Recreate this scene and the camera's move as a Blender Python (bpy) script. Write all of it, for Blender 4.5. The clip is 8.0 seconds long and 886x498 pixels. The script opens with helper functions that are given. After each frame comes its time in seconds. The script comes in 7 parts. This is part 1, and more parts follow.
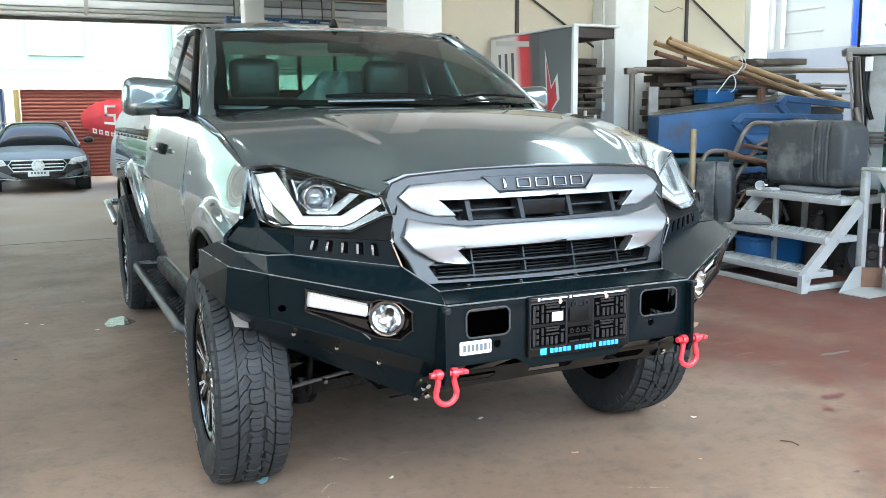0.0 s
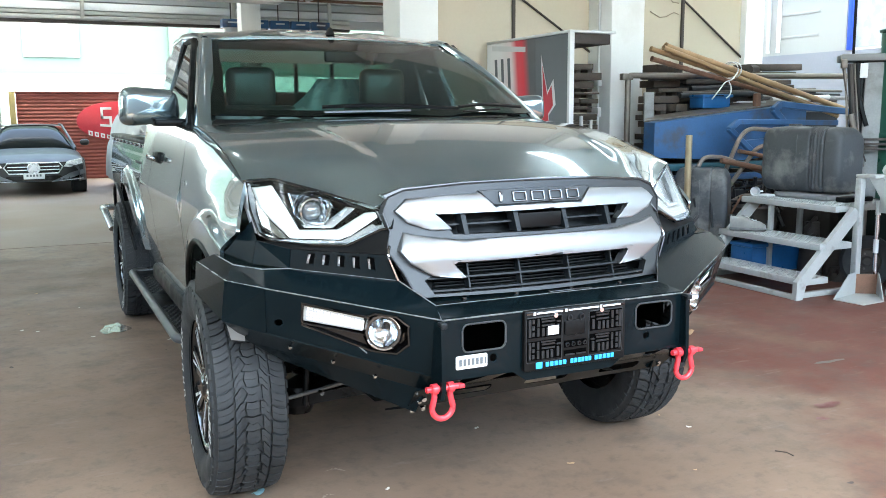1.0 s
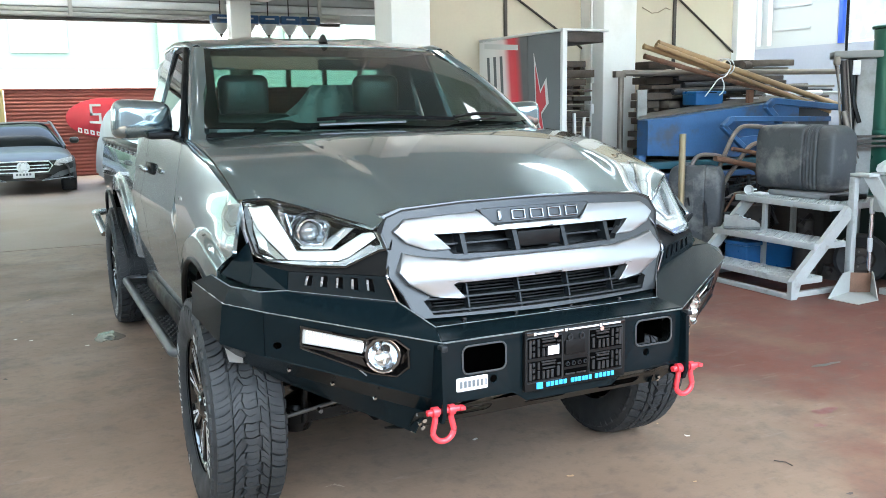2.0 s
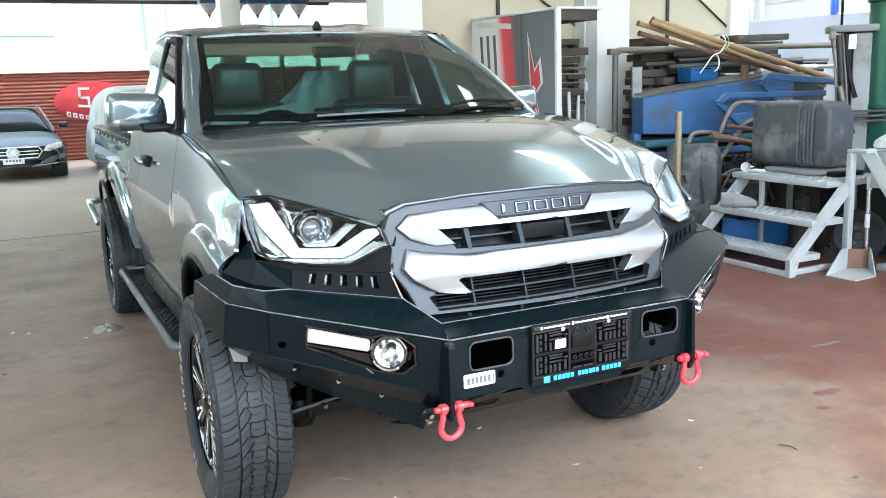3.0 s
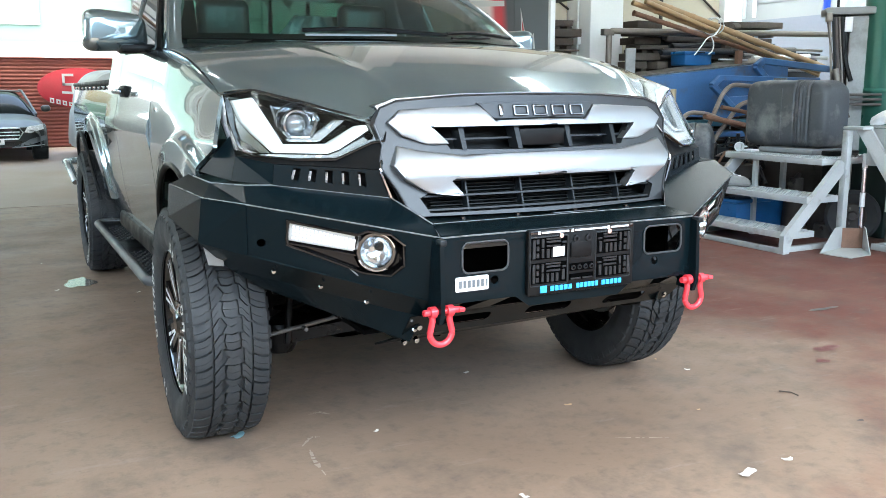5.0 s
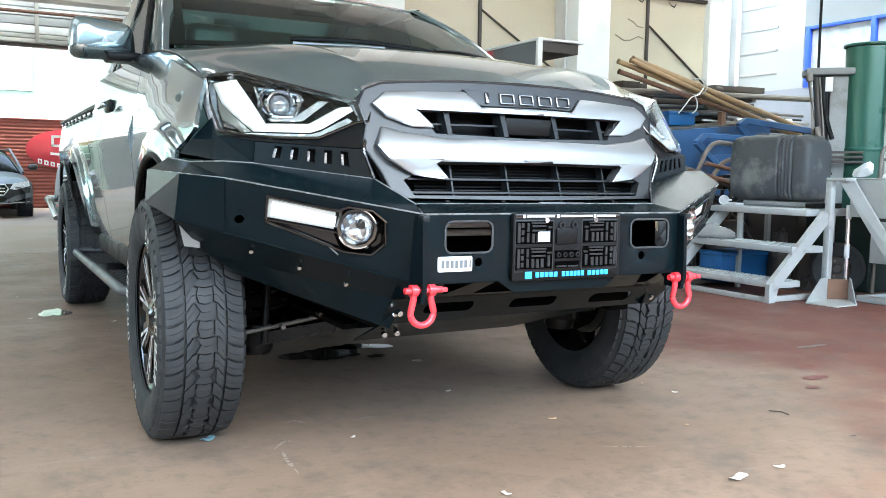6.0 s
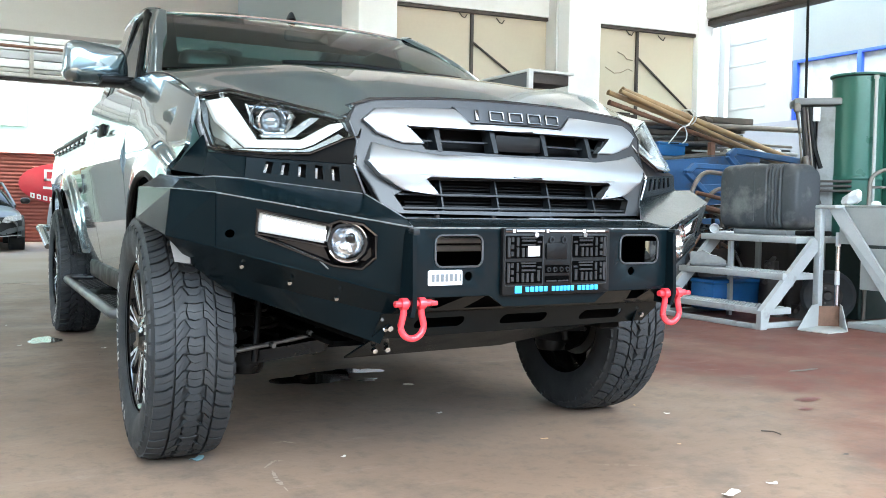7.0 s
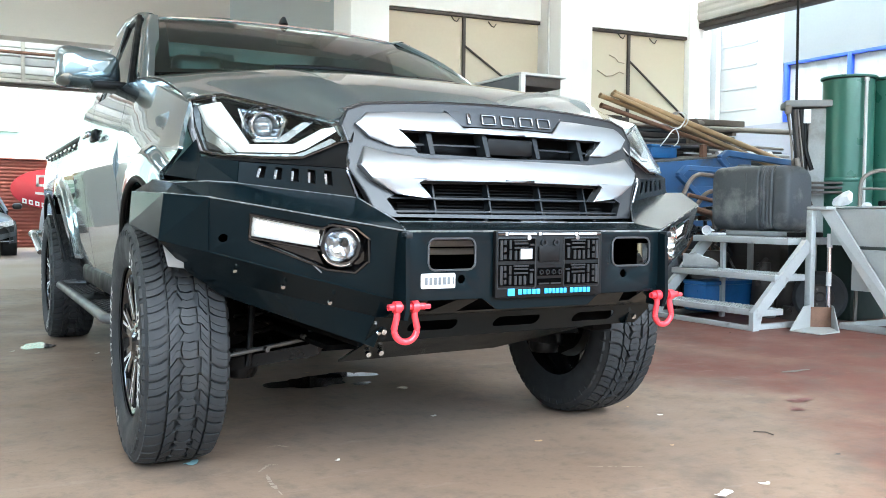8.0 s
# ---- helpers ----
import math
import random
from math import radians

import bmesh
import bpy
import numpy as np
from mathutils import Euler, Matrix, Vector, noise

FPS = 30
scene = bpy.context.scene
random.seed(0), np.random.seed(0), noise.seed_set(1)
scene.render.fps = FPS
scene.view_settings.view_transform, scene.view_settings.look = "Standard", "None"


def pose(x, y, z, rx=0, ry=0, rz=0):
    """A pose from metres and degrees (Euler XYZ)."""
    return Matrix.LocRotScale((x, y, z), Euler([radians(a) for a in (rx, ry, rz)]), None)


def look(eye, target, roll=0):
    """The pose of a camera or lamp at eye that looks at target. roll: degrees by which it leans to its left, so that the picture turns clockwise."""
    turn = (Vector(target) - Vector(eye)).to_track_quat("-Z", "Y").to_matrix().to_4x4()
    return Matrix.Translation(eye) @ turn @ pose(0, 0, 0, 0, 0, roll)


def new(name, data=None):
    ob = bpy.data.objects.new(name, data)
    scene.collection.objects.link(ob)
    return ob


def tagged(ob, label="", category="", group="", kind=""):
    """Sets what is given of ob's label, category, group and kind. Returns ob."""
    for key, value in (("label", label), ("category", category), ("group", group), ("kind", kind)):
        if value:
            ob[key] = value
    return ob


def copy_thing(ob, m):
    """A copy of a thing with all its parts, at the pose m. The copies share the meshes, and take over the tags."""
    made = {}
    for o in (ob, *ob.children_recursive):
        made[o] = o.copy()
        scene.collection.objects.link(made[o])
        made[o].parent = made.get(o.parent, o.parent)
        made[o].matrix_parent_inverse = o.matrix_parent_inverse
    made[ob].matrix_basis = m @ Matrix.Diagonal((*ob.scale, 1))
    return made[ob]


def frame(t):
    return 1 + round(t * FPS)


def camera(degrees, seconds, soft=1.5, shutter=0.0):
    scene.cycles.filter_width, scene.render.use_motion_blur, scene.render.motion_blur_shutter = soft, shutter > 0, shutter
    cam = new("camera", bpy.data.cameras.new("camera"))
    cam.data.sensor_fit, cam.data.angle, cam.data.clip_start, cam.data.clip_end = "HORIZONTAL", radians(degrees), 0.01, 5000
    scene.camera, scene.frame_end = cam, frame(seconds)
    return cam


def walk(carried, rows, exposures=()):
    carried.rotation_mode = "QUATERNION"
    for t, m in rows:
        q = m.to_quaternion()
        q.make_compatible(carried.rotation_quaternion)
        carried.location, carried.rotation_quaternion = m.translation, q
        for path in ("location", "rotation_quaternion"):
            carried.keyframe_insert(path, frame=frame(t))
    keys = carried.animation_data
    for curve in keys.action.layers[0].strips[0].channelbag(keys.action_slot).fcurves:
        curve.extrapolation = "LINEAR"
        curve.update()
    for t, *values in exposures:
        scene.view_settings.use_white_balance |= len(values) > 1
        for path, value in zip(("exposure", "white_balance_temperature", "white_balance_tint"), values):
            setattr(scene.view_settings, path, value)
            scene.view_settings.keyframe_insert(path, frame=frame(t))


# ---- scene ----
cam = camera(53.6, 8.0, 0.5)
PATH = [
    (0, (-1.454, -2.192, 1.295), (-0.623, -0.399, 0.986), -0.5),
    (0.5, (-1.453, -2.195, 1.308), (-0.622, -0.402, 1.0), -0.5),
    (1, (-1.455, -2.194, 1.335), (-0.616, -0.405, 1.028), -0.4),
    (1.5, (-1.458, -2.183, 1.376), (-0.612, -0.398, 1.068), -0.4),
    (3, (-1.474, -2.109, 1.474), (-0.61, -0.346, 1.09), -1.8),
    (3.5, (-1.486, -2.107, 1.461), (-0.615, -0.348, 1.077), -1.6),
    (4, (-1.485, -2.092, 1.396), (-0.609, -0.341, 0.991), -1.5),
    (4.5, (-1.467, -2.048, 1.278), (-0.581, -0.298, 0.884), -1.2),
    (4.7, (-1.462, -2.026, 1.223), (-0.572, -0.277, 0.837), -0.8),
    (6, (-1.436, -1.99, 0.858), (-0.497, -0.232, 0.686), 1.0),
    (6.5, (-1.437, -1.996, 0.814), (-0.49, -0.238, 0.703), 1.1),
    (7, (-1.434, -2.004, 0.801), (-0.48, -0.249, 0.711), 0.9),
    (7.5, (-1.436, -2.006, 0.8), (-0.473, -0.255, 0.716), 0.6),
    (8, (-1.437, -2.013, 0.801), (-0.47, -0.265, 0.719), 0.6),
]
walk(cam, [(t, look(eye, target, roll)) for t, eye, target, roll in PATH], [(0, 4.35, 6950, -1), (1.5, 4.35, 6950, -1), (3, 4.6, 6950, -1), (3.5, 4.6, 6950, -1), (4, 4.35, 6950, -1), (4.7, 4.35, 6950, -1), (6, 4.45, 6950, -1), (8, 4.55, 6950, -1)])

# ---- light ----
world = bpy.data.worlds.new("sky")
scene.world = world
world.use_nodes = True
wn = world.node_tree
sky = wn.nodes.new("ShaderNodeTexSky")
sky.sky_type = "NISHITA"
sky.sun_disc = False
sky.sun_elevation, sky.sun_rotation = radians(73), radians(194)
sky.air_density, sky.dust_density, sky.ozone_density = 1.0, 3.0, 1.0
wn.links.new(sky.outputs[0], wn.nodes["Background"].inputs[0])
wn.nodes["Background"].inputs[1].default_value = 0.15
sun = new("sun", bpy.data.lights.new("sun", "SUN"))
sun.data.energy, sun.data.angle, sun.data.color = 0.8, radians(90), (1.0, 0.98, 0.95)
sun.matrix_world = look((-1.0, -4, 14), (0, 0, 0))

# ---- materials ----
MATS = {}


def mat(name, color, rough=0.5, metal=0.0, vary=0.12, scale=6.0, bump=0.0, fine=60.0, coat=0.0, rvary=0.1, tint=None, tint_scale=1.2, tint_cut=(0.5, 0.65), spec=0.5, island=0.0):
    """A surface with colour and gloss varied at two scales, fine relief and, with tint, worn or stained patches."""
    if name in MATS:
        return MATS[name]
    m = bpy.data.materials.new(name)
    m.use_nodes = True
    n, l = m.node_tree.nodes, m.node_tree.links
    b = n["Principled BSDF"]
    b.inputs["Metallic"].default_value = metal
    b.inputs["Coat Weight"].default_value = coat
    b.inputs["Coat Roughness"].default_value = 0.03
    b.inputs["Specular IOR Level"].default_value = spec
    co = n.new("ShaderNodeTexCoord")
    big, small = n.new("ShaderNodeTexNoise"), n.new("ShaderNodeTexNoise")
    for t, s, d in ((big, scale, 4.0), (small, fine, 3.0)):
        t.inputs["Scale"].default_value, t.inputs["Detail"].default_value = s, d
        l.new(co.outputs["Object"], t.inputs["Vector"])
    mixer = n.new("ShaderNodeMath")
    mixer.operation = "MULTIPLY_ADD"
    l.new(small.outputs["Fac"], mixer.inputs[0])
    mixer.inputs[1].default_value = 0.45
    l.new(big.outputs["Fac"], mixer.inputs[2])
    ramp = n.new("ShaderNodeMapRange")
    ramp.inputs["From Min"].default_value, ramp.inputs["From Max"].default_value = 0.35, 1.1
    ramp.inputs["To Min"].default_value, ramp.inputs["To Max"].default_value = 1 - vary, 1 + vary
    l.new(mixer.outputs[0], ramp.inputs["Value"])
    mul = n.new("ShaderNodeVectorMath")
    mul.operation = "SCALE"
    mul.inputs[0].default_value = color
    l.new(ramp.outputs["Result"], mul.inputs["Scale"])
    out = mul.outputs[0]
    if island:
        info = n.new("ShaderNodeObjectInfo")
        geo = n.new("ShaderNodeNewGeometry")
        add = n.new("ShaderNodeMath")
        add.operation = "ADD"
        l.new(info.outputs["Random"], add.inputs[0])
        l.new(geo.outputs["Random Per Island"], add.inputs[1])
        r2 = n.new("ShaderNodeMapRange")
        r2.inputs["From Max"].default_value = 2.0
        r2.inputs["To Min"].default_value, r2.inputs["To Max"].default_value = 1 - island, 1 + island
        l.new(add.outputs[0], r2.inputs["Value"])
        mul2 = n.new("ShaderNodeVectorMath")
        mul2.operation = "SCALE"
        l.new(out, mul2.inputs[0])
        l.new(r2.outputs["Result"], mul2.inputs["Scale"])
        out = mul2.outputs[0]
    if tint:
        patch = n.new("ShaderNodeTexNoise")
        patch.inputs["Scale"].default_value, patch.inputs["Detail"].default_value, patch.inputs["Roughness"].default_value = tint_scale, 6.0, 0.62
        l.new(co.outputs["Object"], patch.inputs["Vector"])
        cut = n.new("ShaderNodeMapRange")
        cut.inputs["From Min"].default_value, cut.inputs["From Max"].default_value = tint_cut
        l.new(patch.outputs["Fac"], cut.inputs["Value"])
        mx = n.new("ShaderNodeMix")
        mx.data_type = "RGBA"
        l.new(cut.outputs["Result"], mx.inputs["Factor"])
        l.new(out, mx.inputs["A"])
        mx.inputs["B"].default_value = (*tint, 1)
        out = mx.outputs["Result"]
    l.new(out, b.inputs["Base Color"])
    rr = n.new("ShaderNodeMapRange")
    rr.inputs["From Min"].default_value, rr.inputs["From Max"].default_value = 0.3, 0.7
    rr.inputs["To Min"].default_value, rr.inputs["To Max"].default_value = max(0.02, rough - rvary), min(1, rough + rvary)
    l.new(big.outputs["Fac"], rr.inputs["Value"])
    l.new(rr.outputs["Result"], b.inputs["Roughness"])
    if bump:
        bp = n.new("ShaderNodeBump")
        bp.inputs["Strength"].default_value, bp.inputs["Distance"].default_value = bump, 0.004
        l.new(mixer.outputs[0], bp.inputs["Height"])
        l.new(bp.outputs[0], b.inputs["Normal"])
    MATS[name] = m
    return m


def glass(name, color, gloss=0.02, base=0.045, slant=0.85):
    """A thin pane: it lets tinted light through and mirrors more at a slant."""
    if name in MATS:
        return MATS[name]
    m = bpy.data.materials.new(name)
    m.use_nodes = True
    n, l = m.node_tree.nodes, m.node_tree.links
    n.remove(n["Principled BSDF"])
    tr, gl, mx, fr = n.new("ShaderNodeBsdfTransparent"), n.new("ShaderNodeBsdfGlossy"), n.new("ShaderNodeMixShader"), n.new("ShaderNodeLayerWeight")
    pw, sc = n.new("ShaderNodeMath"), n.new("ShaderNodeMath")
    pw.operation, sc.operation = "POWER", "MULTIPLY_ADD"
    tr.inputs[0].default_value = (*color, 1)
    gl.inputs["Roughness"].default_value = gloss
    fr.inputs["Blend"].default_value = 0.5
    pw.inputs[1].default_value = 5.0
    sc.inputs[1].default_value, sc.inputs[2].default_value = slant, base
    l.new(fr.outputs["Facing"], pw.inputs[0])
    l.new(pw.outputs[0], sc.inputs[0])
    l.new(sc.outputs[0], mx.inputs[0])
    l.new(tr.outputs[0], mx.inputs[1])
    l.new(gl.outputs[0], mx.inputs[2])
    l.new(mx.outputs[0], n["Material Output"].inputs[0])
    MATS[name] = m
    return m


def glow(name, color, strength, base=0.85):
    if name in MATS:
        return MATS[name]
    m = bpy.data.materials.new(name)
    m.use_nodes = True
    b = m.node_tree.nodes["Principled BSDF"]
    b.inputs["Base Color"].default_value = (base, base * 1.01, base * 1.02, 1)
    b.inputs["Roughness"].default_value = 0.25
    b.inputs["Emission Color"].default_value = (*color, 1)
    b.inputs["Emission Strength"].default_value = strength
    MATS[name] = m
    return m


PAINT = mat("grey_metallic_paint", (0.156, 0.224, 0.246), 0.19, 0.85, 0.02, 3, coat=1.0, rvary=0.0, fine=400)
PAINT.node_tree.nodes["Principled BSDF"].inputs["Coat IOR"].default_value = 2.3
STEEL_BLACK = mat("black_powder_coat", (0.0030, 0.0070, 0.0090), 0.22, 0.0, 0.15, 9, 0.04, 500, rvary=0.04, spec=0.12)
PLASTIC = mat("black_plastic", (0.004, 0.0043, 0.0046), 0.42, 0.0, 0.15, 12, 0.06, 300, spec=0.16)
GLOSS_BLACK = mat("gloss_black", (0.004, 0.004, 0.0045), 0.12, 0.0, 0.1, 8, coat=0.6, rvary=0.04)
DARK_GREY = mat("dark_grey_plastic", (0.012, 0.0145, 0.0165), 0.34, 0.0, 0.1, 10, rvary=0.05, spec=0.22)
GUNMETAL = mat("gunmetal_satin", (0.029, 0.0315, 0.034), 0.38, 0.35, 0.06, 8, fine=300, rvary=0.03)
SILVER = mat("satin_silver", (0.27, 0.285, 0.295), 0.40, 0.85, 0.03, 5, fine=300, rvary=0.02, coat=0.3)
CHROME = mat("chrome", (0.75, 0.76, 0.78), 0.08, 1.0, 0.05, 20, rvary=0.04)
DARK_CHROME = mat("dark_chrome", (0.28, 0.29, 0.31), 0.14, 1.0, 0.05, 20, rvary=0.05)
RUBBER = mat("tyre_rubber", (0.0125, 0.0145, 0.0165), 0.66, 0.0, 0.3, 14, 0.5, 240, rvary=0.1, tint=(0.025, 0.026, 0.027), tint_scale=5, tint_cut=(0.5, 0.75))
WHITE_RUBBER = mat("white_rubber", (0.55, 0.55, 0.53), 0.7, 0, 0.1, 20)
RED = mat("red_shackle_paint", (0.62, 0.035, 0.05), 0.3, 0, 0.08, 15, rvary=0.05, coat=0.3)
OILY = mat("oily_chassis_iron", (0.004, 0.004, 0.004), 0.34, 0.0, 0.4, 16, 0.4, 60, spec=0.2)
UNDER = mat("underbody_black", (0.003, 0.003, 0.003), 0.75, 0.0, 0.3, 10, 0.2, spec=0.04)
RAW = mat("cast_steel", (0.11, 0.11, 0.105), 0.45, 0.7, 0.3, 18, 0.2)
WS_GLASS = glass("windscreen_glass", (0.50, 0.70, 0.63), 0.03, 0.042, slant=0.74)
SIDE_GLASS = glass("tinted_glass", (0.16, 0.18, 0.18))
CLEAR = glass("clear_lens", (0.95, 0.97, 0.97), 0.02, 0.02)
REFLECT = mat("lamp_reflector", (0.6, 0.62, 0.64), 0.12, 1.0, 0.05, 30, rvary=0.05)
DRL = glow("light_guide", (0.95, 0.98, 1.0), 0.012, 0.5)
LED = glow("led_diode", (0.95, 0.98, 1.0), 0.012, 0.42)
FROST = mat("frosted_reflector", (0.55, 0.57, 0.59), 0.22, 0.6, 0.08, 40, 0.3, 200)
# lighter grey for edge lines on the steel, a highlight painted as colour
EDGE = mat("edge_sheen_grey", (0.16, 0.17, 0.175), 0.28, 0.3, 0.3, 20)
MACHINED = mat("machined_alloy", (0.66, 0.68, 0.70), 0.3, 0.3, 0.1, 30)
FOG_BOWL = mat("fog_bowl", (0.72, 0.74, 0.76), 0.12, 1.0, 0.05, 40, 0.1, 120)
BOWL = mat("lamp_bowl", (0.72, 0.74, 0.76), 0.25, 0.15, 0.1, 40, 0.2, 200)
SEAT = mat("seat_fabric", (0.020, 0.025, 0.023), 0.4, 0, 0.2, 30, 0.3)
FILM = mat("plastic_film", (0.14, 0.18, 0.17), 0.3, 0, 0.25, 9, 0.5, 40)
CABIN = mat("cabin_trim", (0.11, 0.12, 0.118), 0.7, 0, 0.1, 20)
WHITE = mat("white_wall_paint", (0.78, 0.79, 0.78), 0.7, 0, 0.05, 1.5, 0.06, 40, tint=(0.62, 0.62, 0.59), tint_scale=1.1, tint_cut=(0.6, 0.85))
CEIL = mat("roof_underside_grey", (0.52, 0.63, 0.64), 0.7, 0, 0.05, 1.0)
GREY_WALL = mat("grey_plaster", (0.45, 0.46, 0.46), 0.8, 0, 0.12, 1.4, 0.1, 30)
TAN = mat("tan_plywood", (0.53, 0.465, 0.365), 0.65, 0, 0.07, 1.3, 0.05, 30, tint=(0.52, 0.49, 0.375), tint_scale=0.7, tint_cut=(0.45, 0.7))
IRON = mat("dark_iron", (0.06, 0.05, 0.045), 0.6, 0.3, 0.3, 20, 0.2)
GALV = mat("worn_white_steel", (0.41, 0.425, 0.415), 0.5, 0.15, 0.12, 7, 0.15, 80, tint=(0.19, 0.175, 0.155), tint_scale=5, tint_cut=(0.6, 0.75))
ALU = mat("shutter_aluminium", (0.55, 0.54, 0.50), 0.42, 0.5, 0.15, 4, 0.05)
BAMBOO = mat("bamboo", (0.30, 0.195, 0.10), 0.5, 0, 0.25, 7, 0.15, 90, island=0.25)
WOOD = mat("weathered_timber", (0.078, 0.062, 0.050), 0.85, 0, 0.4, 9, 0.6, 70, island=0.6)
BLUE = mat("blue_machine_paint", (0.034, 0.105, 0.24), 0.5, 0.1, 0.2, 5, 0.15, 60, tint=(0.06, 0.075, 0.11), tint_scale=3, tint_cut=(0.53, 0.66))
BLUE_PLASTIC = mat("blue_plastic", (0.011, 0.10, 0.27), 0.35, 0, 0.2, 7, 0.1)
RUST = mat("rusty_pipe", (0.19, 0.10, 0.065), 0.7, 0.3, 0.4, 14, 0.4, 90)
PIPE = mat("grey_brown_pipe", (0.17, 0.15, 0.13), 0.5, 0.5, 0.25, 12, 0.2)
BRASS = mat("brass_pole", (0.30, 0.24, 0.15), 0.4, 0.5, 0.15, 10)
GREEN = mat("green_tank_paint", (0.02, 0.105, 0.075), 0.33, 0.1, 0.15, 4, 0.05, 60, tint=(0.02, 0.07, 0.05), tint_scale=4, tint_cut=(0.62, 0.75))
TANK = mat("dark_grey_polyethylene", (0.042, 0.046, 0.051), 0.5, 0, 0.35, 6, 0.3, 60, tint=(0.19, 0.19, 0.18), tint_scale=4, tint_cut=(0.5, 0.72))
FLOOR = bpy.data.materials.new("worn_red_floor")
FLOOR.use_nodes = True


def floor_nodes(m):
    """Brown painted concrete: soft mottling, a red area with ragged edges, pale scuffs, dark specks."""
    n, l = m.node_tree.nodes, m.node_tree.links
    b = n["Principled BSDF"]
    co = n.new("ShaderNodeTexCoord")

    def tex(scale, detail, rough=0.55, stretch=None):
        t = n.new("ShaderNodeTexNoise")
        t.inputs["Scale"].default_value, t.inputs["Detail"].default_value, t.inputs["Roughness"].default_value = scale, detail, rough
        src = co.outputs["Object"]
        if stretch:
            mp = n.new("ShaderNodeMapping")
            mp.inputs["Scale"].default_value = stretch
            mp.inputs["Rotation"].default_value = (0, 0, 0.7)
            l.new(src, mp.inputs["Vector"])
            src = mp.outputs[0]
        l.new(src, t.inputs["Vector"])
        return t.outputs["Fac"]

    def ranged(src, a, b_, lo=0.0, hi=1.0):
        r = n.new("ShaderNodeMapRange")
        for k, v in zip(("From Min", "From Max", "To Min", "To Max"), (a, b_, lo, hi)):
            r.inputs[k].default_value = v
        l.new(src, r.inputs["Value"])
        return r.outputs["Result"]

    def math_(op, p, q):
        t = n.new("ShaderNodeMath")
        t.operation = op
        for k, v in enumerate((p, q)):
            if isinstance(v, float):
                t.inputs[k].default_value = v
            else:
                l.new(v, t.inputs[k])
        return t.outputs[0]

    def mix(f, p, q):
        t = n.new("ShaderNodeMix")
        t.data_type = "RGBA"
        l.new(f, t.inputs["Factor"])
        for key, v in (("A", p), ("B", q)):
            if isinstance(v, tuple):
                t.inputs[key].default_value = (*v, 1)
            else:
                l.new(v, t.inputs[key])
        return t.outputs["Result"]
    sep = n.new("ShaderNodeSeparateXYZ")
    l.new(co.outputs["Object"], sep.inputs[0])
    col = mix(ranged(tex(0.8, 5), 0.35, 0.68), (0.172, 0.118, 0.084), (0.228, 0.163, 0.119))
    red_zone = math_("ADD", ranged(math_("SUBTRACT", sep.outputs["X"], math_("MULTIPLY", sep.outputs["Y"], 0.25)), 0.2, 3.0, -0.24, 0.24), tex(0.55, 7, 0.62))
    col = mix(ranged(red_zone, 0.39, 0.56, 0.0, 0.92), col, (0.122, 0.034, 0.022))
    col = mix(ranged(tex(2.6, 9, 0.74), 0.50, 0.66, 0.0, 0.55), col, (0.078, 0.062, 0.053))
    col = mix(ranged(tex(3.0, 8, 0.72, (1.0, 4.0, 1.0)), 0.58, 0.72, 0.0, 0.45), col, (0.27, 0.22, 0.185))
    col = mix(ranged(tex(14.0, 8, 0.72), 0.52, 0.68, 0.0, 0.5), col, (0.085, 0.066, 0.055))
    col = mix(ranged(tex(55.0, 3, 0.6), 0.60, 0.74, 0.0, 0.22), col, (0.055, 0.046, 0.042))
    col = mix(ranged(tex(90.0, 2, 0.6), 0.70, 0.78, 0.0, 0.22), col, (0.34, 0.31, 0.28))
    l.new(col, b.inputs["Base Color"])
    l.new(ranged(tex(1.7, 6, 0.65), 0.3, 0.7, 0.46, 0.72), b.inputs["Roughness"])
    b.inputs["Specular IOR Level"].default_value = 0.38
    bp = n.new("ShaderNodeBump")
    bp.inputs["Strength"].default_value, bp.inputs["Distance"].default_value = 0.25, 0.004
    l.new(tex(40.0, 5, 0.6), bp.inputs["Height"])
    l.new(bp.outputs[0], b.inputs["Normal"])


floor_nodes(FLOOR)
YARD = mat("yard_concrete", (0.205, 0.155, 0.122), 0.6, 0, 0.15, 0.8, 0.15, 20)
RED_FENCE = mat("red_shutter_paint", (0.27, 0.074, 0.057), 0.5, 0.1, 0.15, 3, 0.1, 40)
PALE = mat("pale_green_wall", (0.085, 0.13, 0.108), 0.7, 0, 0.08, 0.7)
COVER = mat("grey_car_cover", (0.33, 0.34, 0.33), 0.7, 0, 0.12, 5, 0.3, 60)
CAR_PAINT = mat("dark_grey_car_paint", (0.028, 0.028, 0.028), 0.38, 0.2, 0.05, 5, rvary=0.03)
BOARD = mat("charcoal_board", (0.10, 0.112, 0.122), 0.45, 0, 0.1, 3)
SIGN_RED = mat("sign_red", (0.50, 0.028, 0.045), 0.4, 0, 0.08, 5)
SIGN_WHITE = mat("sign_white", (0.60, 0.61, 0.61), 0.4, 0, 0.05, 5)
SIGN_BLUE = mat("sign_blue", (0.03, 0.36, 0.75), 0.4, 0, 0.05, 5)
YELLOW = mat("sign_yellow", (0.30, 0.235, 0.09), 0.5, 0, 0.08, 5)
FRAME_BLUE = mat("blue_window_frame", (0.02, 0.08, 0.55), 0.4, 0, 0.1, 6)
PAPER = mat("pale_litter", (0.7, 0.68, 0.62), 0.6, 0, 0.1, 30)
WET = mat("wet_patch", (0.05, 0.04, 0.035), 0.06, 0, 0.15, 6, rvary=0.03)


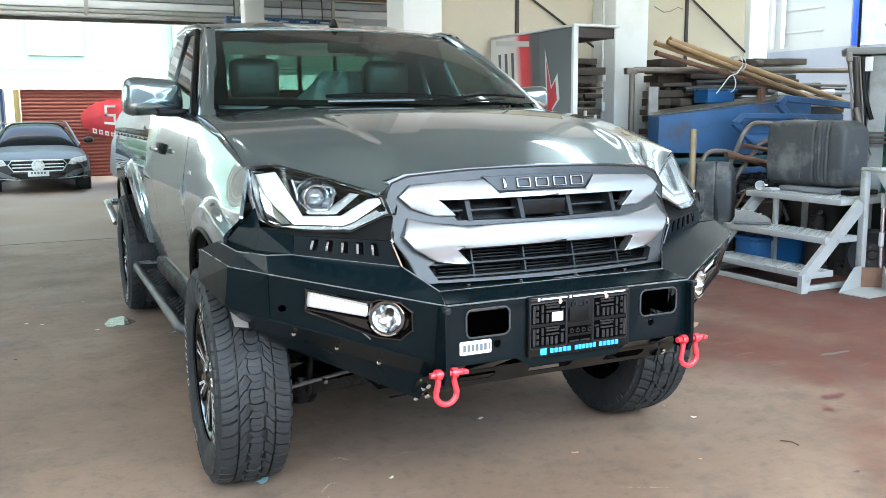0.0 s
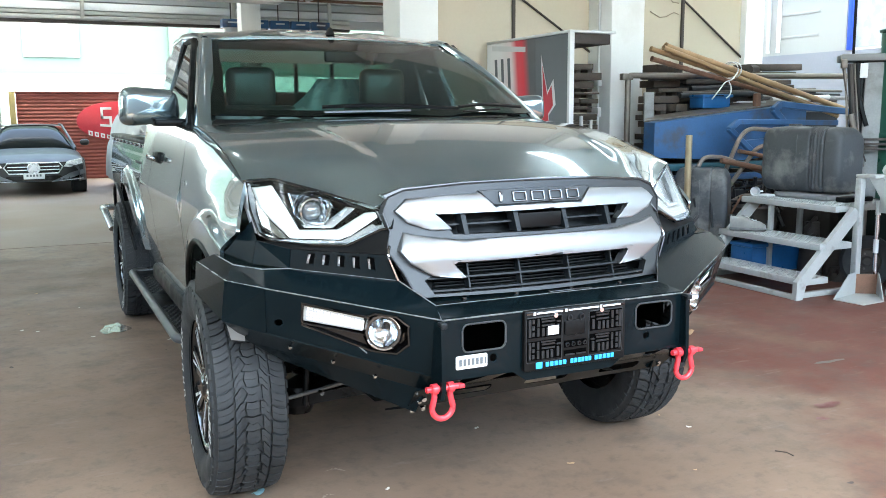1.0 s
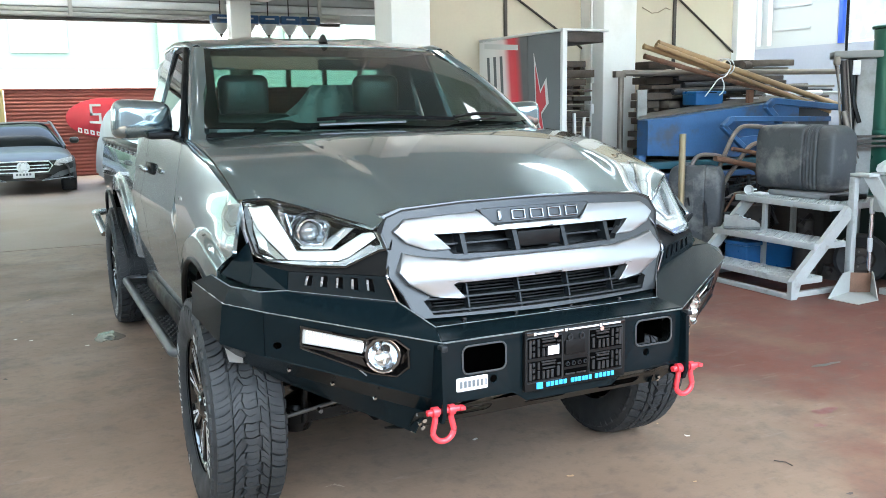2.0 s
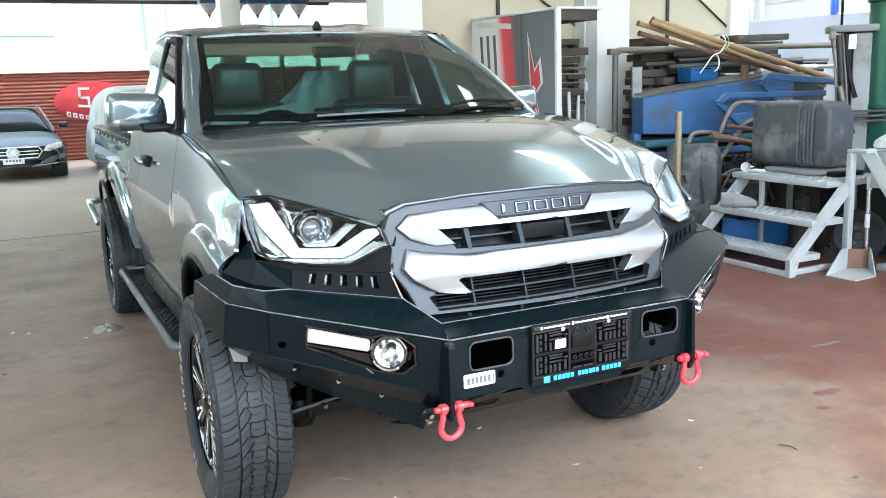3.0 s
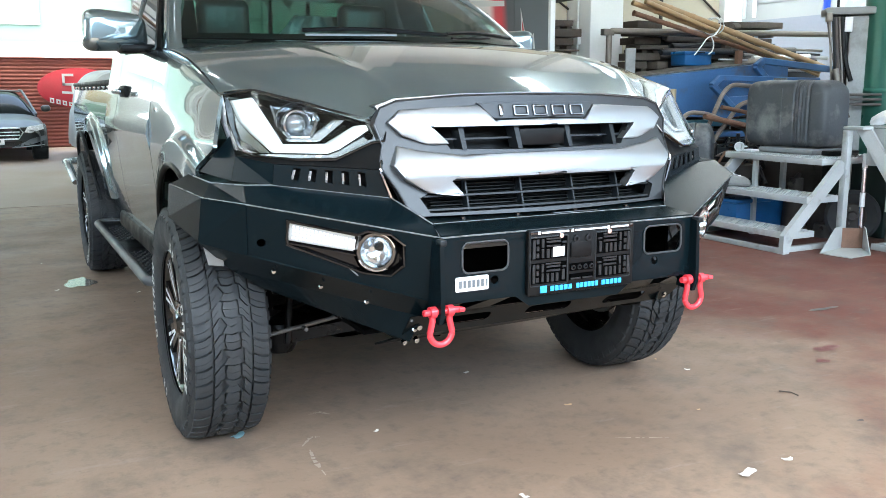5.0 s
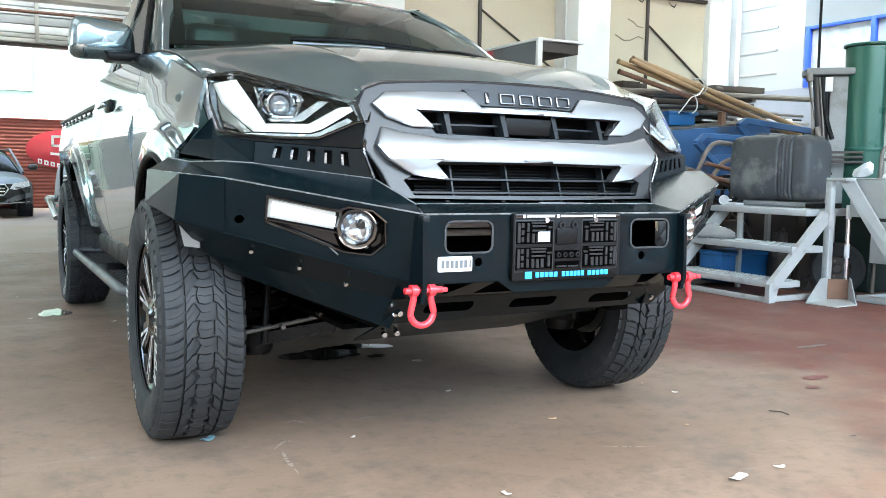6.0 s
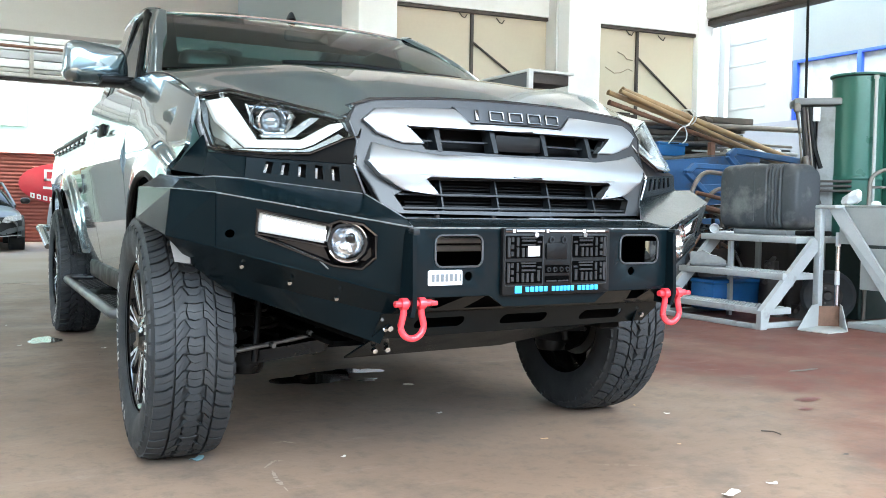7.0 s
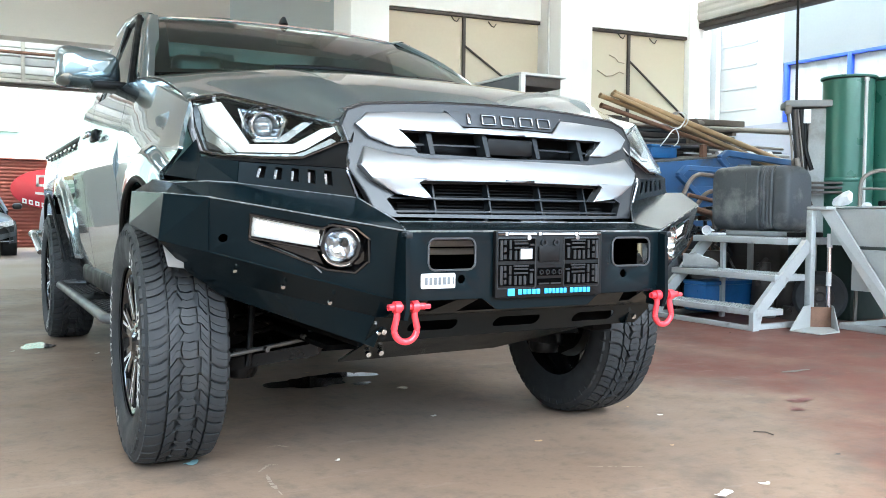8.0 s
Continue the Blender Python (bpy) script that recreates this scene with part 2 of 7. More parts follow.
FADE = mat("sign_fade", (0.75, 0.06, 0.09), 0.4)
_n, _l = FADE.node_tree.nodes, FADE.node_tree.links
_c, _s, _r = _n.new("ShaderNodeTexCoord"), _n.new("ShaderNodeSeparateXYZ"), _n.new("ShaderNodeValToRGB")
_k, _g = _n.new("ShaderNodeMath"), _n.new("ShaderNodeMapRange")
_k.operation, _k.inputs[1].default_value = "MULTIPLY_ADD", -0.12
_l.new(_c.outputs["Object"], _s.inputs[0])
_l.new(_s.outputs["Z"], _k.inputs[0])
_l.new(_s.outputs["Y"], _k.inputs[2])
_l.new(_k.outputs[0], _g.inputs["Value"])
_g.inputs["From Min"].default_value, _g.inputs["From Max"].default_value = 4.92, 5.45
_l.new(_g.outputs["Result"], _r.inputs[0])
_e = _r.color_ramp.elements
_e[0].position, _e[0].color = 0.0, (0.085, 0.095, 0.105, 1)
_e[1].position, _e[1].color = 1.0, (0.76, 0.76, 0.76, 1)
for _p, _q in ((0.22, (0.62, 0.03, 0.05, 1)), (0.42, (0.62, 0.06, 0.09, 1)), (0.62, (0.78, 0.66, 0.67, 1)), (0.8, (0.74, 0.70, 0.70, 1))):
    _e.new(_p).color = _q
_l.new(_r.outputs[0], _n["Principled BSDF"].inputs["Base Color"])
SHEET = bpy.data.materials.new("translucent_roof_sheet")
SHEET.use_nodes = True
_n, _l = SHEET.node_tree.nodes, SHEET.node_tree.links
_n.remove(_n["Principled BSDF"])
_t, _d, _m = _n.new("ShaderNodeBsdfTranslucent"), _n.new("ShaderNodeBsdfDiffuse"), _n.new("ShaderNodeMixShader")
_t.inputs[0].default_value, _d.inputs[0].default_value, _m.inputs[0].default_value = (0.85, 0.88, 0.88, 1), (0.5, 0.52, 0.52, 1), 0.2
_l.new(_t.outputs[0], _m.inputs[1])
_l.new(_d.outputs[0], _m.inputs[2])
_l.new(_m.outputs[0], _n["Material Output"].inputs[0])


# ---- building helpers ----
def part(name, bm, material, parent=None, label="", category="", group="", kind="", angle=35, shadow=True):
    """One mesh object from a bmesh; smooth but for edges sharper than angle."""
    bmesh.ops.remove_doubles(bm, verts=bm.verts, dist=1e-5)
    bmesh.ops.recalc_face_normals(bm, faces=bm.faces)
    bm.normal_update()
    lim = radians(angle)
    for f in bm.faces:
        f.smooth = True
    for e in bm.edges:
        if len(e.link_faces) == 2 and e.calc_face_angle(0) > lim:
            e.smooth = False
    me = bpy.data.meshes.new(name)
    bm.to_mesh(me)
    bm.free()
    me.materials.append(material)
    ob = new(name, me)
    ob.visible_shadow = shadow
    if parent is not None:
        ob.parent = parent
        ob.matrix_parent_inverse = parent.matrix_world.inverted()
    return tagged(ob, label, category, group, kind)


def thing(name, at, label, category, group="", kind=""):
    ob = new(name)
    ob.empty_display_size = 0.1
    ob.matrix_world = Matrix.Translation(at)
    ob.matrix_basis = Matrix.Translation(at)
    return tagged(ob, label, category, group, kind)


def box(bm, lo, hi, bevel=0.0, seg=2, m=None):
    """A box between two corners, with rounded edges."""
    lo, hi = Vector(lo), Vector(hi)
    r = bmesh.ops.create_cube(bm, size=1.0, matrix=Matrix.Translation((lo + hi) / 2) @ Matrix.Diagonal((*(hi - lo), 1)))
    vs = r["verts"]
    if bevel:
        es = list({e for v in vs for e in v.link_edges})
        g = bmesh.ops.bevel(bm, geom=es, offset=bevel, segments=seg, profile=0.5, affect="EDGES")
        vs = list({v for f in g["faces"] for v in f.verts} | {v for v in vs if v.is_valid})
        seen, stack = set(vs), list(vs)
        while stack:
            for e in stack.pop().link_edges:
                for v in e.verts:
                    if v not in seen:
                        seen.add(v)
                        stack.append(v)
        vs = list(seen)
    if m is not None:
        bmesh.ops.transform(bm, matrix=m, verts=vs)
    return bm


def boxed(lo, hi, bevel=0.0, m=None, seg=2):
    return box(bmesh.new(), lo, hi, bevel, seg, m)


def cyl(bm, a, b, r, r2=None, n=16, caps=True):
    """A round bar from a to b."""
    a, b = Vector(a), Vector(b)
    d = b - a
    q = d.to_track_quat("Z", "Y").to_matrix().to_4x4()
    bmesh.ops.create_cone(bm, cap_ends=caps, segments=n, radius1=r, radius2=r if r2 is None else r2, depth=d.length, matrix=Matrix.Translation((a + b) / 2) @ q)
    return bm


def tube(bm, pts, r, n=10, close=False):
    """A round tube along a path."""
    pts = [Vector(p) for p in pts]
    rings = []
    up = Vector((0.13, 0.21, 0.97))
    for i, p in enumerate(pts):
        a = pts[i - 1] if (i or close) else p
        c = pts[(i + 1) % len(pts)] if (i < len(pts) - 1 or close) else p
        d = (c - a).normalized()
        u = d.cross(up)
        if u.length < 0.05:
            u = d.cross(Vector((1, 0, 0)))
        u.normalize()
        w = d.cross(u)
        rings.append([bm.verts.new(p + r * (math.cos(k * math.tau / n) * u + math.sin(k * math.tau / n) * w)) for k in range(n)])
    pairs = list(zip(rings, rings[1:])) + ([(rings[-1], rings[0])] if close else [])
    for s, t in pairs:
        for k in range(n):
            bm.faces.new((s[k], s[(k + 1) % n], t[(k + 1) % n], t[k]))
    if not close:
        bm.faces.new(rings[0][::-1])
        bm.faces.new(rings[-1])
    return bm


def bend(pts, r=0.05, n=5):
    """Rounds the corners of a path."""
    pts = [Vector(p) for p in pts]
    out = [pts[0]]
    for a, b, c in zip(pts, pts[1:], pts[2:]):
        s, e = b + (a - b).normalized() * min(r, (a - b).length / 2), b + (c - b).normalized() * min(r, (c - b).length / 2)
        out += [(1 - t) ** 2 * s + 2 * t * (1 - t) * b + t * t * e for t in [i / n for i in range(n + 1)]]
    return out + [pts[-1]]


def lathe(bm, prof, n=48, axis="X", at=(0, 0, 0), close=False):
    """Turns a profile of (along, radius) round an axis."""
    at = Vector(at)
    rings = []
    for h, r in prof:
        ring = []
        for k in range(n):
            a = k * math.tau / n
            v = {"X": (h, r * math.cos(a), r * math.sin(a)), "Y": (r * math.cos(a), h, r * math.sin(a)), "Z": (r * math.cos(a), r * math.sin(a), h)}[axis]
            ring.append(bm.verts.new(at + Vector(v)))
        rings.append(ring)
    for s, t in list(zip(rings, rings[1:])) + ([(rings[-1], rings[0])] if close else []):
        for k in range(n):
            bm.faces.new((s[k], s[(k + 1) % n], t[(k + 1) % n], t[k]))
    return bm


def grid(nu, nv, f, bm=None):
    """A sheet f(u, v) with u and v from 0 to 1."""
    bm = bm or bmesh.new()
    vs = [[bm.verts.new(f(i / nu, j / nv)) for j in range(nv + 1)] for i in range(nu + 1)]
    for i in range(nu):
        for j in range(nv):
            try:
                bm.faces.new((vs[i][j], vs[i + 1][j], vs[i + 1][j + 1], vs[i][j + 1]))
            except ValueError:
                pass
    return bm


def thicken(bm, d):
    """Gives a sheet thickness d, inwards from its normals."""
    bmesh.ops.recalc_face_normals(bm, faces=bm.faces)
    bmesh.ops.solidify(bm, geom=bm.faces[:], thickness=d)
    return bm


def plate(outer, holes=(), thick=0.005, put=None, cuts=(), bevel=0.0, rows=()):
    """A flat sheet with holes, drawn in (a, b), put(a, b, d) into place with depth d from 0 to thick."""
    bm = bmesh.new()
    edges = []
    for loop in (outer, *holes):
        vs = [bm.verts.new((a, 0, b)) for a, b in loop]
        edges += [bm.edges.new((vs[i - 1], vs[i])) for i in range(len(vs))]
    if holes:
        bmesh.ops.triangle_fill(bm, use_beauty=True, use_dissolve=False, edges=edges, normal=(0, -1, 0))
    else:
        bm.faces.new(bm.verts[:])
    for c in cuts:
        bmesh.ops.bisect_plane(bm, geom=bm.verts[:] + bm.edges[:] + bm.faces[:], plane_co=(c, 0, 0), plane_no=(1, 0, 0), dist=1e-5)
    for c in rows:
        bmesh.ops.bisect_plane(bm, geom=bm.verts[:] + bm.edges[:] + bm.faces[:], plane_co=(0, 0, c), plane_no=(0, 0, 1), dist=1e-5)
    r = bmesh.ops.extrude_face_region(bm, geom=bm.faces[:])
    for v in r["geom"]:
        if isinstance(v, bmesh.types.BMVert):
            v.co.y = thick
    if bevel:
        es = [e for e in bm.edges if len(e.link_faces) == 2 and abs(e.calc_face_angle(0)) > 0.6 and max(v.co.y for v in e.verts) < 1e-6]
        bmesh.ops.bevel(bm, geom=es, offset=bevel, segments=2, profile=0.5, affect="EDGES")
    for v in bm.verts:
        v.co = put(v.co.x, v.co.z, v.co.y)
    return bm


def sheet(pts, thick=0.005):
    """A flat or slightly folded polygon in space, given thickness."""
    bm = bmesh.new()
    bm.faces.new([bm.verts.new(p) for p in pts])
    bm.normal_update()
    n = bm.faces[:][0].normal.copy()
    r = bmesh.ops.extrude_face_region(bm, geom=bm.faces[:])
    for v in r["geom"]:
        if isinstance(v, bmesh.types.BMVert):
            v.co += n * thick
    return bm


def rrect(a0, b0, a1, b1, r=0.015, n=4):
    """A rectangle with rounded corners, as a loop."""
    out = []
    for cx, cy, s in ((a1 - r, b1 - r, 0), (a0 + r, b1 - r, 90), (a0 + r, b0 + r, 180), (a1 - r, b0 + r, 270)):
        out += [(cx + r * math.cos(radians(s + 90 * k / n)), cy + r * math.sin(radians(s + 90 * k / n))) for k in range(n + 1)]
    return out


def ring(ca, cb, r, n=16):
    return [(ca + r * math.cos(k * math.tau / n), cb + r * math.sin(k * math.tau / n)) for k in range(n)]


def lerp(x, *knots):
    """Smooth reading of a curve through (x, value) knots."""
    if x <= knots[0][0]:
        return knots[0][1]
    for (a, p), (b, q) in zip(knots, knots[1:]):
        if x <= b:
            t = (x - a) / (b - a)
            return p + (q - p) * t
    return knots[-1][1]


def smooth(x, a, b):
    t = min(1, max(0, (x - a) / (b - a)))
    return t * t * (3 - 2 * t)

# ---- the setting ----
def slab(name, lo, hi, material, label="", category="", bevel=0.0):
    return part(name, boxed(lo, hi, bevel), material, None, label, category, "", "structure")


slab("ground", (-90, -90, -0.3), (90, 90, -0.02), YARD, "pale concrete ground round the workshop", "ground")
slab("floor", (-8.5, -9.5, -0.1), (6.9, 7.63, 0.0), FLOOR, "worn brown and red painted concrete workshop floor", "floor")
slab("yard", (-12, 7.66, -0.1), (12, 34, 0.0), YARD, "pale concrete yard behind the workshop", "yard")
# unseen translucent strips in the rear ceiling, added to brighten the back
REAR_BAYS = [(-7.5, 10.6, 8.6, 0.4), (-7.5, 13.0, 8.6, 0.4), (-7.5, 15.0, 8.6, 0.4)]
part("ceiling", plate([(-8.5, 6.1), (6.9, 6.1), (6.9, 17.3), (-8.5, 17.3)], [[(x, y), (x + w, y), (x + w, y + d), (x, y + d)] for x, y, w, d in REAR_BAYS], 0.15, lambda p, q, d: Vector((p, q, 4.405 + d))), CEIL, None, "grey underside of the workshop roof", "ceiling", kind="structure")
# roof over the pickup: grey sheets with narrow translucent strips between them, added for light and reflections
strips = [(-1.3, 3.4, 0.09, 0.35), (-1.15, 3.85, 0.09, 0.3), (-1.1, 5.2, 0.09, 0.4), (5.6, 2.6, 0.45, 3.0), (-3.9, -1.5, 0.30, 7.2), (-6.6, -1.5, 0.45, 7.2), (3.4, -1.5, 0.30, 6.4)]
holes = [[(x, y), (x + w, y), (x + w, y + d), (x, y + d)] for x, y, w, d in strips]
part("roof_sheets", plate([(-8.5, -3.6), (6.9, -3.6), (6.9, 6.1), (-8.5, 6.1)], holes, 0.06, lambda p, q, d: Vector((p, q, 4.44 + d))), CEIL, None, "grey metal roof sheets over the pickup", "roof", kind="structure")
for x, y, w, d in strips + REAR_BAYS:
    part("skylight", grid(1, 1, lambda u, v: Vector((x + w * u, y + d * v, 4.47))), SHEET, None, "unseen translucent roof strip added for light", "skylight", kind="structure")
for i, y in enumerate((-3.55, 6.2, 9.0)):
    slab("beam_%d" % (i + 1), (-8.5, y, 4.05 if y < 8 else 2.73), (6.4 if y < 8 else 1.6, y + 0.3, 4.4 if y < 8 else 2.97), WHITE, "white painted concrete beam", "beam")
slab("beam_wall", (-8.5, 9.1, 2.97), (1.6, 9.2, 4.4), WHITE, "white wall over the concrete beam", "wall")
# pillars
def pillar(name, x0, x1, y0, y1, top=4.4):
    ob = slab(name, (x0, y0, 0), (x1, y1, top), WHITE, "square white painted concrete pillar", "pillar", 0.012)
    return ob


pillar("pillar_1", 4.10, 4.52, 5.5, 5.93)
pillar("pillar_2", 1.77, 2.17, 5.6, 6.03)
pillar("pillar_3", 6.04, 6.24, 5.62, 5.95)
pillar("pillar_13", 6.243, 6.48, 5.78, 6.1)
pillar("pillar_4", 1.26, 1.53, 9.95, 10.2, 2.73 + 1.67)
for i, y in enumerate((-9.2, -4.0, 1.5, 6.1, 11.0, 16.0)):
    pillar("pillar_%d" % (i + 5), -8.4, -8.0, y, y + 0.4)
# the wall with the tan doors stands six degrees askew to the pickup; each leaf is a panel in a dark iron frame
ASKEW = Matrix.Translation((2.4, 6.08, 0)) @ Matrix.Rotation(radians(-6.2), 4, "Z") @ Matrix.Translation((-2.4, -6.08, 0))
for ob in (slab("wall_north", (2.1, 6.05, 2.885), (6.3, 6.2, 4.42), WHITE, "white plaster wall over the tan doors", "wall"),
           slab("wall_north_west", (0.9, 6.05, 2.885), (1.80, 6.2, 4.42), WHITE, "white plaster wall over an opening", "wall")):
    ob.matrix_basis = ASKEW


def door_leaf(x0, x1, mid, n):
    d = thing("door_%d" % n, ((x0 + x1) / 2, 6.1, 0), "tan plywood door in a dark iron frame with a diagonal brace", "door", "tan workshop doors", "structure")
    for a, b in ((x0 + 0.02, mid - 0.001), (mid + 0.001, x1 - 0.02)):
        part("panel", boxed((a, 6.10, 0.02), (b, 6.13, 2.86)), TAN, d)
    for a in (x0, mid - 0.015, x1 - 0.035):
        part("frame_bar", boxed((a, 6.07, 0.0), (a + 0.035, 6.098, 2.845), 0.004), IRON, d)
    part("frame_bar", boxed((x0, 6.06, 2.847), (x1, 6.098, 2.882), 0.004), IRON, d)
    bm = bmesh.new()
    cyl(bm, (mid, 6.08, 2.56), (x1 - 0.02, 6.08, 1.93), 0.012, n=8)
    part("brace", bm, IRON, d)
    for x, z in ((mid - 0.14, 2.80), (mid + 0.29, 2.78)):
        bm = bmesh.new()
        tube(bm, [(x, 6.095, z + 0.05), (x + 0.02, 6.06, z), (x + 0.05, 6.06, z - 0.01), (x + 0.08, 6.07, z + 0.03)], 0.006, 6)
        part("hook", bm, IRON, d)
    d.matrix_basis = ASKEW @ d.matrix_basis
    return d


door_leaf(2.18, 4.20, 3.218, 1)
door_leaf(4.30, 6.105, 5.268, 2)
part("chalk_marks", tube(bmesh.new(), [ASKEW @ Vector(p) for p in ((4.86, 6.09, 2.42), (4.98, 6.09, 2.36), (5.06, 6.09, 2.37), (5.16, 6.09, 2.42), (5.22, 6.09, 2.40))], 0.006, 5), mat("faint_pencil", (0.30, 0.26, 0.2), 0.8), None, "faint scribbled line on a tan door", "scribble")
part("chalk_marks", tube(bmesh.new(), [ASKEW @ Vector(p) for p in ((5.02, 6.09, 2.60), (5.10, 6.09, 2.57), (5.14, 6.09, 2.53), (5.22, 6.09, 2.52))], 0.006, 5), mat("faint_pencil", (0.30, 0.26, 0.2), 0.8), None, "faint scribbled line on a tan door", "scribble")
# right side: a wide opening with a rolled-up shutter, and the neighbouring facade beyond it
slab("wall_east", (6.4, 6.1, 0), (6.6, 16.4, 4.4), WHITE, "white plaster side wall", "wall")
slab("wall_east_top", (6.4, -3.6, 3.45), (6.6, 5.75, 4.4), WHITE, "white wall over the side opening", "wall")
for i, y in enumerate((-9.3, -3.8)):
    pillar("pillar_%d" % (i + 11), 6.2, 6.5, y, y + 0.35)
sh = thing("roller_shutter", (6.3, 2.0, 3.0), "rolled-up aluminium shutter box over the side opening", "shutter", kind="structure")
part("housing", boxed((6.16, -3.4, 3.06), (6.36, 5.95, 3.30), 0.03), ALU, sh)
part("bottom_rail", boxed((6.18, -3.4, 2.985), (6.34, 5.95, 3.05), 0.01), IRON, sh)
for k in range(3):
    part("slat", boxed((6.15, -3.4, 3.09 + 0.07 * k), (6.158, 5.93, 3.14 + 0.07 * k), 0.003), ALU, sh)
far = thing("neighbour_facade", (9.2, 4, 0), "white facade with blue-framed windows beyond the side opening", "building", kind="structure")
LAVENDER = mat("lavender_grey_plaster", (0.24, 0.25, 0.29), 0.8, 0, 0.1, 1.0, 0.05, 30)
# OVER is the facade white darkened, its shade put into the colour
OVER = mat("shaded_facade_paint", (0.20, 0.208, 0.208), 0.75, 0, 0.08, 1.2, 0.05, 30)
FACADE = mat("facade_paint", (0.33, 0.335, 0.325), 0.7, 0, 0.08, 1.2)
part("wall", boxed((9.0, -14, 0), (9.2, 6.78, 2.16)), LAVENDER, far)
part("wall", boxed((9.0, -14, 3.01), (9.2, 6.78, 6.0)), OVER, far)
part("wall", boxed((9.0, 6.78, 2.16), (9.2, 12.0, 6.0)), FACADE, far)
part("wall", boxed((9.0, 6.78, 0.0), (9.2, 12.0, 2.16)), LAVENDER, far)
for k in range(9):
    y1 = 6.75 - 1.03 * k
    w = part("window", boxed((9.05, y1 - 1.03, 2.18), (9.06, y1, 2.99)), mat("frosted_pane", (0.42, 0.45, 0.46), 0.3), far)
    part("window_frame", boxed((8.98, y1 - 0.07, 2.16), (9.04, y1, 3.01), 0.005), FRAME_BLUE, w)
    part("window_frame", boxed((8.98, y1 - 1.03, 2.965), (9.035, y1 - 0.07, 3.01), 0.005), FRAME_BLUE, w)
# added out of view, filters the daylight that falls into the alley
slab("alley_roof", (6.62, -6.0, 5.6), (9.5, 12.5, 5.64), SHEET, "unseen translucent sheet roof added over the side alley", "roof")
for y in (7.95, 8.15):
    part("downpipe", cyl(bmesh.new(), (8.93, y, 2.2), (8.93, y, 5.0 if y > 8 else 3.74), 0.03, n=10), WHITE if y < 8 else GREY_WALL, far)
for k in range(4):
    part("ledge", boxed((8.99, 7.25, 2.4 + 0.33 * k), (9.0, 7.95, 2.435 + 0.33 * k), 0.002), FACADE, far)
# rear opening: header with rolled shutter, slatted wall above
hd = thing("rear_shutter", (0, 16, 3.03), "rolled-up shutter and pale slatted wall over the rear opening", "shutter", kind="structure")
part("bottom_rail", boxed((-9, 15.93, 3.03), (4.9, 16.1, 3.09), 0.01), IRON, hd)
for k in range(2):
    part("slat", boxed((-9, 15.90 + 0.02 * k, 3.10 + 0.085 * k), (4.9, 16.1, 3.175 + 0.085 * k), 0.015), ALU, hd)
for k in range(7):
    part("slat", boxed((-9, 16.0 + 0.01 * (k % 2), 3.285 + 0.16 * k), (6.4, 16.12, 3.425 + 0.16 * k), 0.01), GREY_WALL if k % 3 == 1 else WHITE, hd)
for x in (-5.2, -2.6, -0.4, 2.4, 4.4):
    part("hanger", boxed((x, 15.84, 3.1), (x + 0.07, 15.9, 4.4), 0.004), ALU, hd)
part("backing", boxed((-9, 16.13, 3.1), (6.4, 16.16, 4.4)), GREY_WALL, hd)
part("pipe", cyl(bmesh.new(), (-9, 15.7, 3.62), (6.4, 15.7, 3.62), 0.03, n=8), RUST, hd)
# conduits and a stowed lamp high over the rear opening
for k in range(3):
    part("fluorescent_tube", boxed((3.55 + 0.13 * k, 14.7, 3.60 - 0.02 * k), (3.63 + 0.13 * k, 15.5, 3.66 - 0.02 * k), 0.015, Matrix.Identity(4)), SIGN_WHITE, None, "unlit white lamp tube under the roof", "lamp tube", "lamp tubes")
# yard: red corrugated shutter wall, banner, pale building beyond
red = thing("red_shutter_wall", (0, 18, 0), "red ribbed metal shutter wall at the yard's end", "wall", kind="structure")
bm = bmesh.new()


def ribbed(u, v):
    z = 1.8 * v
    return Vector((-1.62 + 7.4 * u, 18.0 - 0.022 * abs(math.sin(z * math.pi / 0.075)), z))


grid(1, 190, ribbed, bm)
part("ribbed_sheet", thicken(bm, 0.004), RED_FENCE, red, angle=80)
part("cap", boxed((-1.66, 17.95, 1.8), (5.8, 18.05, 1.83), 0.005), RED_FENCE, red)
part("edge_post", boxed((-1.75, 17.9, 0), (-1.63, 18.06, 1.82), 0.01), YELLOW, red, "yellow painted post")
ban = thing("banner_wall", (-3.5, 18, 0), "pale banner panel with coloured bands beside the red shutter", "banner", kind="structure")
part("panel", boxed((-6.5, 17.98, 0), (-1.9, 18.04, 1.84)), mat("banner_pale", (0.55, 0.68, 0.60), 0.5), ban)
part("band", boxed((-1.99, 17.95, 0), (-1.94, 17.976, 1.84)), mat("navy_band", (0.03, 0.05, 0.16), 0.5), ban)
part("band", boxed((-2.06, 17.95, 0), (-2.0, 17.976, 1.84)), SIGN_WHITE, ban)
part("band", boxed((-2.62, 17.95, 1.42), (-2.07, 17.976, 1.7)), YELLOW, ban)
for k in range(3):
    part("poster", boxed((-2.6, 17.955, 0.55 + 0.27 * k), (-2.12, 17.977, 0.76 + 0.27 * k), 0.005), mat("poster_green", (0.16, 0.30, 0.22), 0.5), ban)
pale = thing("pale_building", (0, 26, 0), "overlit pale green building behind the yard", "building", kind="structure")
part("wall", boxed((-30, 26, 0), (30, 26.3, 9)), PALE, pale)
part("low_wall", boxed((-30, 25.6, 0), (30, 25.8, 2.5)), WHITE, pale)
for x in (-7, -3, 2.6, 6.5):
    part("column", boxed((x, 25.8, 0), (x + 0.6, 26.0, 9), 0.02), PALE, pale)
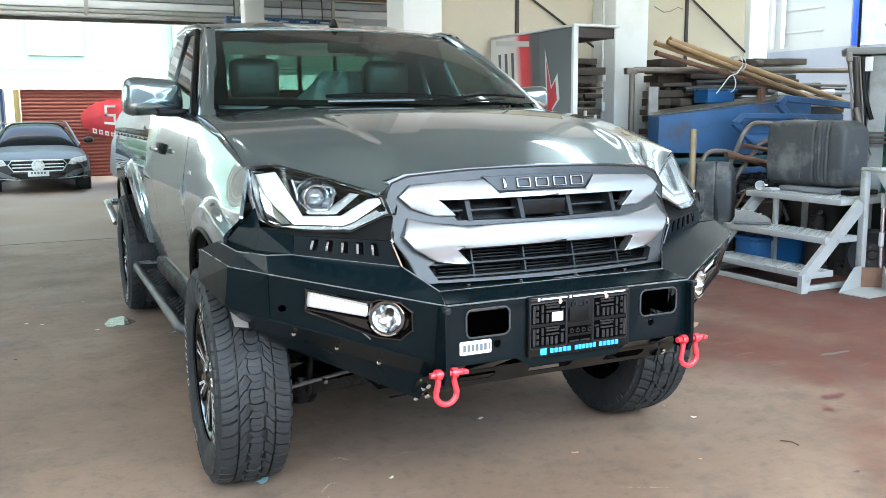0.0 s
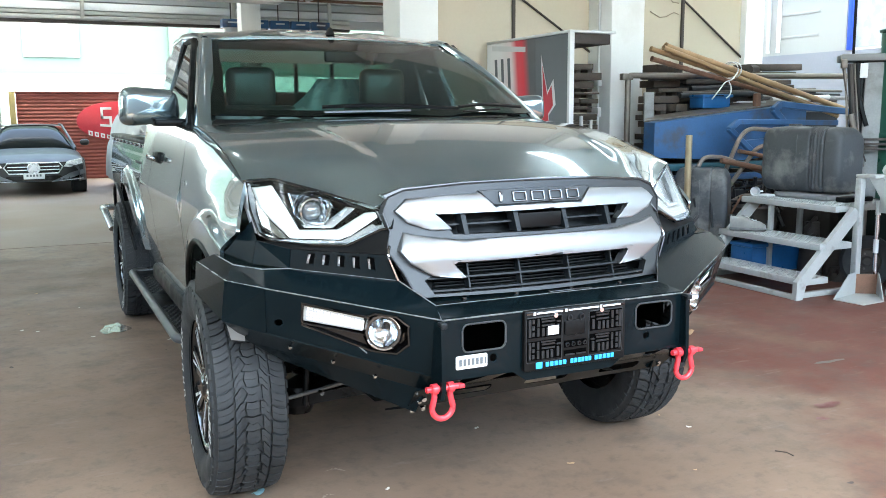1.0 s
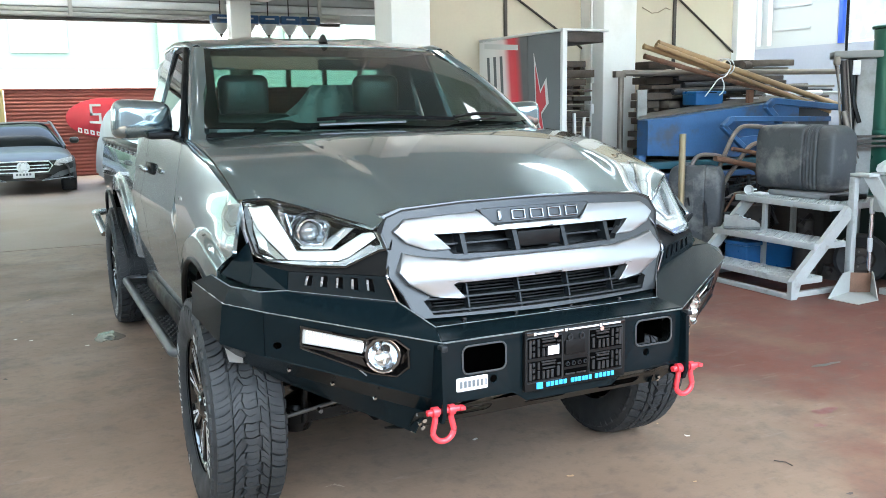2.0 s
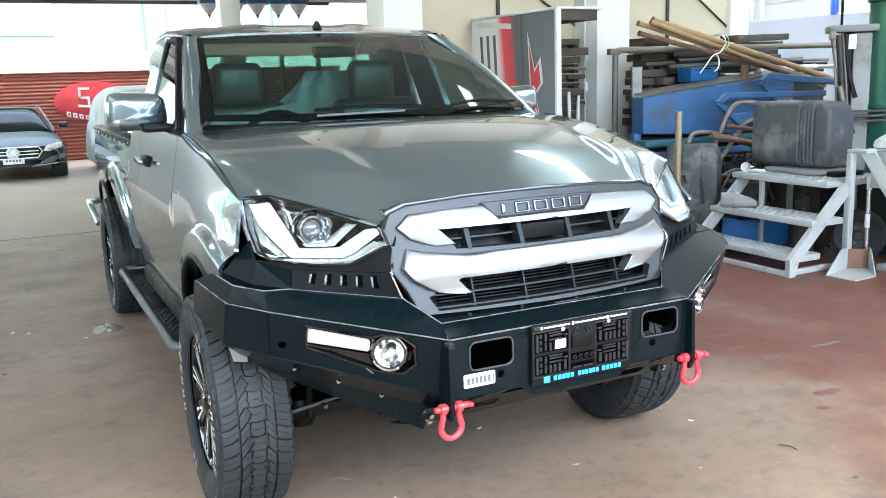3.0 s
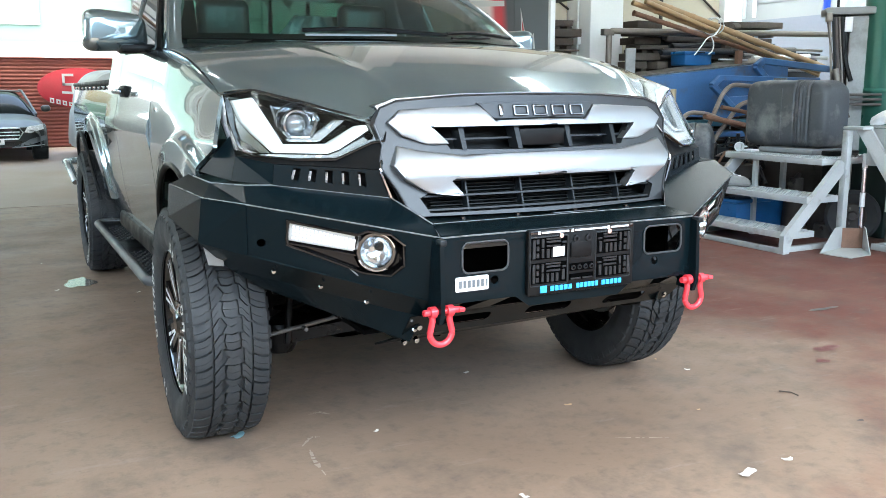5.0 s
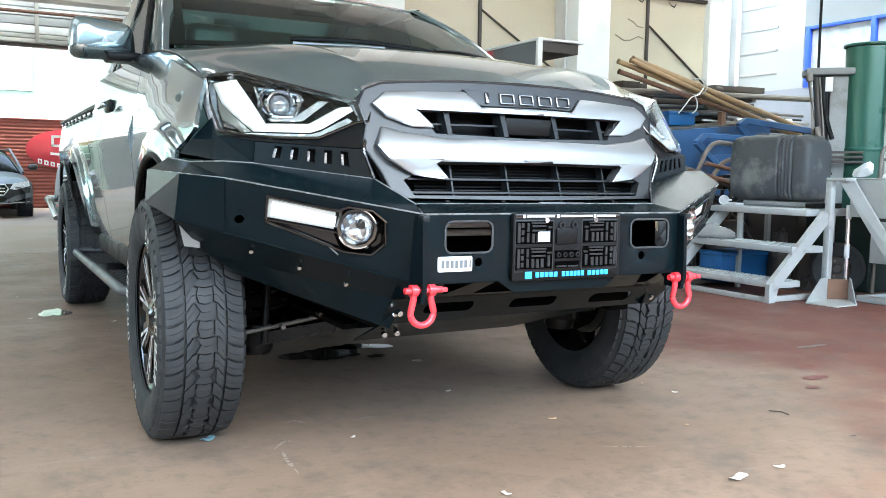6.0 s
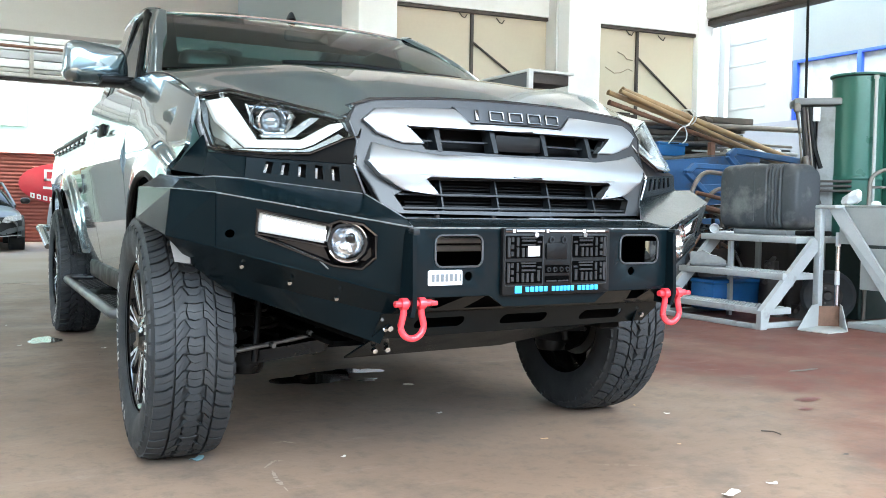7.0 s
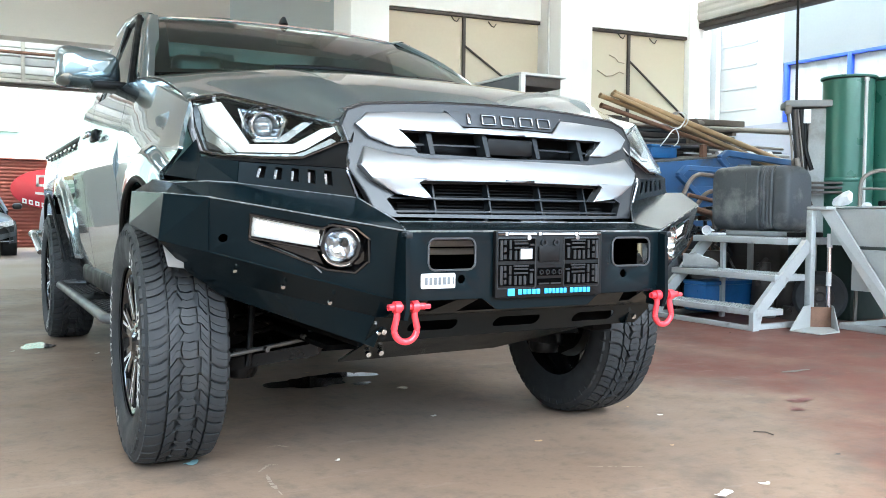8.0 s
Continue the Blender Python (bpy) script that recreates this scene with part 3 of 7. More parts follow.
for x in (-5.2, -1.4, 4.4):
    part("window", boxed((x, 25.94, 3.0), (x + 1.5, 25.99, 4.6), 0.01), mat("far_window", (0.5, 0.58, 0.56), 0.2), pale)
# left side, unseen: low wall with posts, open above, so that daylight comes in
slab("wall_west", (-8.5, -9.5, 0), (-8.35, 16.4, 1.7), mat("dark_plaster", (0.22, 0.22, 0.21), 0.8, 0, 0.2, 1.0, 0.1), "low grey plaster wall", "wall")
slab("wall_west_upper", (-8.5, -9.5, 1.7), (-8.35, 4.0, 3.4), GREY_WALL, "grey plaster side wall", "wall")
slab("wall_west_top", (-8.5, -3.6, 3.4), (-8.35, 16.4, 4.4), WHITE, "white wall over side openings", "wall")
# unseen wall added behind where one stands, its height cuts low front light
slab("wall_south", (-12, -10.4, 0), (10, -10.2, 3.4), mat("dark_plaster", (0.22, 0.22, 0.21)), "unseen dark grey wall that holds back low daylight", "wall")
# added out of view, dark so that the pickup's side mirrors less white
slab("wall_north_yard", (-8.5, 17.6, 0), (-2.75, 17.75, 1.84), mat("dark_plaster", (0.22, 0.22, 0.21)), "unseen plain grey wall that darkens the door's reflection", "wall")

# ---- the pickup ----
truck = thing("pickup_truck", (0, 2.5, 0), "grey metallic pickup with black steel bumper and red shackles", "pickup truck")
V = Vector


def both(f):
    """Builds a pair of parts, one on each side."""
    return [f(-1), f(1)]


def flip(bm, s):
    if s > 0:
        for v in bm.verts:
            v.co.x = -v.co.x
    return bm


AX_F, AX_R, HUB, RAD = 0.88, 3.96, 0.385, 0.385


# hood: full shoulders, a lower middle between two soft creases
def hood_front(x):
    a = abs(x)
    y = lerp(a, (0, 0.245), (0.25, 0.25), (0.44, 0.262), (0.485, 0.268), (0.515, 0.272), (0.64, 0.402), (0.772, 0.512), (0.812, 0.556), (0.848, 0.603))
    z = lerp(a, (0, 1.126), (0.25, 1.121), (0.44, 1.107), (0.485, 1.088), (0.515, 1.051), (0.64, 1.099), (0.772, 1.139), (0.812, 1.136), (0.848, 1.127))
    return y, z


def hood_pt(u, v):
    x = 2 * u - 1
    a = abs(x)
    xx = x * (0.848 - 0.010 * v)
    yf, zf = hood_front(x * 0.848)
    yr, zr = 1.20 + 0.27 * a ** 2, 1.318 - 0.03 * a ** 3
    lip = 1.126 - 0.006 * a ** 2
    w = smooth(v, 0.0, 0.22)
    start = zf + (lip - zf) * w * (1 - smooth(a, 0.90, 1.0))
    z = start + (zr - start) * (1 - (1 - v) ** 1.9)
    edge = 0.48 + 0.14 * v
    z += 0.011 * smooth(v, 0.02, 0.22) * (1 - smooth(v, 0.30, 0.75)) * smooth(a, edge, edge + 0.055) * (1 - smooth(a, 0.84, 1.0))
    return V((xx, yf + (yr - yf) * v, z))


part("hood", thicken(grid(84, 44, hood_pt), 0.010), PAINT, truck)


# body side
def belt(y):
    return lerp(y, (0.5, 1.10), (0.62, 1.118), (1.0, 1.215), (1.48, 1.283), (2.5, 1.30), (2.86, 1.30))


def flare(y, z, yc, r):
    d = math.hypot(y - yc, z - HUB)
    return (0.028 * (1 - smooth(d, r + 0.115, r + 0.15)) + 0.012 * (1 - smooth(d, r + 0.02, r + 0.12))) * (1 if z > 0.3 else 0)


def side_x(y, z):
    x = lerp(z, (0.42, 0.842), (0.55, 0.868), (0.70, 0.892), (0.82, 0.904), (0.93, 0.912), (0.99, 0.912), (1.06, 0.903), (1.14, 0.889), (1.22, 0.873), (1.30, 0.856))
    if y < 1.3:
        x -= 0.05 * smooth(1.3 - y, 0.0, 0.9) * smooth(z, 0.95, 1.15)
        x -= 0.016 * smooth(0.75 - y, 0.0, 0.25)
    if 1.5 < y < 2.86:
        x += 0.012 * math.exp(-((z - 0.98) / 0.045) ** 2)
    return x + flare(y, z, AX_F, 0.475) + flare(y, z, AX_R, 0.47)


def low(y, yc=None, r=0.47, sill=0.50):
    for c, q in ((AX_F, 0.475), (AX_R, 0.46)):
        d = abs(y - c)
        if d < q:
            return max(sill, HUB + 0.055 + math.sqrt(q * q - d * d) * 0.99 - 0.005)
    return sill


def side_panel(name, y0, y1, top, n, s, sill=0.50, rows=26, mats=None, x_in=0.0):
    def f(u, v):
        y = y0 + (y1 - y0) * u
        a, b = low(y, sill=sill), top(y)
        z = a + (b - a) * v
        if y0 < 1:
            # the front edge runs down along the lamp
            y -= 0.10 * (1 - u) ** 5 * smooth(1.12 - z, 0.0, 0.17) * smooth(z, 0.93, 0.98)
        return V((-side_x(y, z) + x_in, y, z))
    bm = thicken(grid(n, rows, f), 0.012)
    return part(name, flip(bm, s), mats or PAINT, truck)


def arch_lip(yc, r, s):
    pts = []
    for k in range(25):
        a = radians(8 + (108 if yc < 2 else 164) * k / 24)
        y, z = yc + r * math.cos(a), max(0.5, HUB + 0.05 + r * math.sin(a) * 0.99)
        pts.append(V((-side_x(y, z) + 0.004, y, z)))
    return part("arch_lip", flip(tube(bmesh.new(), pts, 0.011, 8), s), PLASTIC, truck)


def liner(yc, s):
    def f(u, v):
        a = radians(-10 + 158 * u)
        return V((-0.885 + 0.42 * v, yc + 0.475 * math.cos(a), HUB + 0.06 + 0.475 * math.sin(a)))
    bm = grid(24, 4, f)
    w = [] if yc < 2 else [bm.verts.new(V((-0.47, yc + 0.475 * math.cos(radians(-10 + 200 * k / 16)), HUB + 0.06 + 0.475 * math.sin(radians(-10 + 200 * k / 16))))) for k in range(17)]
    if w:
        bm.faces.new(w)
    return part("wheel_arch_liner", flip(bm, s), UNDER, truck)


for s in (-1, 1):
    side_panel("front_wing", 0.60, 1.50, belt, 100, s, rows=56)
    door = side_panel("door", 1.507, 2.46, belt, 30, s, 0.47)
    side_panel("cab_corner", 2.467, 2.86, belt, 12, s, 0.47)
    side_panel("bed_side", 2.89, 5.18, lambda y: 1.165, 120, s, 0.52, rows=40, x_in=0.04)
    part("wing_flange", flip(thicken(grid(20, 3, lambda u, v: V((-side_x(0.6 + 1.08 * u, belt(0.6 + 1.08 * u)) + 0.13 * v, 0.6 + 1.08 * u, belt(0.6 + 1.08 * u) - 0.006 * v))), 0.006), s), PAINT, truck)
    def skirt(u, v):
        """The hood's edge, rolled down towards the wing."""
        p = hood_pt(0, u)
        e = V((-side_x(p.y, belt(p.y)) + 0.010, p.y, belt(p.y) - 0.004)) if p.y > 0.6 else V((p.x - 0.002, p.y, p.z - 0.02))
        w = p.lerp(e, v)
        w.z += 0.006 * math.sin(math.pi * v)
        return w
    part("hood_edge", flip(grid(30, 5, skirt), s), PAINT, truck)
    part("hood_gap_line", flip(tube(bmesh.new(), [skirt(k / 24, 0.42) + V((0, 0, 0.0012)) for k in range(2, 25)], 0.0032, 6), s), PLASTIC, truck)
    arch_lip(AX_F, 0.470, s), arch_lip(AX_R, 0.455, s)
    liner(AX_F, s), liner(AX_R, s)
    part("sill", flip(boxed((-0.875, 1.49, 0.43), (-0.80, 2.86, 0.52), 0.02), s), PLASTIC, truck)
    # door handle in its cup
    hb = part("door_handle", flip(boxed((-0.938, 2.13, 1.120), (-0.918, 2.33, 1.146), 0.009), s), DARK_CHROME, door)
    part("handle_cup", flip(boxed((-0.906, 2.15, 1.105), (-0.885, 2.32, 1.160), 0.01), s), PLASTIC, door)
    # ribbed black cap rail on the bed side
    part("bed_rail_cap", flip(boxed((-0.865, 2.90, 1.166), (-0.77, 5.17, 1.196), 0.012), s), PLASTIC, truck)
    for k in range(9):
        part("rail_hook", flip(boxed((-0.867, 2.98 + 0.24 * k, 1.145), (-0.853, 3.10 + 0.24 * k, 1.162), 0.004), s), GLOSS_BLACK, truck)
    # wing badge
    part("side_marker", flip(boxed((-0.903, 1.34, 1.03), (-0.888, 1.42, 1.075), 0.006), s), CHROME, truck)
# bed floor, front wall, tailgate
part("bed_floor", boxed((-0.80, 2.9, 0.72), (0.80, 5.15, 0.76)), PAINT, truck)
part("bed_front", boxed((-0.84, 2.89, 0.52), (0.84, 2.93, 1.165)), PAINT, truck)
part("tailgate", boxed((-0.84, 5.15, 0.52), (0.84, 5.21, 1.18), 0.015), PAINT, truck)
bm = bmesh.new()
for k in range(7):
    x = -0.66 + 0.22 * k
    cyl(bm, (x, 2.93, 1.19), (x, 2.93, 1.66), 0.014, n=8)
for z in (1.22, 1.66):
    tube(bm, bend([(-0.72, 2.93, 1.18), (-0.72, 2.93, z), (0.72, 2.93, z), (0.72, 2.93, 1.18)], 0.08), 0.02, 8)
part("bed_guard", bm, GALV, truck, "barred guard behind the cab window")


# cab: windscreen, pillars, roof, glass
def ws(u, v):
    x = 2 * u - 1
    xb, xt = 0.765 * x, 0.625 * x
    yb, yt = 1.215 + 0.30 * x * x, 2.205 + 0.05 * x * x
    zb, zt = 1.322 + 0.012 * x * x, 1.715 - 0.018 * x * x
    bow = 0.035 * math.sin(math.pi * v)
    return V((xb + (xt - xb) * v, yb + (yt - yb) * v - bow * 0.4, zb + (zt - zb) * v + bow * 0.6))


glass_front = part("windscreen", grid(24, 12, ws), WS_GLASS, truck, "tinted windscreen", shadow=False)
bm = bmesh.new()
N = 40
rim = [(k / N, 0) for k in range(N)] + [(1, k / N) for k in range(N)] + [(1 - k / N, 1) for k in range(N)] + [(0, 1 - k / N) for k in range(N)]


def inset(u, v):
    return 0.034 + (u * 0.932), 0.060 + v * 0.885


outer_v = [bm.verts.new(ws(u, v) - V((0, -0.004, 0.004))) for u, v in rim]
inner_v = [bm.verts.new(ws(*inset(u, v)) - V((0, -0.004, 0.004))) for u, v in rim]
for k in range(len(rim)):
    bm.faces.new((outer_v[k - 1], outer_v[k], inner_v[k], inner_v[k - 1]))
part("black_border", bm, UNDER, glass_front)


def roof_pt(u, v):
    x = 2 * u - 1
    a = abs(x)
    y0, y1 = 2.205 + 0.05 * x * x, 2.80
    y = y0 + (y1 - y0) * v
    z = 1.722 + 0.05 * math.sin(math.pi / 2 * min(1, v * 1.5)) - 0.02 * a * a - 0.012 * smooth(a, 0.88, 1.0)
    z += 0.010 * (1 - smooth(abs(a - 0.45), 0.05, 0.2)) * smooth(v, 0.05, 0.2)
    return V(((0.685 - 0.045 * (1 - v) ** 2) * x, y, z))


part("roof", thicken(grid(40, 16, roof_pt), 0.012), PAINT, truck)
part("roof_lining", boxed((-0.62, 2.26, 1.69), (0.62, 2.78, 1.705)), CABIN, truck)


def loft(a, b, prof, n=10, bow=(0, 0, 0)):
    """A bar from a to b with the cross-section prof (x, y offsets at start and end)."""
    def f(u, v):
        k = min(len(prof) - 1, int(round(v * (len(prof) - 1))))
        o = V((*prof[k], 0))
        return V(a).lerp(V(b), u) + o * (1 - 0.25 * u) + V(bow) * math.sin(math.pi * u)
    bm = grid(n, len(prof) - 1, f)
    return bm


for s in (-1, 1):
    # pillars: a flat-faced section that widens to the bottom
    sec = [(0.035, -0.045), (0.0, -0.055), (-0.028, -0.03), (-0.04, 0.03), (-0.03, 0.095), (0.02, 0.10), (0.05, 0.0), (0.035, -0.045)]
    part("a_pillar", flip(loft((-0.795, 1.50, 1.27), (-0.645, 2.24, 1.70), sec, 12, (0, -0.01, 0.028)), s), PAINT, truck)
    part("b_pillar", flip(loft((-0.835, 2.47, 1.28), (-0.69, 2.56, 1.72), [(0.02, -0.04), (-0.012, -0.04), (-0.012, 0.30), (0.02, 0.30), (0.02, -0.04)], 8), s), PAINT, truck)
    bm = bmesh.new()
    tube(bm, [(-0.646, 2.235, 1.690), (-0.652, 2.27, 1.700), (-0.668, 2.36, 1.715), (-0.685, 2.55, 1.722), (-0.688, 2.82, 1.705)], 0.022, 12)
    part("roof_rail", flip(bm, s), PAINT, truck)

    def glass_side(u, v):
        yb, yt = 1.62 + 0.86 * u, 2.25 + 0.26 * u
        y, z = yb + (yt - yb) * v, 1.29 + 0.40 * v
        return V((-0.838 + 0.145 * v, y, z))
    sg = part("side_window", flip(grid(8, 8, glass_side), s), SIDE_GLASS, truck, "dark tinted side window", shadow=False)
    bm = bmesh.new()
    tube(bm, [glass_side(0, 0), glass_side(0, 0.5), glass_side(0, 1), glass_side(1, 1), glass_side(1, 0), glass_side(0, 0)], 0.014, 6)
    part("window_trim", flip(bm, s), PLASTIC, sg)
    part("corner_trim", flip(sheet([(-0.832, 1.56, 1.285), (-0.832, 1.80, 1.285), (-0.80, 1.80, 1.40)], 0.01), s), PLASTIC, truck)
part("cab_back", plate([(-0.83, 0.52), (0.83, 0.52), (0.83, 1.30), (0.69, 1.71), (-0.69, 1.71), (-0.83, 1.30)], [rrect(-0.58, 1.30, 0.58, 1.62, 0.05)], 0.03, lambda a, b, d: V((a, 2.83 - 0.10 * max(0, b - 1.3) + d, b))), PAINT, truck)
part("rear_window", plate(rrect(-0.585, 1.295, 0.585, 1.625, 0.05), (), 0.004, lambda a, b, d: V((a, 2.84 - 0.10 * max(0, b - 1.3) + d, b))), glass("rear_glass", (0.24, 0.33, 0.30)), truck, shadow=False)
# aerial fin and washer
fin = bmesh.new()
grid(8, 6, lambda u, v: V((0.0 + 0.022 * (1 - v) * math.sin(math.pi * u), 2.20 + 0.13 * u + 0.03 * v, 1.735 + 0.055 * v * math.sin(math.pi * min(1, 0.25 + 0.7 * u)))), fin)
grid(8, 6, lambda u, v: V((0.0 - 0.022 * (1 - v) * math.sin(math.pi * u), 2.20 + 0.13 * u + 0.03 * v, 1.735 + 0.055 * v * math.sin(math.pi * min(1, 0.25 + 0.7 * u)))), fin)
for v in fin.verts:
    v.co.z = 1.735 + 0.75 * (v.co.z - 1.735)
part("aerial_fin", fin, DARK_GREY, truck)
# scuttle and wipers
part("scuttle", thicken(grid(24, 3, lambda u, v: V(((2 * u - 1) * 0.765, 1.165 + 0.30 * (2 * u - 1) ** 2 + 0.07 * v, 1.298 + 0.016 * v))), 0.006), PLASTIC, truck)
for xs, xe in ((-0.36, 0.24), (0.25, 0.66)):
    w = part("wiper", tube(bmesh.new(), [ws(0.5 + x / 1.53, 0.045 + 0.02 * math.sin(k * 0.5)) + V((0, -0.02, 0.016)) for k, x in enumerate([xs + (xe - xs) * i / 8 for i in range(9)])], 0.008, 6), PLASTIC, truck)
    part("wiper_arm", tube(bmesh.new(), [ws(0.5 + xs / 1.53, 0.01) + V((0, -0.03, 0.012)), ws(0.5 + (xs + 0.6 * (xe - xs)) / 1.53, 0.035) + V((0, -0.03, 0.008))], 0.005, 6), SILVER if xs < 0 else PLASTIC, w)


# mirrors
def mirror(s):
    def f(u, v):
        a, b = u * math.tau, (v - 0.5) * math.pi
        ca, sa = math.cos(a), math.sin(a)
        sgn = lambda q, p: math.copysign(abs(q) ** p, q)
        x = sgn(ca, 0.42) * math.cos(b) ** 0.35
        z = sgn(sa, 0.45) * math.cos(b) ** 0.35
        y = math.sin(b)
        return V((-0.968 + 0.128 * x * (1 - 0.05 * z), 1.84 + 0.085 * y + 0.03 * x, 1.372 + (0.080 - 0.008 * x) * z))
    bm = grid(36, 14, f)
    hs = part("mirror", flip(bm, s), PAINT, truck)
    if s > 0:
        hs.matrix_basis = Matrix.Translation((0.895, 1.70, 1.30)) @ Matrix.Diagonal((0.62, 0.85, 0.80, 1)) @ Matrix.Translation((-0.95, -1.70, -1.30))
    part("mirror_cap", flip(boxed((-0.96, 1.735, 1.285), (-0.825, 1.90, 1.318), 0.014), s), PLASTIC, hs)
    part("mirror_glass", flip(boxed((-1.06, 1.922, 1.31), (-0.87, 1.932, 1.435), 0.004), s), CHROME, hs)
    bm = loft((-0.865, 1.79, 1.300), (-0.80, 1.64, 1.245), [(0, -0.05), (-0.02, -0.03), (-0.02, 0.06), (0.02, 0.07), (0.02, -0.04), (0, -0.05)], 6)
    part("mirror_arm", flip(bm, s), PLASTIC, hs)


both(mirror)


# cabin
part("dashboard", thicken(grid(16, 6, lambda u, v: V(((2 * u - 1) * 0.70, 1.30 + 0.24 * (2 * u - 1) ** 2 + 0.36 * v, 1.27 + 0.02 * math.sin(3 * v) - 0.10 * v * v))), 0.02), CABIN, truck)
part("cabin_floor", boxed((-0.78, 1.3, 0.62), (0.78, 2.8, 0.66)), CABIN, truck)
wheel_st = part("steering_wheel", tube(bmesh.new(), [V((-0.37 + 0.185 * math.cos(k * math.tau / 28), 1.72 + 0.07 * math.sin(k * math.tau / 28), 1.17 + 0.17 * math.sin(k * math.tau / 28))) for k in range(28)], 0.016, 8, True), PLASTIC, truck)
part("spoke", boxed((-0.53, 1.71, 1.13), (-0.21, 1.74, 1.19), 0.012), PLASTIC, wheel_st)
for x in (-0.37, 0.37):
    st = part("seat", boxed((x - 0.24, 2.35, 0.72), (x + 0.24, 2.55, 1.38), 0.06, Matrix.Translation((0, 0, 0)), 3), SEAT, truck, "seat under thin plastic film")
    part("headrest", boxed((x - 0.13, 2.44, 1.36), (x + 0.13, 2.55, 1.58), 0.045, None, 3), SEAT, st)
    part("cushion", boxed((x - 0.25, 1.95, 0.66), (x + 0.25, 2.42, 0.84), 0.05, None, 3), SEAT, st)

    if x < 0:
        part("plastic_film", grid(20, 14, lambda u, v: V((x + 0.03 + (2 * u - 1) * (0.27 - 0.06 * v) + 0.012 * math.sin(19 * v + 3 * u), 2.335 + 0.012 * math.sin(23 * u + 5 * v), 0.9 + 0.40 * v + 0.07 * u * v))), FILM, st)
    else:
        part("plastic_film", grid(24, 16, lambda u, v: V((x + (2 * u - 1) * (0.29 - 0.08 * v) + 0.012 * math.sin(19 * v + 3 * u), 2.325 + 0.012 * math.sin(27 * u + 5 * v), 0.9 + 0.42 * v - 0.03 * (2 * u - 1) ** 2))), FILM, st)
# a crumpled film heaped between the seats, before the rear window
part("film_heap", grid(26, 18, lambda u, v: V((0.06 + (2 * u - 1) * (0.42 - 0.30 * v ** 1.6) + 0.12 * v + 0.010 * math.sin(17 * v + 9 * u), 2.66 + 0.05 * math.sin(math.pi * u) * (1 - v) + 0.012 * math.sin(21 * u + 6 * v), 1.0 + 0.53 * v))), FILM, truck, "crumpled clear film in the cab")
part("rear_view_mirror", boxed((-0.11, 2.02, 1.585), (0.11, 2.05, 1.64), 0.014), PLASTIC, truck)


# ---- grille ----
def gy(x, z):
    return 0.168 + 0.187 * x * x + 0.31 * (z - 0.95)


def on_grille(lift):
    return lambda a, b, d: V((a, gy(a, b) - lift + d, b))


def mirrored(half):
    """A loop from its left half, from the top middle round to the bottom middle."""
    return half + [(-a, b) for a, b in reversed(half)]


def bulged(lift, zc, h, k):
    return lambda a, b, d: V((a, gy(a, b) - lift - k * max(0.0, 1 - ((b - zc) / h) ** 2) + d, b))


XC = [k * 0.05 - 0.5 for k in range(21)]
grille = part("grille_surround", plate(
    mirrored([(0.0, 1.122), (-0.25, 1.118), (-0.44, 1.104), (-0.49, 1.085), (-0.512, 1.04), (-0.497, 0.985), (-0.512, 0.93), (-0.47, 0.86), (-0.44, 0.79), (0.0, 0.785)])[:-1],
    [mirrored([(0.0, 1.034), (-0.345, 1.028), (-0.30, 0.968), (0.0, 0.962)])[:-1], mirrored([(0.0, 0.886), (-0.325, 0.882), (-0.41, 0.838), (-0.385, 0.797), (0.0, 0.797)])[:-1]],
    0.03, on_grille(0.0), XC), GUNMETAL, truck)
part("grille_back", plate(mirrored([(0.0, 1.05), (-0.42, 1.05), (-0.46, 0.78), (0.0, 0.78)])[:-1], (), 0.01, on_grille(-0.075), XC), PLASTIC, grille)
part("upper_blade", plate(mirrored([(0.0, 1.050), (-0.157, 1.046), (-0.203, 1.090), (-0.437, 1.079), (-0.478, 1.045), (-0.44, 1.008), (-0.37, 0.984), (-0.305, 0.984), (-0.356, 1.032), (0.0, 1.032)])[:-1], (), 0.03, bulged(0.010, 1.045, 0.05, 0.010), XC, 0.005, [0.99, 1.01, 1.06, 1.07]), SILVER, grille)
part("lower_blade", plate(mirrored([(0.0, 0.955), (-0.28, 0.953), (-0.40, 0.968), (-0.458, 0.982), (-0.482, 0.930), (-0.45, 0.890), (-0.385, 0.852), (-0.282, 0.840), (-0.325, 0.890), (0.0, 0.892)])[:-1], (), 0.04, bulged(0.016, 0.922, 0.06, 0.016), XC, 0.006, [0.85, 0.87, 0.895, 0.905, 0.92, 0.935]), SILVER, grille)
part("badge_plate", plate(mirrored([(0.0, 1.098), (-0.205, 1.096), (-0.160, 1.052), (0.0, 1.054)])[:-1], (), 0.02, on_grille(0.012), XC, 0.003), GUNMETAL, grille)
# raised chrome marks on the badge plate, as plain open blocks
for k in range(5):
    x = -0.135 + 0.066 * k
    w = 0.006 if k == 0 else 0.025
    hole = [] if k == 0 else [rrect(x - w + 0.0055, 1.065, x + w - 0.0055, 1.086, 0.003)]
    part("badge_stroke", plate(rrect(x - w, 1.0595, x + w, 1.0915, 0.004), hole, 0.010, on_grille(0.020), (), 0.002), mat("badge_grey", (0.17, 0.18, 0.19), 0.14, 0.9), grille)
for x, t in ((-0.264, 0), (-0.086, 0), (0.092, 0), (0.266, 0)):
    part("strut", plate([(x - 0.008, 1.031), (x + 0.008, 1.031), (x + 0.012, 0.966), (x - 0.002, 0.966)], (), 0.05, on_grille(0.004)), DARK_GREY, grille)
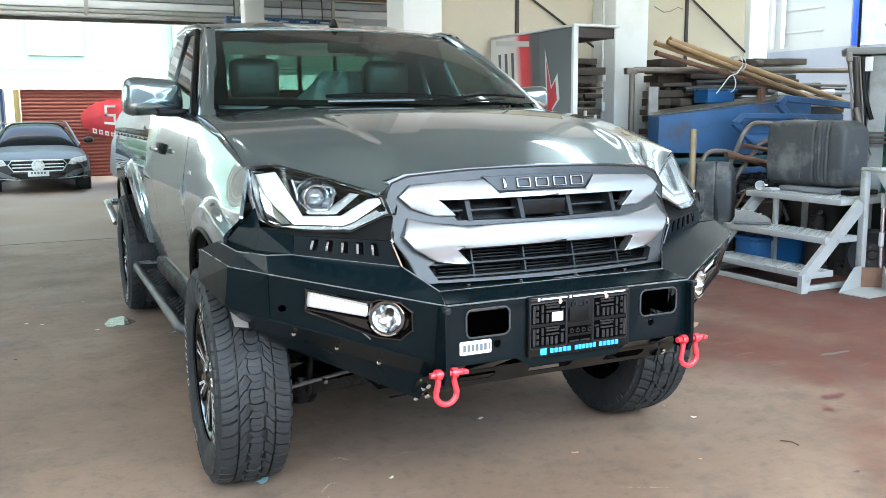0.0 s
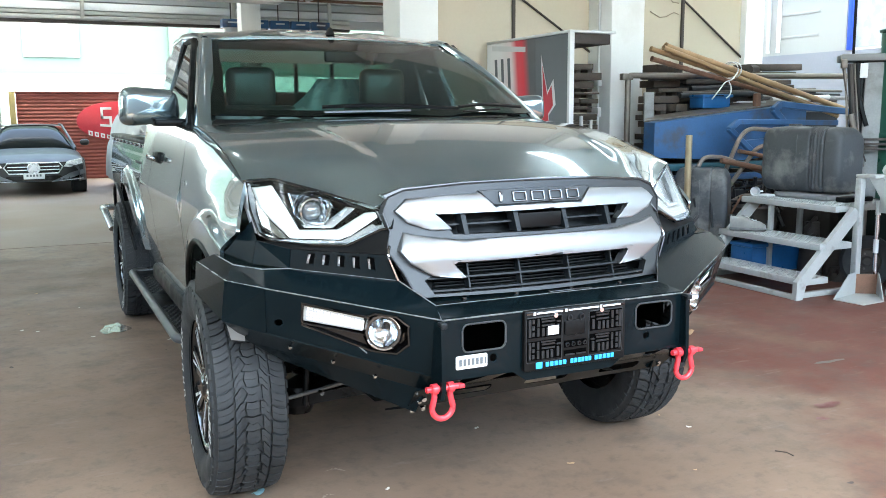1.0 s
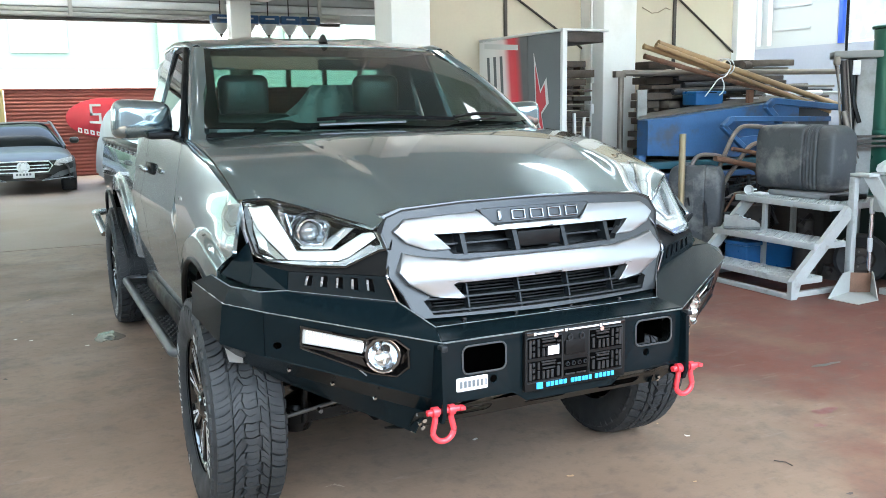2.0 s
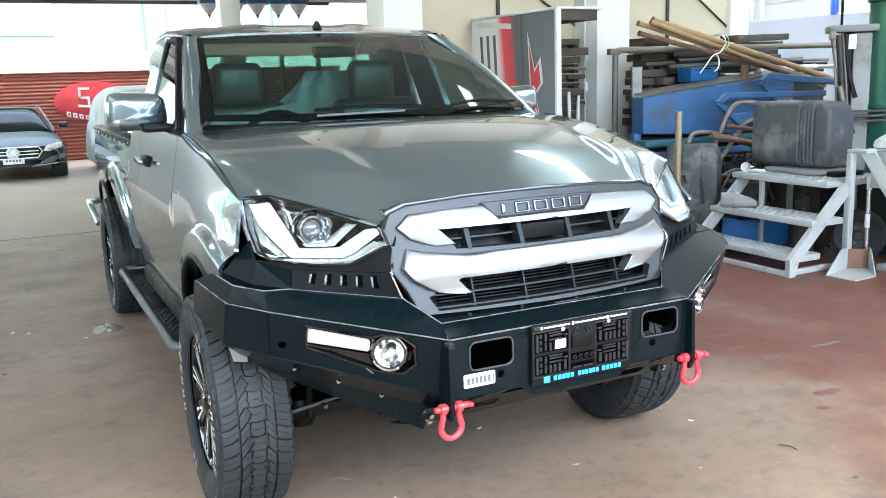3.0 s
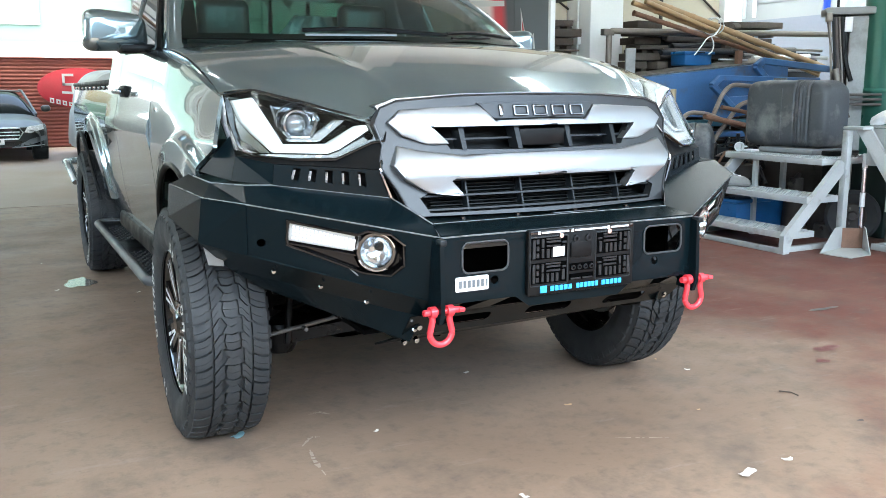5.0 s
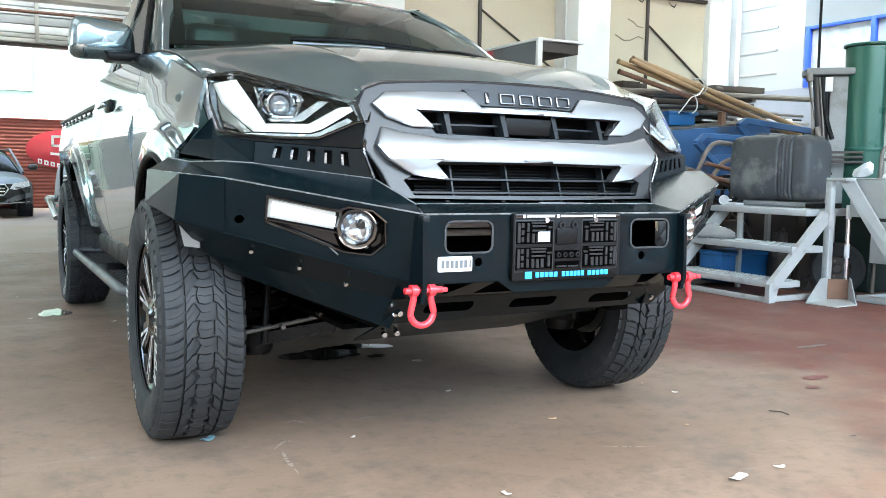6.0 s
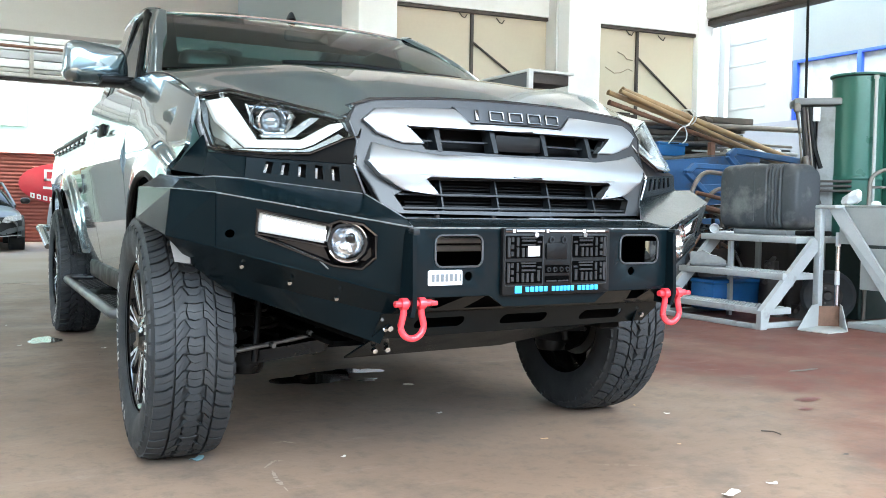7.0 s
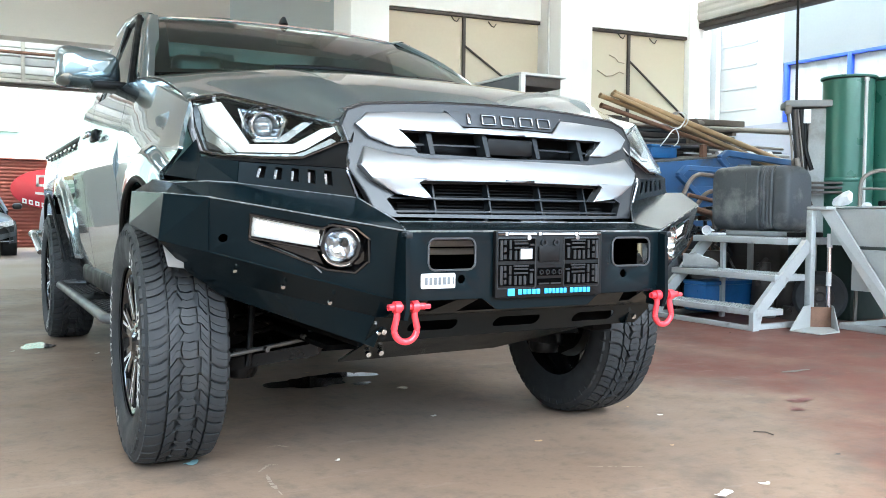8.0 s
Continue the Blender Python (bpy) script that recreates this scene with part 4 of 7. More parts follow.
part("cross_bar", plate(mirrored([(0.0, 0.9995), (-0.325, 0.9975), (-0.318, 0.9925), (0.0, 0.9945)])[:-1], (), 0.02, on_grille(-0.02), XC), DARK_GREY, grille)
for i, z in enumerate((0.842, 0.805)):
    part("cross_bar", plate(mirrored([(0.0, z + 0.003), (-0.40, z + 0.0025), (-0.395, z - 0.0025), (0.0, z - 0.0025)])[:-1], (), 0.03, on_grille(-0.006), XC), DARK_GREY, grille)
for x in (-0.265, -0.09, 0.09, 0.265):
    part("strut", plate([(x - 0.0026, 0.886), (x + 0.0026, 0.886), (x + 0.0026, 0.797), (x - 0.0026, 0.797)], (), 0.03, on_grille(-0.012)), DARK_GREY, grille)
for k in range(9):
    z = 0.80 + 0.0095 * k
    part("cooling_slat", plate([(-0.36, z), (0.36, z), (0.36, z + 0.003), (-0.36, z + 0.003)], (), 0.02, on_grille(-0.05), XC), PLASTIC, grille)
part("radar_box", boxed((-0.075, 0.185, 0.972), (0.085, 0.215, 1.022), 0.006), PLASTIC, grille)
rim_half = [(0.0, 1.122), (-0.25, 1.118), (-0.44, 1.104), (-0.49, 1.085), (-0.512, 1.04), (-0.497, 0.985), (-0.512, 0.93), (-0.47, 0.86), (-0.44, 0.79)]
part("edge_line", tube(bmesh.new(), [V((a, gy(a, b) - 0.002, b)) for a, b in rim_half[::-1] + [(-a, b) for a, b in rim_half[1:]]], 0.0028, 6), GUNMETAL, grille)
part("hood_gap", plate(mirrored([(0.0, 1.128), (-0.25, 1.123), (-0.445, 1.110), (-0.50, 1.090), (-0.494, 1.080), (-0.44, 1.100), (-0.25, 1.114), (0.0, 1.118)])[:-1], (), 0.05, on_grille(-0.004), XC), GLOSS_BLACK, truck)


# ---- headlights ----
def hy(a, z):
    return 0.25 + 0.62 * (abs(a) - 0.49) + 0.8 * (z - 1.03) + 2.3 * max(0, abs(a) - 0.76) ** 1.5


def on_lamp(s, lift):
    return lambda a, b, d: V((a * -s, hy(a, b) - lift + d, b))


HL = [(-0.838, 1.121), (-0.771, 1.134), (-0.638, 1.092), (-0.507, 1.051), (-0.474, 1.032), (-0.490, 0.996), (-0.520, 0.991), (-0.617, 0.947), (-0.710, 0.946), (-0.808, 0.955), (-0.834, 0.969), (-0.842, 1.040)]
HC = [-0.8, -0.75, -0.7, -0.65, -0.6, -0.55]


def headlight(s):
    # right lamp: paler inner parts, its bright reflection put into the colour
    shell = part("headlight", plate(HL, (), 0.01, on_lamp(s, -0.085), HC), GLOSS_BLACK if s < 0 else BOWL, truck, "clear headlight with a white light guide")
    bm = bmesh.new()
    f0 = [bm.verts.new(on_lamp(s, 0.0)(a, b, 0)) for a, b in HL]
    f1 = [bm.verts.new(on_lamp(s, -0.085)(a, b, 0)) for a, b in HL]
    for k in range(len(HL)):
        bm.faces.new((f0[k - 1], f0[k], f1[k], f1[k - 1]))
    part("lamp_wall", bm, BOWL, shell)
    part("light_guide", plate([(-0.821, 1.104), (-0.774, 1.113), (-0.729, 0.985), (-0.622, 0.986), (-0.539, 1.034), (-0.516, 1.037), (-0.514, 1.024), (-0.601, 0.971), (-0.627, 0.961), (-0.756, 0.963), (-0.793, 1.013), (-0.811, 1.044)], (), 0.03, on_lamp(s, -0.012), HC, 0.004), DRL, shell)
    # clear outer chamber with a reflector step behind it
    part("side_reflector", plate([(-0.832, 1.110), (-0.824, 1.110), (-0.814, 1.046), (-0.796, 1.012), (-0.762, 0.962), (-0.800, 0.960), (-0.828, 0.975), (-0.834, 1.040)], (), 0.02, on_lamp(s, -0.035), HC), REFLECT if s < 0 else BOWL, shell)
    part("side_marker", plate([(-0.826, 1.000), (-0.805, 0.985), (-0.790, 0.966), (-0.822, 0.974)], (), 0.012, on_lamp(s, -0.02), (), 0.002), GLOSS_BLACK, shell)
    part("lower_trough", plate([(-0.765, 0.959), (-0.627, 0.957), (-0.600, 0.966), (-0.530, 1.004), (-0.520, 0.995), (-0.612, 0.951), (-0.710, 0.949), (-0.790, 0.956)], (), 0.01, on_lamp(s, -0.020), HC), FROST, shell)
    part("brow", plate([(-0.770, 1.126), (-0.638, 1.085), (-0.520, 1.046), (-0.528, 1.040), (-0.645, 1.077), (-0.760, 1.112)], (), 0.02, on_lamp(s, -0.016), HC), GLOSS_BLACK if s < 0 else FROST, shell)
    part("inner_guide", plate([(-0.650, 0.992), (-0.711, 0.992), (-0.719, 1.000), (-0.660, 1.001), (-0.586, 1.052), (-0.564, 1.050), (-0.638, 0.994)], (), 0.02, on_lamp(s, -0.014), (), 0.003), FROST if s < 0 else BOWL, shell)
    part("side_wedge", plate([(-0.612, 1.010), (-0.572, 1.038), (-0.548, 1.033), (-0.588, 1.006)], (), 0.01, on_lamp(s, -0.05)), GLOSS_BLACK, shell)
    part("tip_reflector", plate([(-0.512, 1.042), (-0.482, 1.028), (-0.492, 1.002), (-0.506, 1.014)], (), 0.01, on_lamp(s, -0.02)), FROST, shell)
    c = on_lamp(s, -0.02)(-0.681, 1.039, 0)
    if s < 0:
        # three-cornered chrome bowl with a stepped rim, a round lens in it
        tri_ = [(-0.737, 1.093), (-0.693, 1.090), (-0.629, 1.074), (-0.622, 1.053), (-0.655, 1.000), (-0.686, 0.997), (-0.714, 1.002), (-0.733, 1.031)]
        cx_, cz_ = -0.681, 1.039

        def scaled(k, lift):
            return [on_lamp(s, lift)(cx_ + k * (a - cx_), cz_ + k * (b - cz_), 0) for a, b in tri_]
        bm = bmesh.new()
        steps_ = [[bm.verts.new(p) for p in scaled(k, lift)] for k, lift in ((1.0, -0.016), (0.93, -0.010), (0.88, -0.022), (0.80, -0.018), (0.72, -0.034), (0.62, -0.050))]
        for f0_, f1_ in zip(steps_, steps_[1:]):
            for k in range(len(tri_)):
                bm.faces.new((f0_[k - 1], f0_[k], f1_[k], f1_[k - 1]))
        part("projector_bowl", bm, REFLECT, shell, "stepped chrome bowl", angle=20)
        bm = bmesh.new()
        lathe(bm, [(0.02, 0.042), (-0.004, 0.041), (-0.008, 0.037), (0.0, 0.033), (0.02, 0.030)], 28, "Y")
        bmesh.ops.transform(bm, matrix=Matrix.Translation(c), verts=bm.verts)
        part("projector_ring", bm, CHROME, shell)
        for r in (0.050, 0.058):
            part("bowl_step", lathe(bmesh.new(), [(0.014, r), (0.010, r + 0.002), (0.014, r + 0.004), (0.018, r + 0.002)], 24, "Y", c, close=True), DARK_CHROME, shell)
        bm = bmesh.new()
        bmesh.ops.create_uvsphere(bm, u_segments=20, v_segments=12, radius=0.031, matrix=Matrix.Translation(c + V((0, 0.02, 0))))
        part("projector_lens", bm, mat("lens_glass", (0.16, 0.17, 0.18), 0.04, 0.4, 0.05, 8, coat=1.0, rvary=0.02), shell)
    part("lens", plate(HL, (), 0.003, on_lamp(s, 0.002), HC), CLEAR, shell, shadow=False)
    part("lamp_edge", tube(bmesh.new(), [on_lamp(s, 0.0)(a, b, 0) for a, b in HL], 0.0038, 6, True), GLOSS_BLACK, shell)


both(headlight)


# ---- steel bumper ----
bumper = part("front_plate", plate(
    [(-0.43, 0.752), (0.43, 0.752), (0.43, 0.572), (0.20, 0.572), (0.155, 0.540), (-0.155, 0.540), (-0.20, 0.572), (-0.43, 0.572)],
    [rrect(-0.366, 0.652, -0.226, 0.731, 0.018), rrect(0.246, 0.654, 0.386, 0.733, 0.018), ring(-0.266, 0.625, 0.012), ring(0.289, 0.628, 0.012)],
    0.006, lambda a, b, d: V((a, d, b)), (), 0.001), STEEL_BLACK, truck, "black steel front bumper")
for x in (-0.296, 0.316):
    part("opening_rim", tube(bmesh.new(), [V((a, -0.001, b)) for a, b in rrect(x - 0.071, 0.651, x + 0.071, 0.734, 0.02)], 0.003, 6, True), mat("opening_rim_grey", (0.05, 0.055, 0.06), 0.35, 0.2), bumper)
# fold that turns back under the front plate, with cut corners
FOLD = lambda a, b, d: V((a, 0.008 + 1.75 * (0.572 - b) + d, b))
part("front_fold", plate([(-0.43, 0.570), (-0.36, 0.570), (-0.352, 0.540), (-0.325, 0.534), (-0.27, 0.570), (-0.205, 0.570), (-0.235, 0.531), (0.215, 0.531), (0.205, 0.570), (0.30, 0.570), (0.33, 0.538), (0.368, 0.540), (0.372, 0.570), (0.43, 0.570), (0.47, 0.520), (-0.445, 0.520)], (), 0.004, FOLD), STEEL_BLACK, bumper)
part("fold_backing", boxed((-0.42, 0.115, 0.525), (0.44, 0.12, 0.60)), UNDER, bumper)


def skid_y(b):
    return 0.103 + 1.12 * (0.522 - b)


part("skid_plate", plate([(-0.47, 0.522), (0.485, 0.522), (0.50, 0.500), (0.495, 0.452), (-0.46, 0.440)],
                         [rrect(-0.352, 0.470, -0.197, 0.502, 0.015), rrect(-0.072, 0.470, 0.087, 0.502, 0.015), rrect(0.215, 0.470, 0.372, 0.502, 0.015)], 0.005, lambda a, b, d: V((a, skid_y(b) + d, b))), STEEL_BLACK, bumper)
part("skid_under", sheet([(-0.455, 0.195, 0.440), (0.30, 0.188, 0.448), (0.13, 0.46, 0.352), (-0.43, 0.46, 0.345)], 0.006), STEEL_BLACK, bumper)
part("skid_backing", boxed((-0.43, 0.24, 0.455), (0.44, 0.25, 0.53)), UNDER, bumper)
for x, y, z in ((-0.422, 0.160, 0.478), (0.465, 0.160, 0.478), (-0.40, 0.31, 0.392), (-0.36, 0.31, 0.394), (0.29, 0.30, 0.455)):
    part("bolt", cyl(bmesh.new(), (x, y, z), (x, y - 0.012, z - 0.004), 0.008, n=10), CHROME, bumper)
for x in (-0.24, -0.02, 0.19):
    part("fold_stud", boxed((x - 0.012, 0.096, 0.5235), (x + 0.012, 0.102, 0.5265), 0.001), EDGE, bumper)
# painted highlights along the front plate and shelf edges
part("edge_line", tube(bmesh.new(), [(-0.43, 0.0, 0.753), (0.43, 0.0, 0.753)], 0.0026, 6), EDGE, bumper)
part("edge_line", tube(bmesh.new(), [(-0.405, 0.092, 0.776), (0.405, 0.092, 0.776)], 0.0022, 6), EDGE, bumper)
# top shelf between bumper and grille
part("top_shelf", sheet([(-0.43, 0.004, 0.754), (0.43, 0.004, 0.754), (0.405, 0.095, 0.772), (0.47, 0.20, 0.782), (-0.47, 0.20, 0.782), (-0.405, 0.095, 0.772)], 0.005), STEEL_BLACK, bumper)
for x in (-0.30, -0.12, 0.08, 0.27):
    part("bolt", cyl(bmesh.new(), (x, 0.12, 0.776), (x, 0.12, 0.785), 0.008, n=8), GLOSS_BLACK, bumper)
part("shelf_slot", boxed((-0.01, 0.10, 0.7765), (0.15, 0.118, 0.781), 0.002), GLOSS_BLACK, bumper)


def wing_y(a, b):
    return 0.70 * (abs(a) - 0.43) + 0.35 * (0.76 - b)


def bumper_wing(s):
    q = lambda x, y, z: V((x * -s, y, z))

    def on_wing(lift):
        return lambda a, b, d: q(a, wing_y(a, b) - lift + d, b)
    rec = [(-0.772, 0.793), (-0.612, 0.757), (-0.590, 0.768), (-0.538, 0.760), (-0.506, 0.730), (-0.501, 0.672), (-0.526, 0.643), (-0.588, 0.650), (-0.768, 0.727)]
    fc = part("wing_plate", plate([(-0.431, 0.752), (-0.865, 0.836), (-0.855, 0.694), (-0.431, 0.573)], [rec, ring(-0.826, 0.729, 0.011)], 0.005, on_wing(0.0), (), 0.001), STEEL_BLACK, truck, "black steel bumper wing with lamps")
    A1, A2, A1b, A2b = q(-0.865, wing_y(0.865, 0.836), 0.836), q(-0.953, 0.40, 0.846), q(-0.855, wing_y(0.855, 0.694), 0.694), q(-0.962, 0.425, 0.722)
    F0, b7, w7, w5, b4 = q(-0.431, 0.001, 0.754), q(-0.403, 0.093, 0.773), q(-0.484, 0.196, 0.841), q(-0.772, 0.345, 0.877), q(-0.852, 0.352, 0.880)
    b3, b2, b1, b1b = q(-0.912, 0.484, 0.878), q(-0.938, 0.648, 0.890), q(-0.978, 0.735, 0.855), q(-0.992, 0.70, 0.760)
    for nm, pts in (("corner_plate", (A1, A2, A2b, A1b)), ("slant_plate", (F0, A1, b4, w5, w7, b7)), ("corner_chamfer", (A1, A2, b3, b4)), ("side_chamfer", (A2, b1, b2, b3)),
                    ("side_plate", (A2, b1, b1b, A2b)), ("wing_top", (b4, b3, b2, q(-0.80, 0.66, 0.885), q(-0.76, 0.36, 0.878)))):
        part(nm, sheet(pts, 0.004), STEEL_BLACK, fc)
    # pale tubes on the folded edges, their highlight put into the colour
    for pts in ((F0, A1, A2, b1), (w7, w5, b4), (b4, b3, b2), (F0, b7, w7)):
        part("edge_line", tube(bmesh.new(), pts, 0.0022, 6), EDGE, fc)
    # folded lower edges
    F0b = q(-0.431, wing_y(0.431, 0.573), 0.573)
    c1, c3, d1, d3 = q(-0.425, 0.125, 0.515), q(-0.865, 0.50, 0.628), q(-0.44, 0.175, 0.432), q(-0.77, 0.50, 0.56)

    def strip(a0, a1, b0, b1):
        return thicken(grid(8, 2, lambda u, v: a0.lerp(a1, u).lerp(b0.lerp(b1, u), v)), 0.004)
    part("lower_fold", strip(F0b, A1b, c1, c3), STEEL_BLACK, fc)
    part("lower_fold", sheet((A1b, A2b, c3), 0.004), STEEL_BLACK, fc)
    part("lower_plate", strip(c1, c3, d1, d3), STEEL_BLACK, fc)
    part("fold_line", tube(bmesh.new(), [c1 + V((0, -0.003, 0)), c3 + V((0, -0.003, 0))], 0.0016, 5), DARK_GREY, fc)
    part("hanger_bracket", sheet((q(-0.945, 0.475, 0.71), q(-0.895, 0.455, 0.695), q(-0.890, 0.460, 0.640), q(-0.930, 0.475, 0.645)), 0.005), mat("bracket_grey", (0.16, 0.16, 0.155), 0.5, 0.2), fc, "bare metal bracket")
    for p in (q(-0.785, 0.327, 0.642), q(-0.672, 0.262, 0.600), q(-0.566, 0.189, 0.560), q(-0.446, 0.135, 0.478)):
        part("screw", cyl(bmesh.new(), p, p + V((0, -0.006, -0.004)), 0.006, n=8), CHROME, fc)
    # lamps
    part("lamp_tray", plate(rec, (), 0.004, on_wing(-0.03)), GLOSS_BLACK, fc)
    bm = bmesh.new()
    ro, ri = [bm.verts.new(on_wing(0.002)(a, b, 0)) for a, b in rec], [bm.verts.new(on_wing(-0.03)(a, b, 0)) for a, b in rec]
    for k in range(len(rec)):
        bm.faces.new((ro[k - 1], ro[k], ri[k], ri[k - 1]))
    part("lamp_frame", bm, GLOSS_BLACK, fc)
    part("frame_edge", tube(bmesh.new(), [on_wing(0.001)(a, b, 0) for a, b in rec], 0.005, 6, True), GLOSS_BLACK, fc)
    part("lamp_filler", plate([(-0.762, 0.724), (-0.615, 0.700), (-0.60, 0.668), (-0.585, 0.65)], (), 0.02, on_wing(-0.006)), GLOSS_BLACK, fc)
    part("bar_frame", tube(bmesh.new(), bend([on_wing(0.002)(a, b, 0) for a, b in ((-0.690, 0.7745), (-0.769, 0.791), (-0.769, 0.732), (-0.606, 0.700), (-0.606, 0.757), (-0.690, 0.7745))], 0.008), 0.0042, 6), GLOSS_BLACK, fc)
    part("tray_line", tube(bmesh.new(), [on_wing(0.003)(a, b, 0) for a, b in ((-0.764, 0.722), (-0.628, 0.668), (-0.600, 0.640))], 0.0022, 5), EDGE, fc)
    bar = part("led_bar", plate([(-0.762, 0.785), (-0.612, 0.752), (-0.612, 0.708), (-0.762, 0.736)], (), 0.02, on_wing(-0.012), (), 0.003), LED, fc, "white lamp bar")
    for r in range(4):
        for k in range(17):
            a = -0.755 + 0.0086 * k
            t = (a + 0.762) / 0.15
            b = 0.7425 - 0.029 * t + r * (0.0105 - 0.0002 * k)
            part("diode", plate([(a, b), (a + 0.0062, b - 0.001), (a + 0.0062, b + 0.006), (a, b + 0.007)], (), 0.003, on_wing(-0.0095)), mat("diode_white", (0.85, 0.86, 0.87), 0.3), fc)
    c = on_wing(0.0)(-0.565, 0.712, 0)
    yaw = Matrix.Rotation(radians(-28 * s * -1), 4, "Z")
    bm = bmesh.new()
    lathe(bm, [(-0.004, 0.045), (-0.012, 0.042), (0.0, 0.040), (0.014, 0.030), (0.024, 0.014), (0.026, 0.001)], 32, "Y")
    bmesh.ops.transform(bm, matrix=Matrix.Translation(c) @ yaw, verts=bm.verts)
    fg = part("fog_lamp", bm, FOG_BOWL, fc, "clear round fog lamp")
    turned = Matrix.Translation(c) @ yaw
    bm = lathe(bmesh.new(), [(-0.004, 0.0), (-0.004, 0.007), (0.0, 0.009), (0.024, 0.009)], 18, "Y", (-0.012, 0, 0.006))
    bmesh.ops.transform(bm, matrix=turned, verts=bm.verts)
    part("bulb_cap", bm, DARK_CHROME, fg)
    bm = bmesh.new()
    lathe(bm, [(-0.012, 0.0), (-0.011, 0.02), (-0.006, 0.038)], 28, "Y")
    bmesh.ops.transform(bm, matrix=Matrix.Translation(c) @ yaw, verts=bm.verts)
    part("lens", bm, CLEAR, fc, shadow=False)
    bm = bmesh.new()
    lathe(bm, [(0.0, 0.058), (-0.012, 0.052), (-0.012, 0.044), (0.01, 0.043)], 12, "Y")
    bmesh.ops.transform(bm, matrix=Matrix.Translation(c) @ yaw, verts=bm.verts)
    part("fog_bezel", bm, GLOSS_BLACK, fc)
    # bright trims that follow the bezel on two sides
    for a0, a1 in ((15, 95), (205, 300)):
        arc = [turned @ V((0.0505 * math.cos(radians(a0 + (a1 - a0) * k / 10)), -0.013, 0.0505 * math.sin(radians(a0 + (a1 - a0) * k / 10)))) for k in range(11)]
        part("bezel_trim", tube(bmesh.new(), arc, 0.0028, 6), CHROME, fc)
    # plates that close the gap under the headlight, the longest with five slots
    w1, w2, w2b, w3, w4, w6 = q(-0.838, 0.528, 1.002), q(-0.917, 0.577, 0.901), q(-0.862, 0.432, 0.884), q(-0.839, 0.470, 0.949), q(-0.767, 0.346, 0.934), q(-0.514, 0.203, 0.918)
    up = part("surround_plate", sheet((w1, w2, w2b, w3), 0.004), STEEL_BLACK, truck)
    part("surround_plate", sheet((w3, w2b, w5, w4), 0.004), STEEL_BLACK, up)
    p00, p10, p11, p01 = w5, w7, w6, w4

    def bil(a, b, d):
        bot, top = p00.lerp(p10, a), p01.lerp(p11, a)
        return bot.lerp(top, b) + V((0, d - 0.002, 0))
    slots = [[(a - 0.006, 0.36), (a + 0.062, 0.33), (a + 0.092, 0.86), (a + 0.022, 0.89)] for a in (0.16, 0.31, 0.46, 0.61, 0.76)]
    part("slotted_plate", plate([(0, 0), (1, 0), (1, 1), (0, 1)], slots, 0.005, bil), STEEL_BLACK, up)
    part("slot_backing", sheet((w5 + V((0, 0.035, 0)), w7 + V((0, 0.035, 0)), w6 + V((0, 0.035, 0)), w4 + V((0, 0.035, 0))), 0.004), UNDER, up)
    for a in (0.16, 0.31, 0.46, 0.61, 0.76):
        part("bright_tab", plate([(a, 0.30), (a + 0.03, 0.30), (a + 0.060, 0.78), (a + 0.02, 0.78)], (), 0.003, lambda p, q_, d: bil(p, q_, d) + V((0, 0.018, 0))), FROST, up)
    part("lower_trim", sheet((w3, w4, w6, q(-0.488, 0.232, 0.99), q(-0.520, 0.247, 0.985), q(-0.617, 0.272, 0.941), q(-0.710, 0.330, 0.940), q(-0.810, 0.42, 0.949)), 0.004), PLASTIC, up)
    part("edge_trim", tube(bmesh.new(), bend([w7 + V((0, -0.003, 0)), w6 + V((0, -0.003, 0)), q(-0.475, 0.250, 0.99), q(-0.462, 0.25, 1.02)], 0.02), 0.005, 6), DARK_CHROME, up)
    # mount and red shackle
    mt = part("shackle_mount", sheet((q(-0.435, -0.028, 0.742), q(-0.435, 0.02, 0.75), q(-0.435, 0.05, 0.53), q(-0.435, -0.02, 0.525), q(-0.435, -0.034, 0.56)), 0.012), STEEL_BLACK, truck)
    part("edge_cap", boxed((-0.447 if s < 0 else 0.427, -0.032, 0.735), (-0.427 if s < 0 else 0.447, 0.0, 0.752), 0.004), DARK_GREY, mt)
    o = q(-0.437, -0.012, 0.560)
    bow = [(-0.025, 0, 0.004), (-0.025, 0, -0.024)] + [(-0.033 * math.cos(k * math.pi / 14), 0, -0.056 - 0.034 * math.sin(k * math.pi / 14)) for k in range(15)] + [(0.025, 0, -0.024), (0.025, 0, 0.004)]
    sk = part("shackle", tube(bmesh.new(), [o + V(p) for p in bow], 0.0088, 12), RED, truck, "red bow shackle")
    part("pin", cyl(bmesh.new(), o + V((-0.05, 0, 0)), o + V((0.055, 0, 0)), 0.009, n=14), RED, sk)
    for dx in (-0.025, 0.025):
        part("ear", cyl(bmesh.new(), o + V((dx - 0.009, 0, 0)), o + V((dx + 0.009, 0, 0)), 0.0155, n=16), RED, sk)
    part("pin_head", boxed(o + V((0.05, -0.012, -0.006)), o + V((0.068, 0.012, 0.006)), 0.003), RED, sk)


both(bumper_wing)

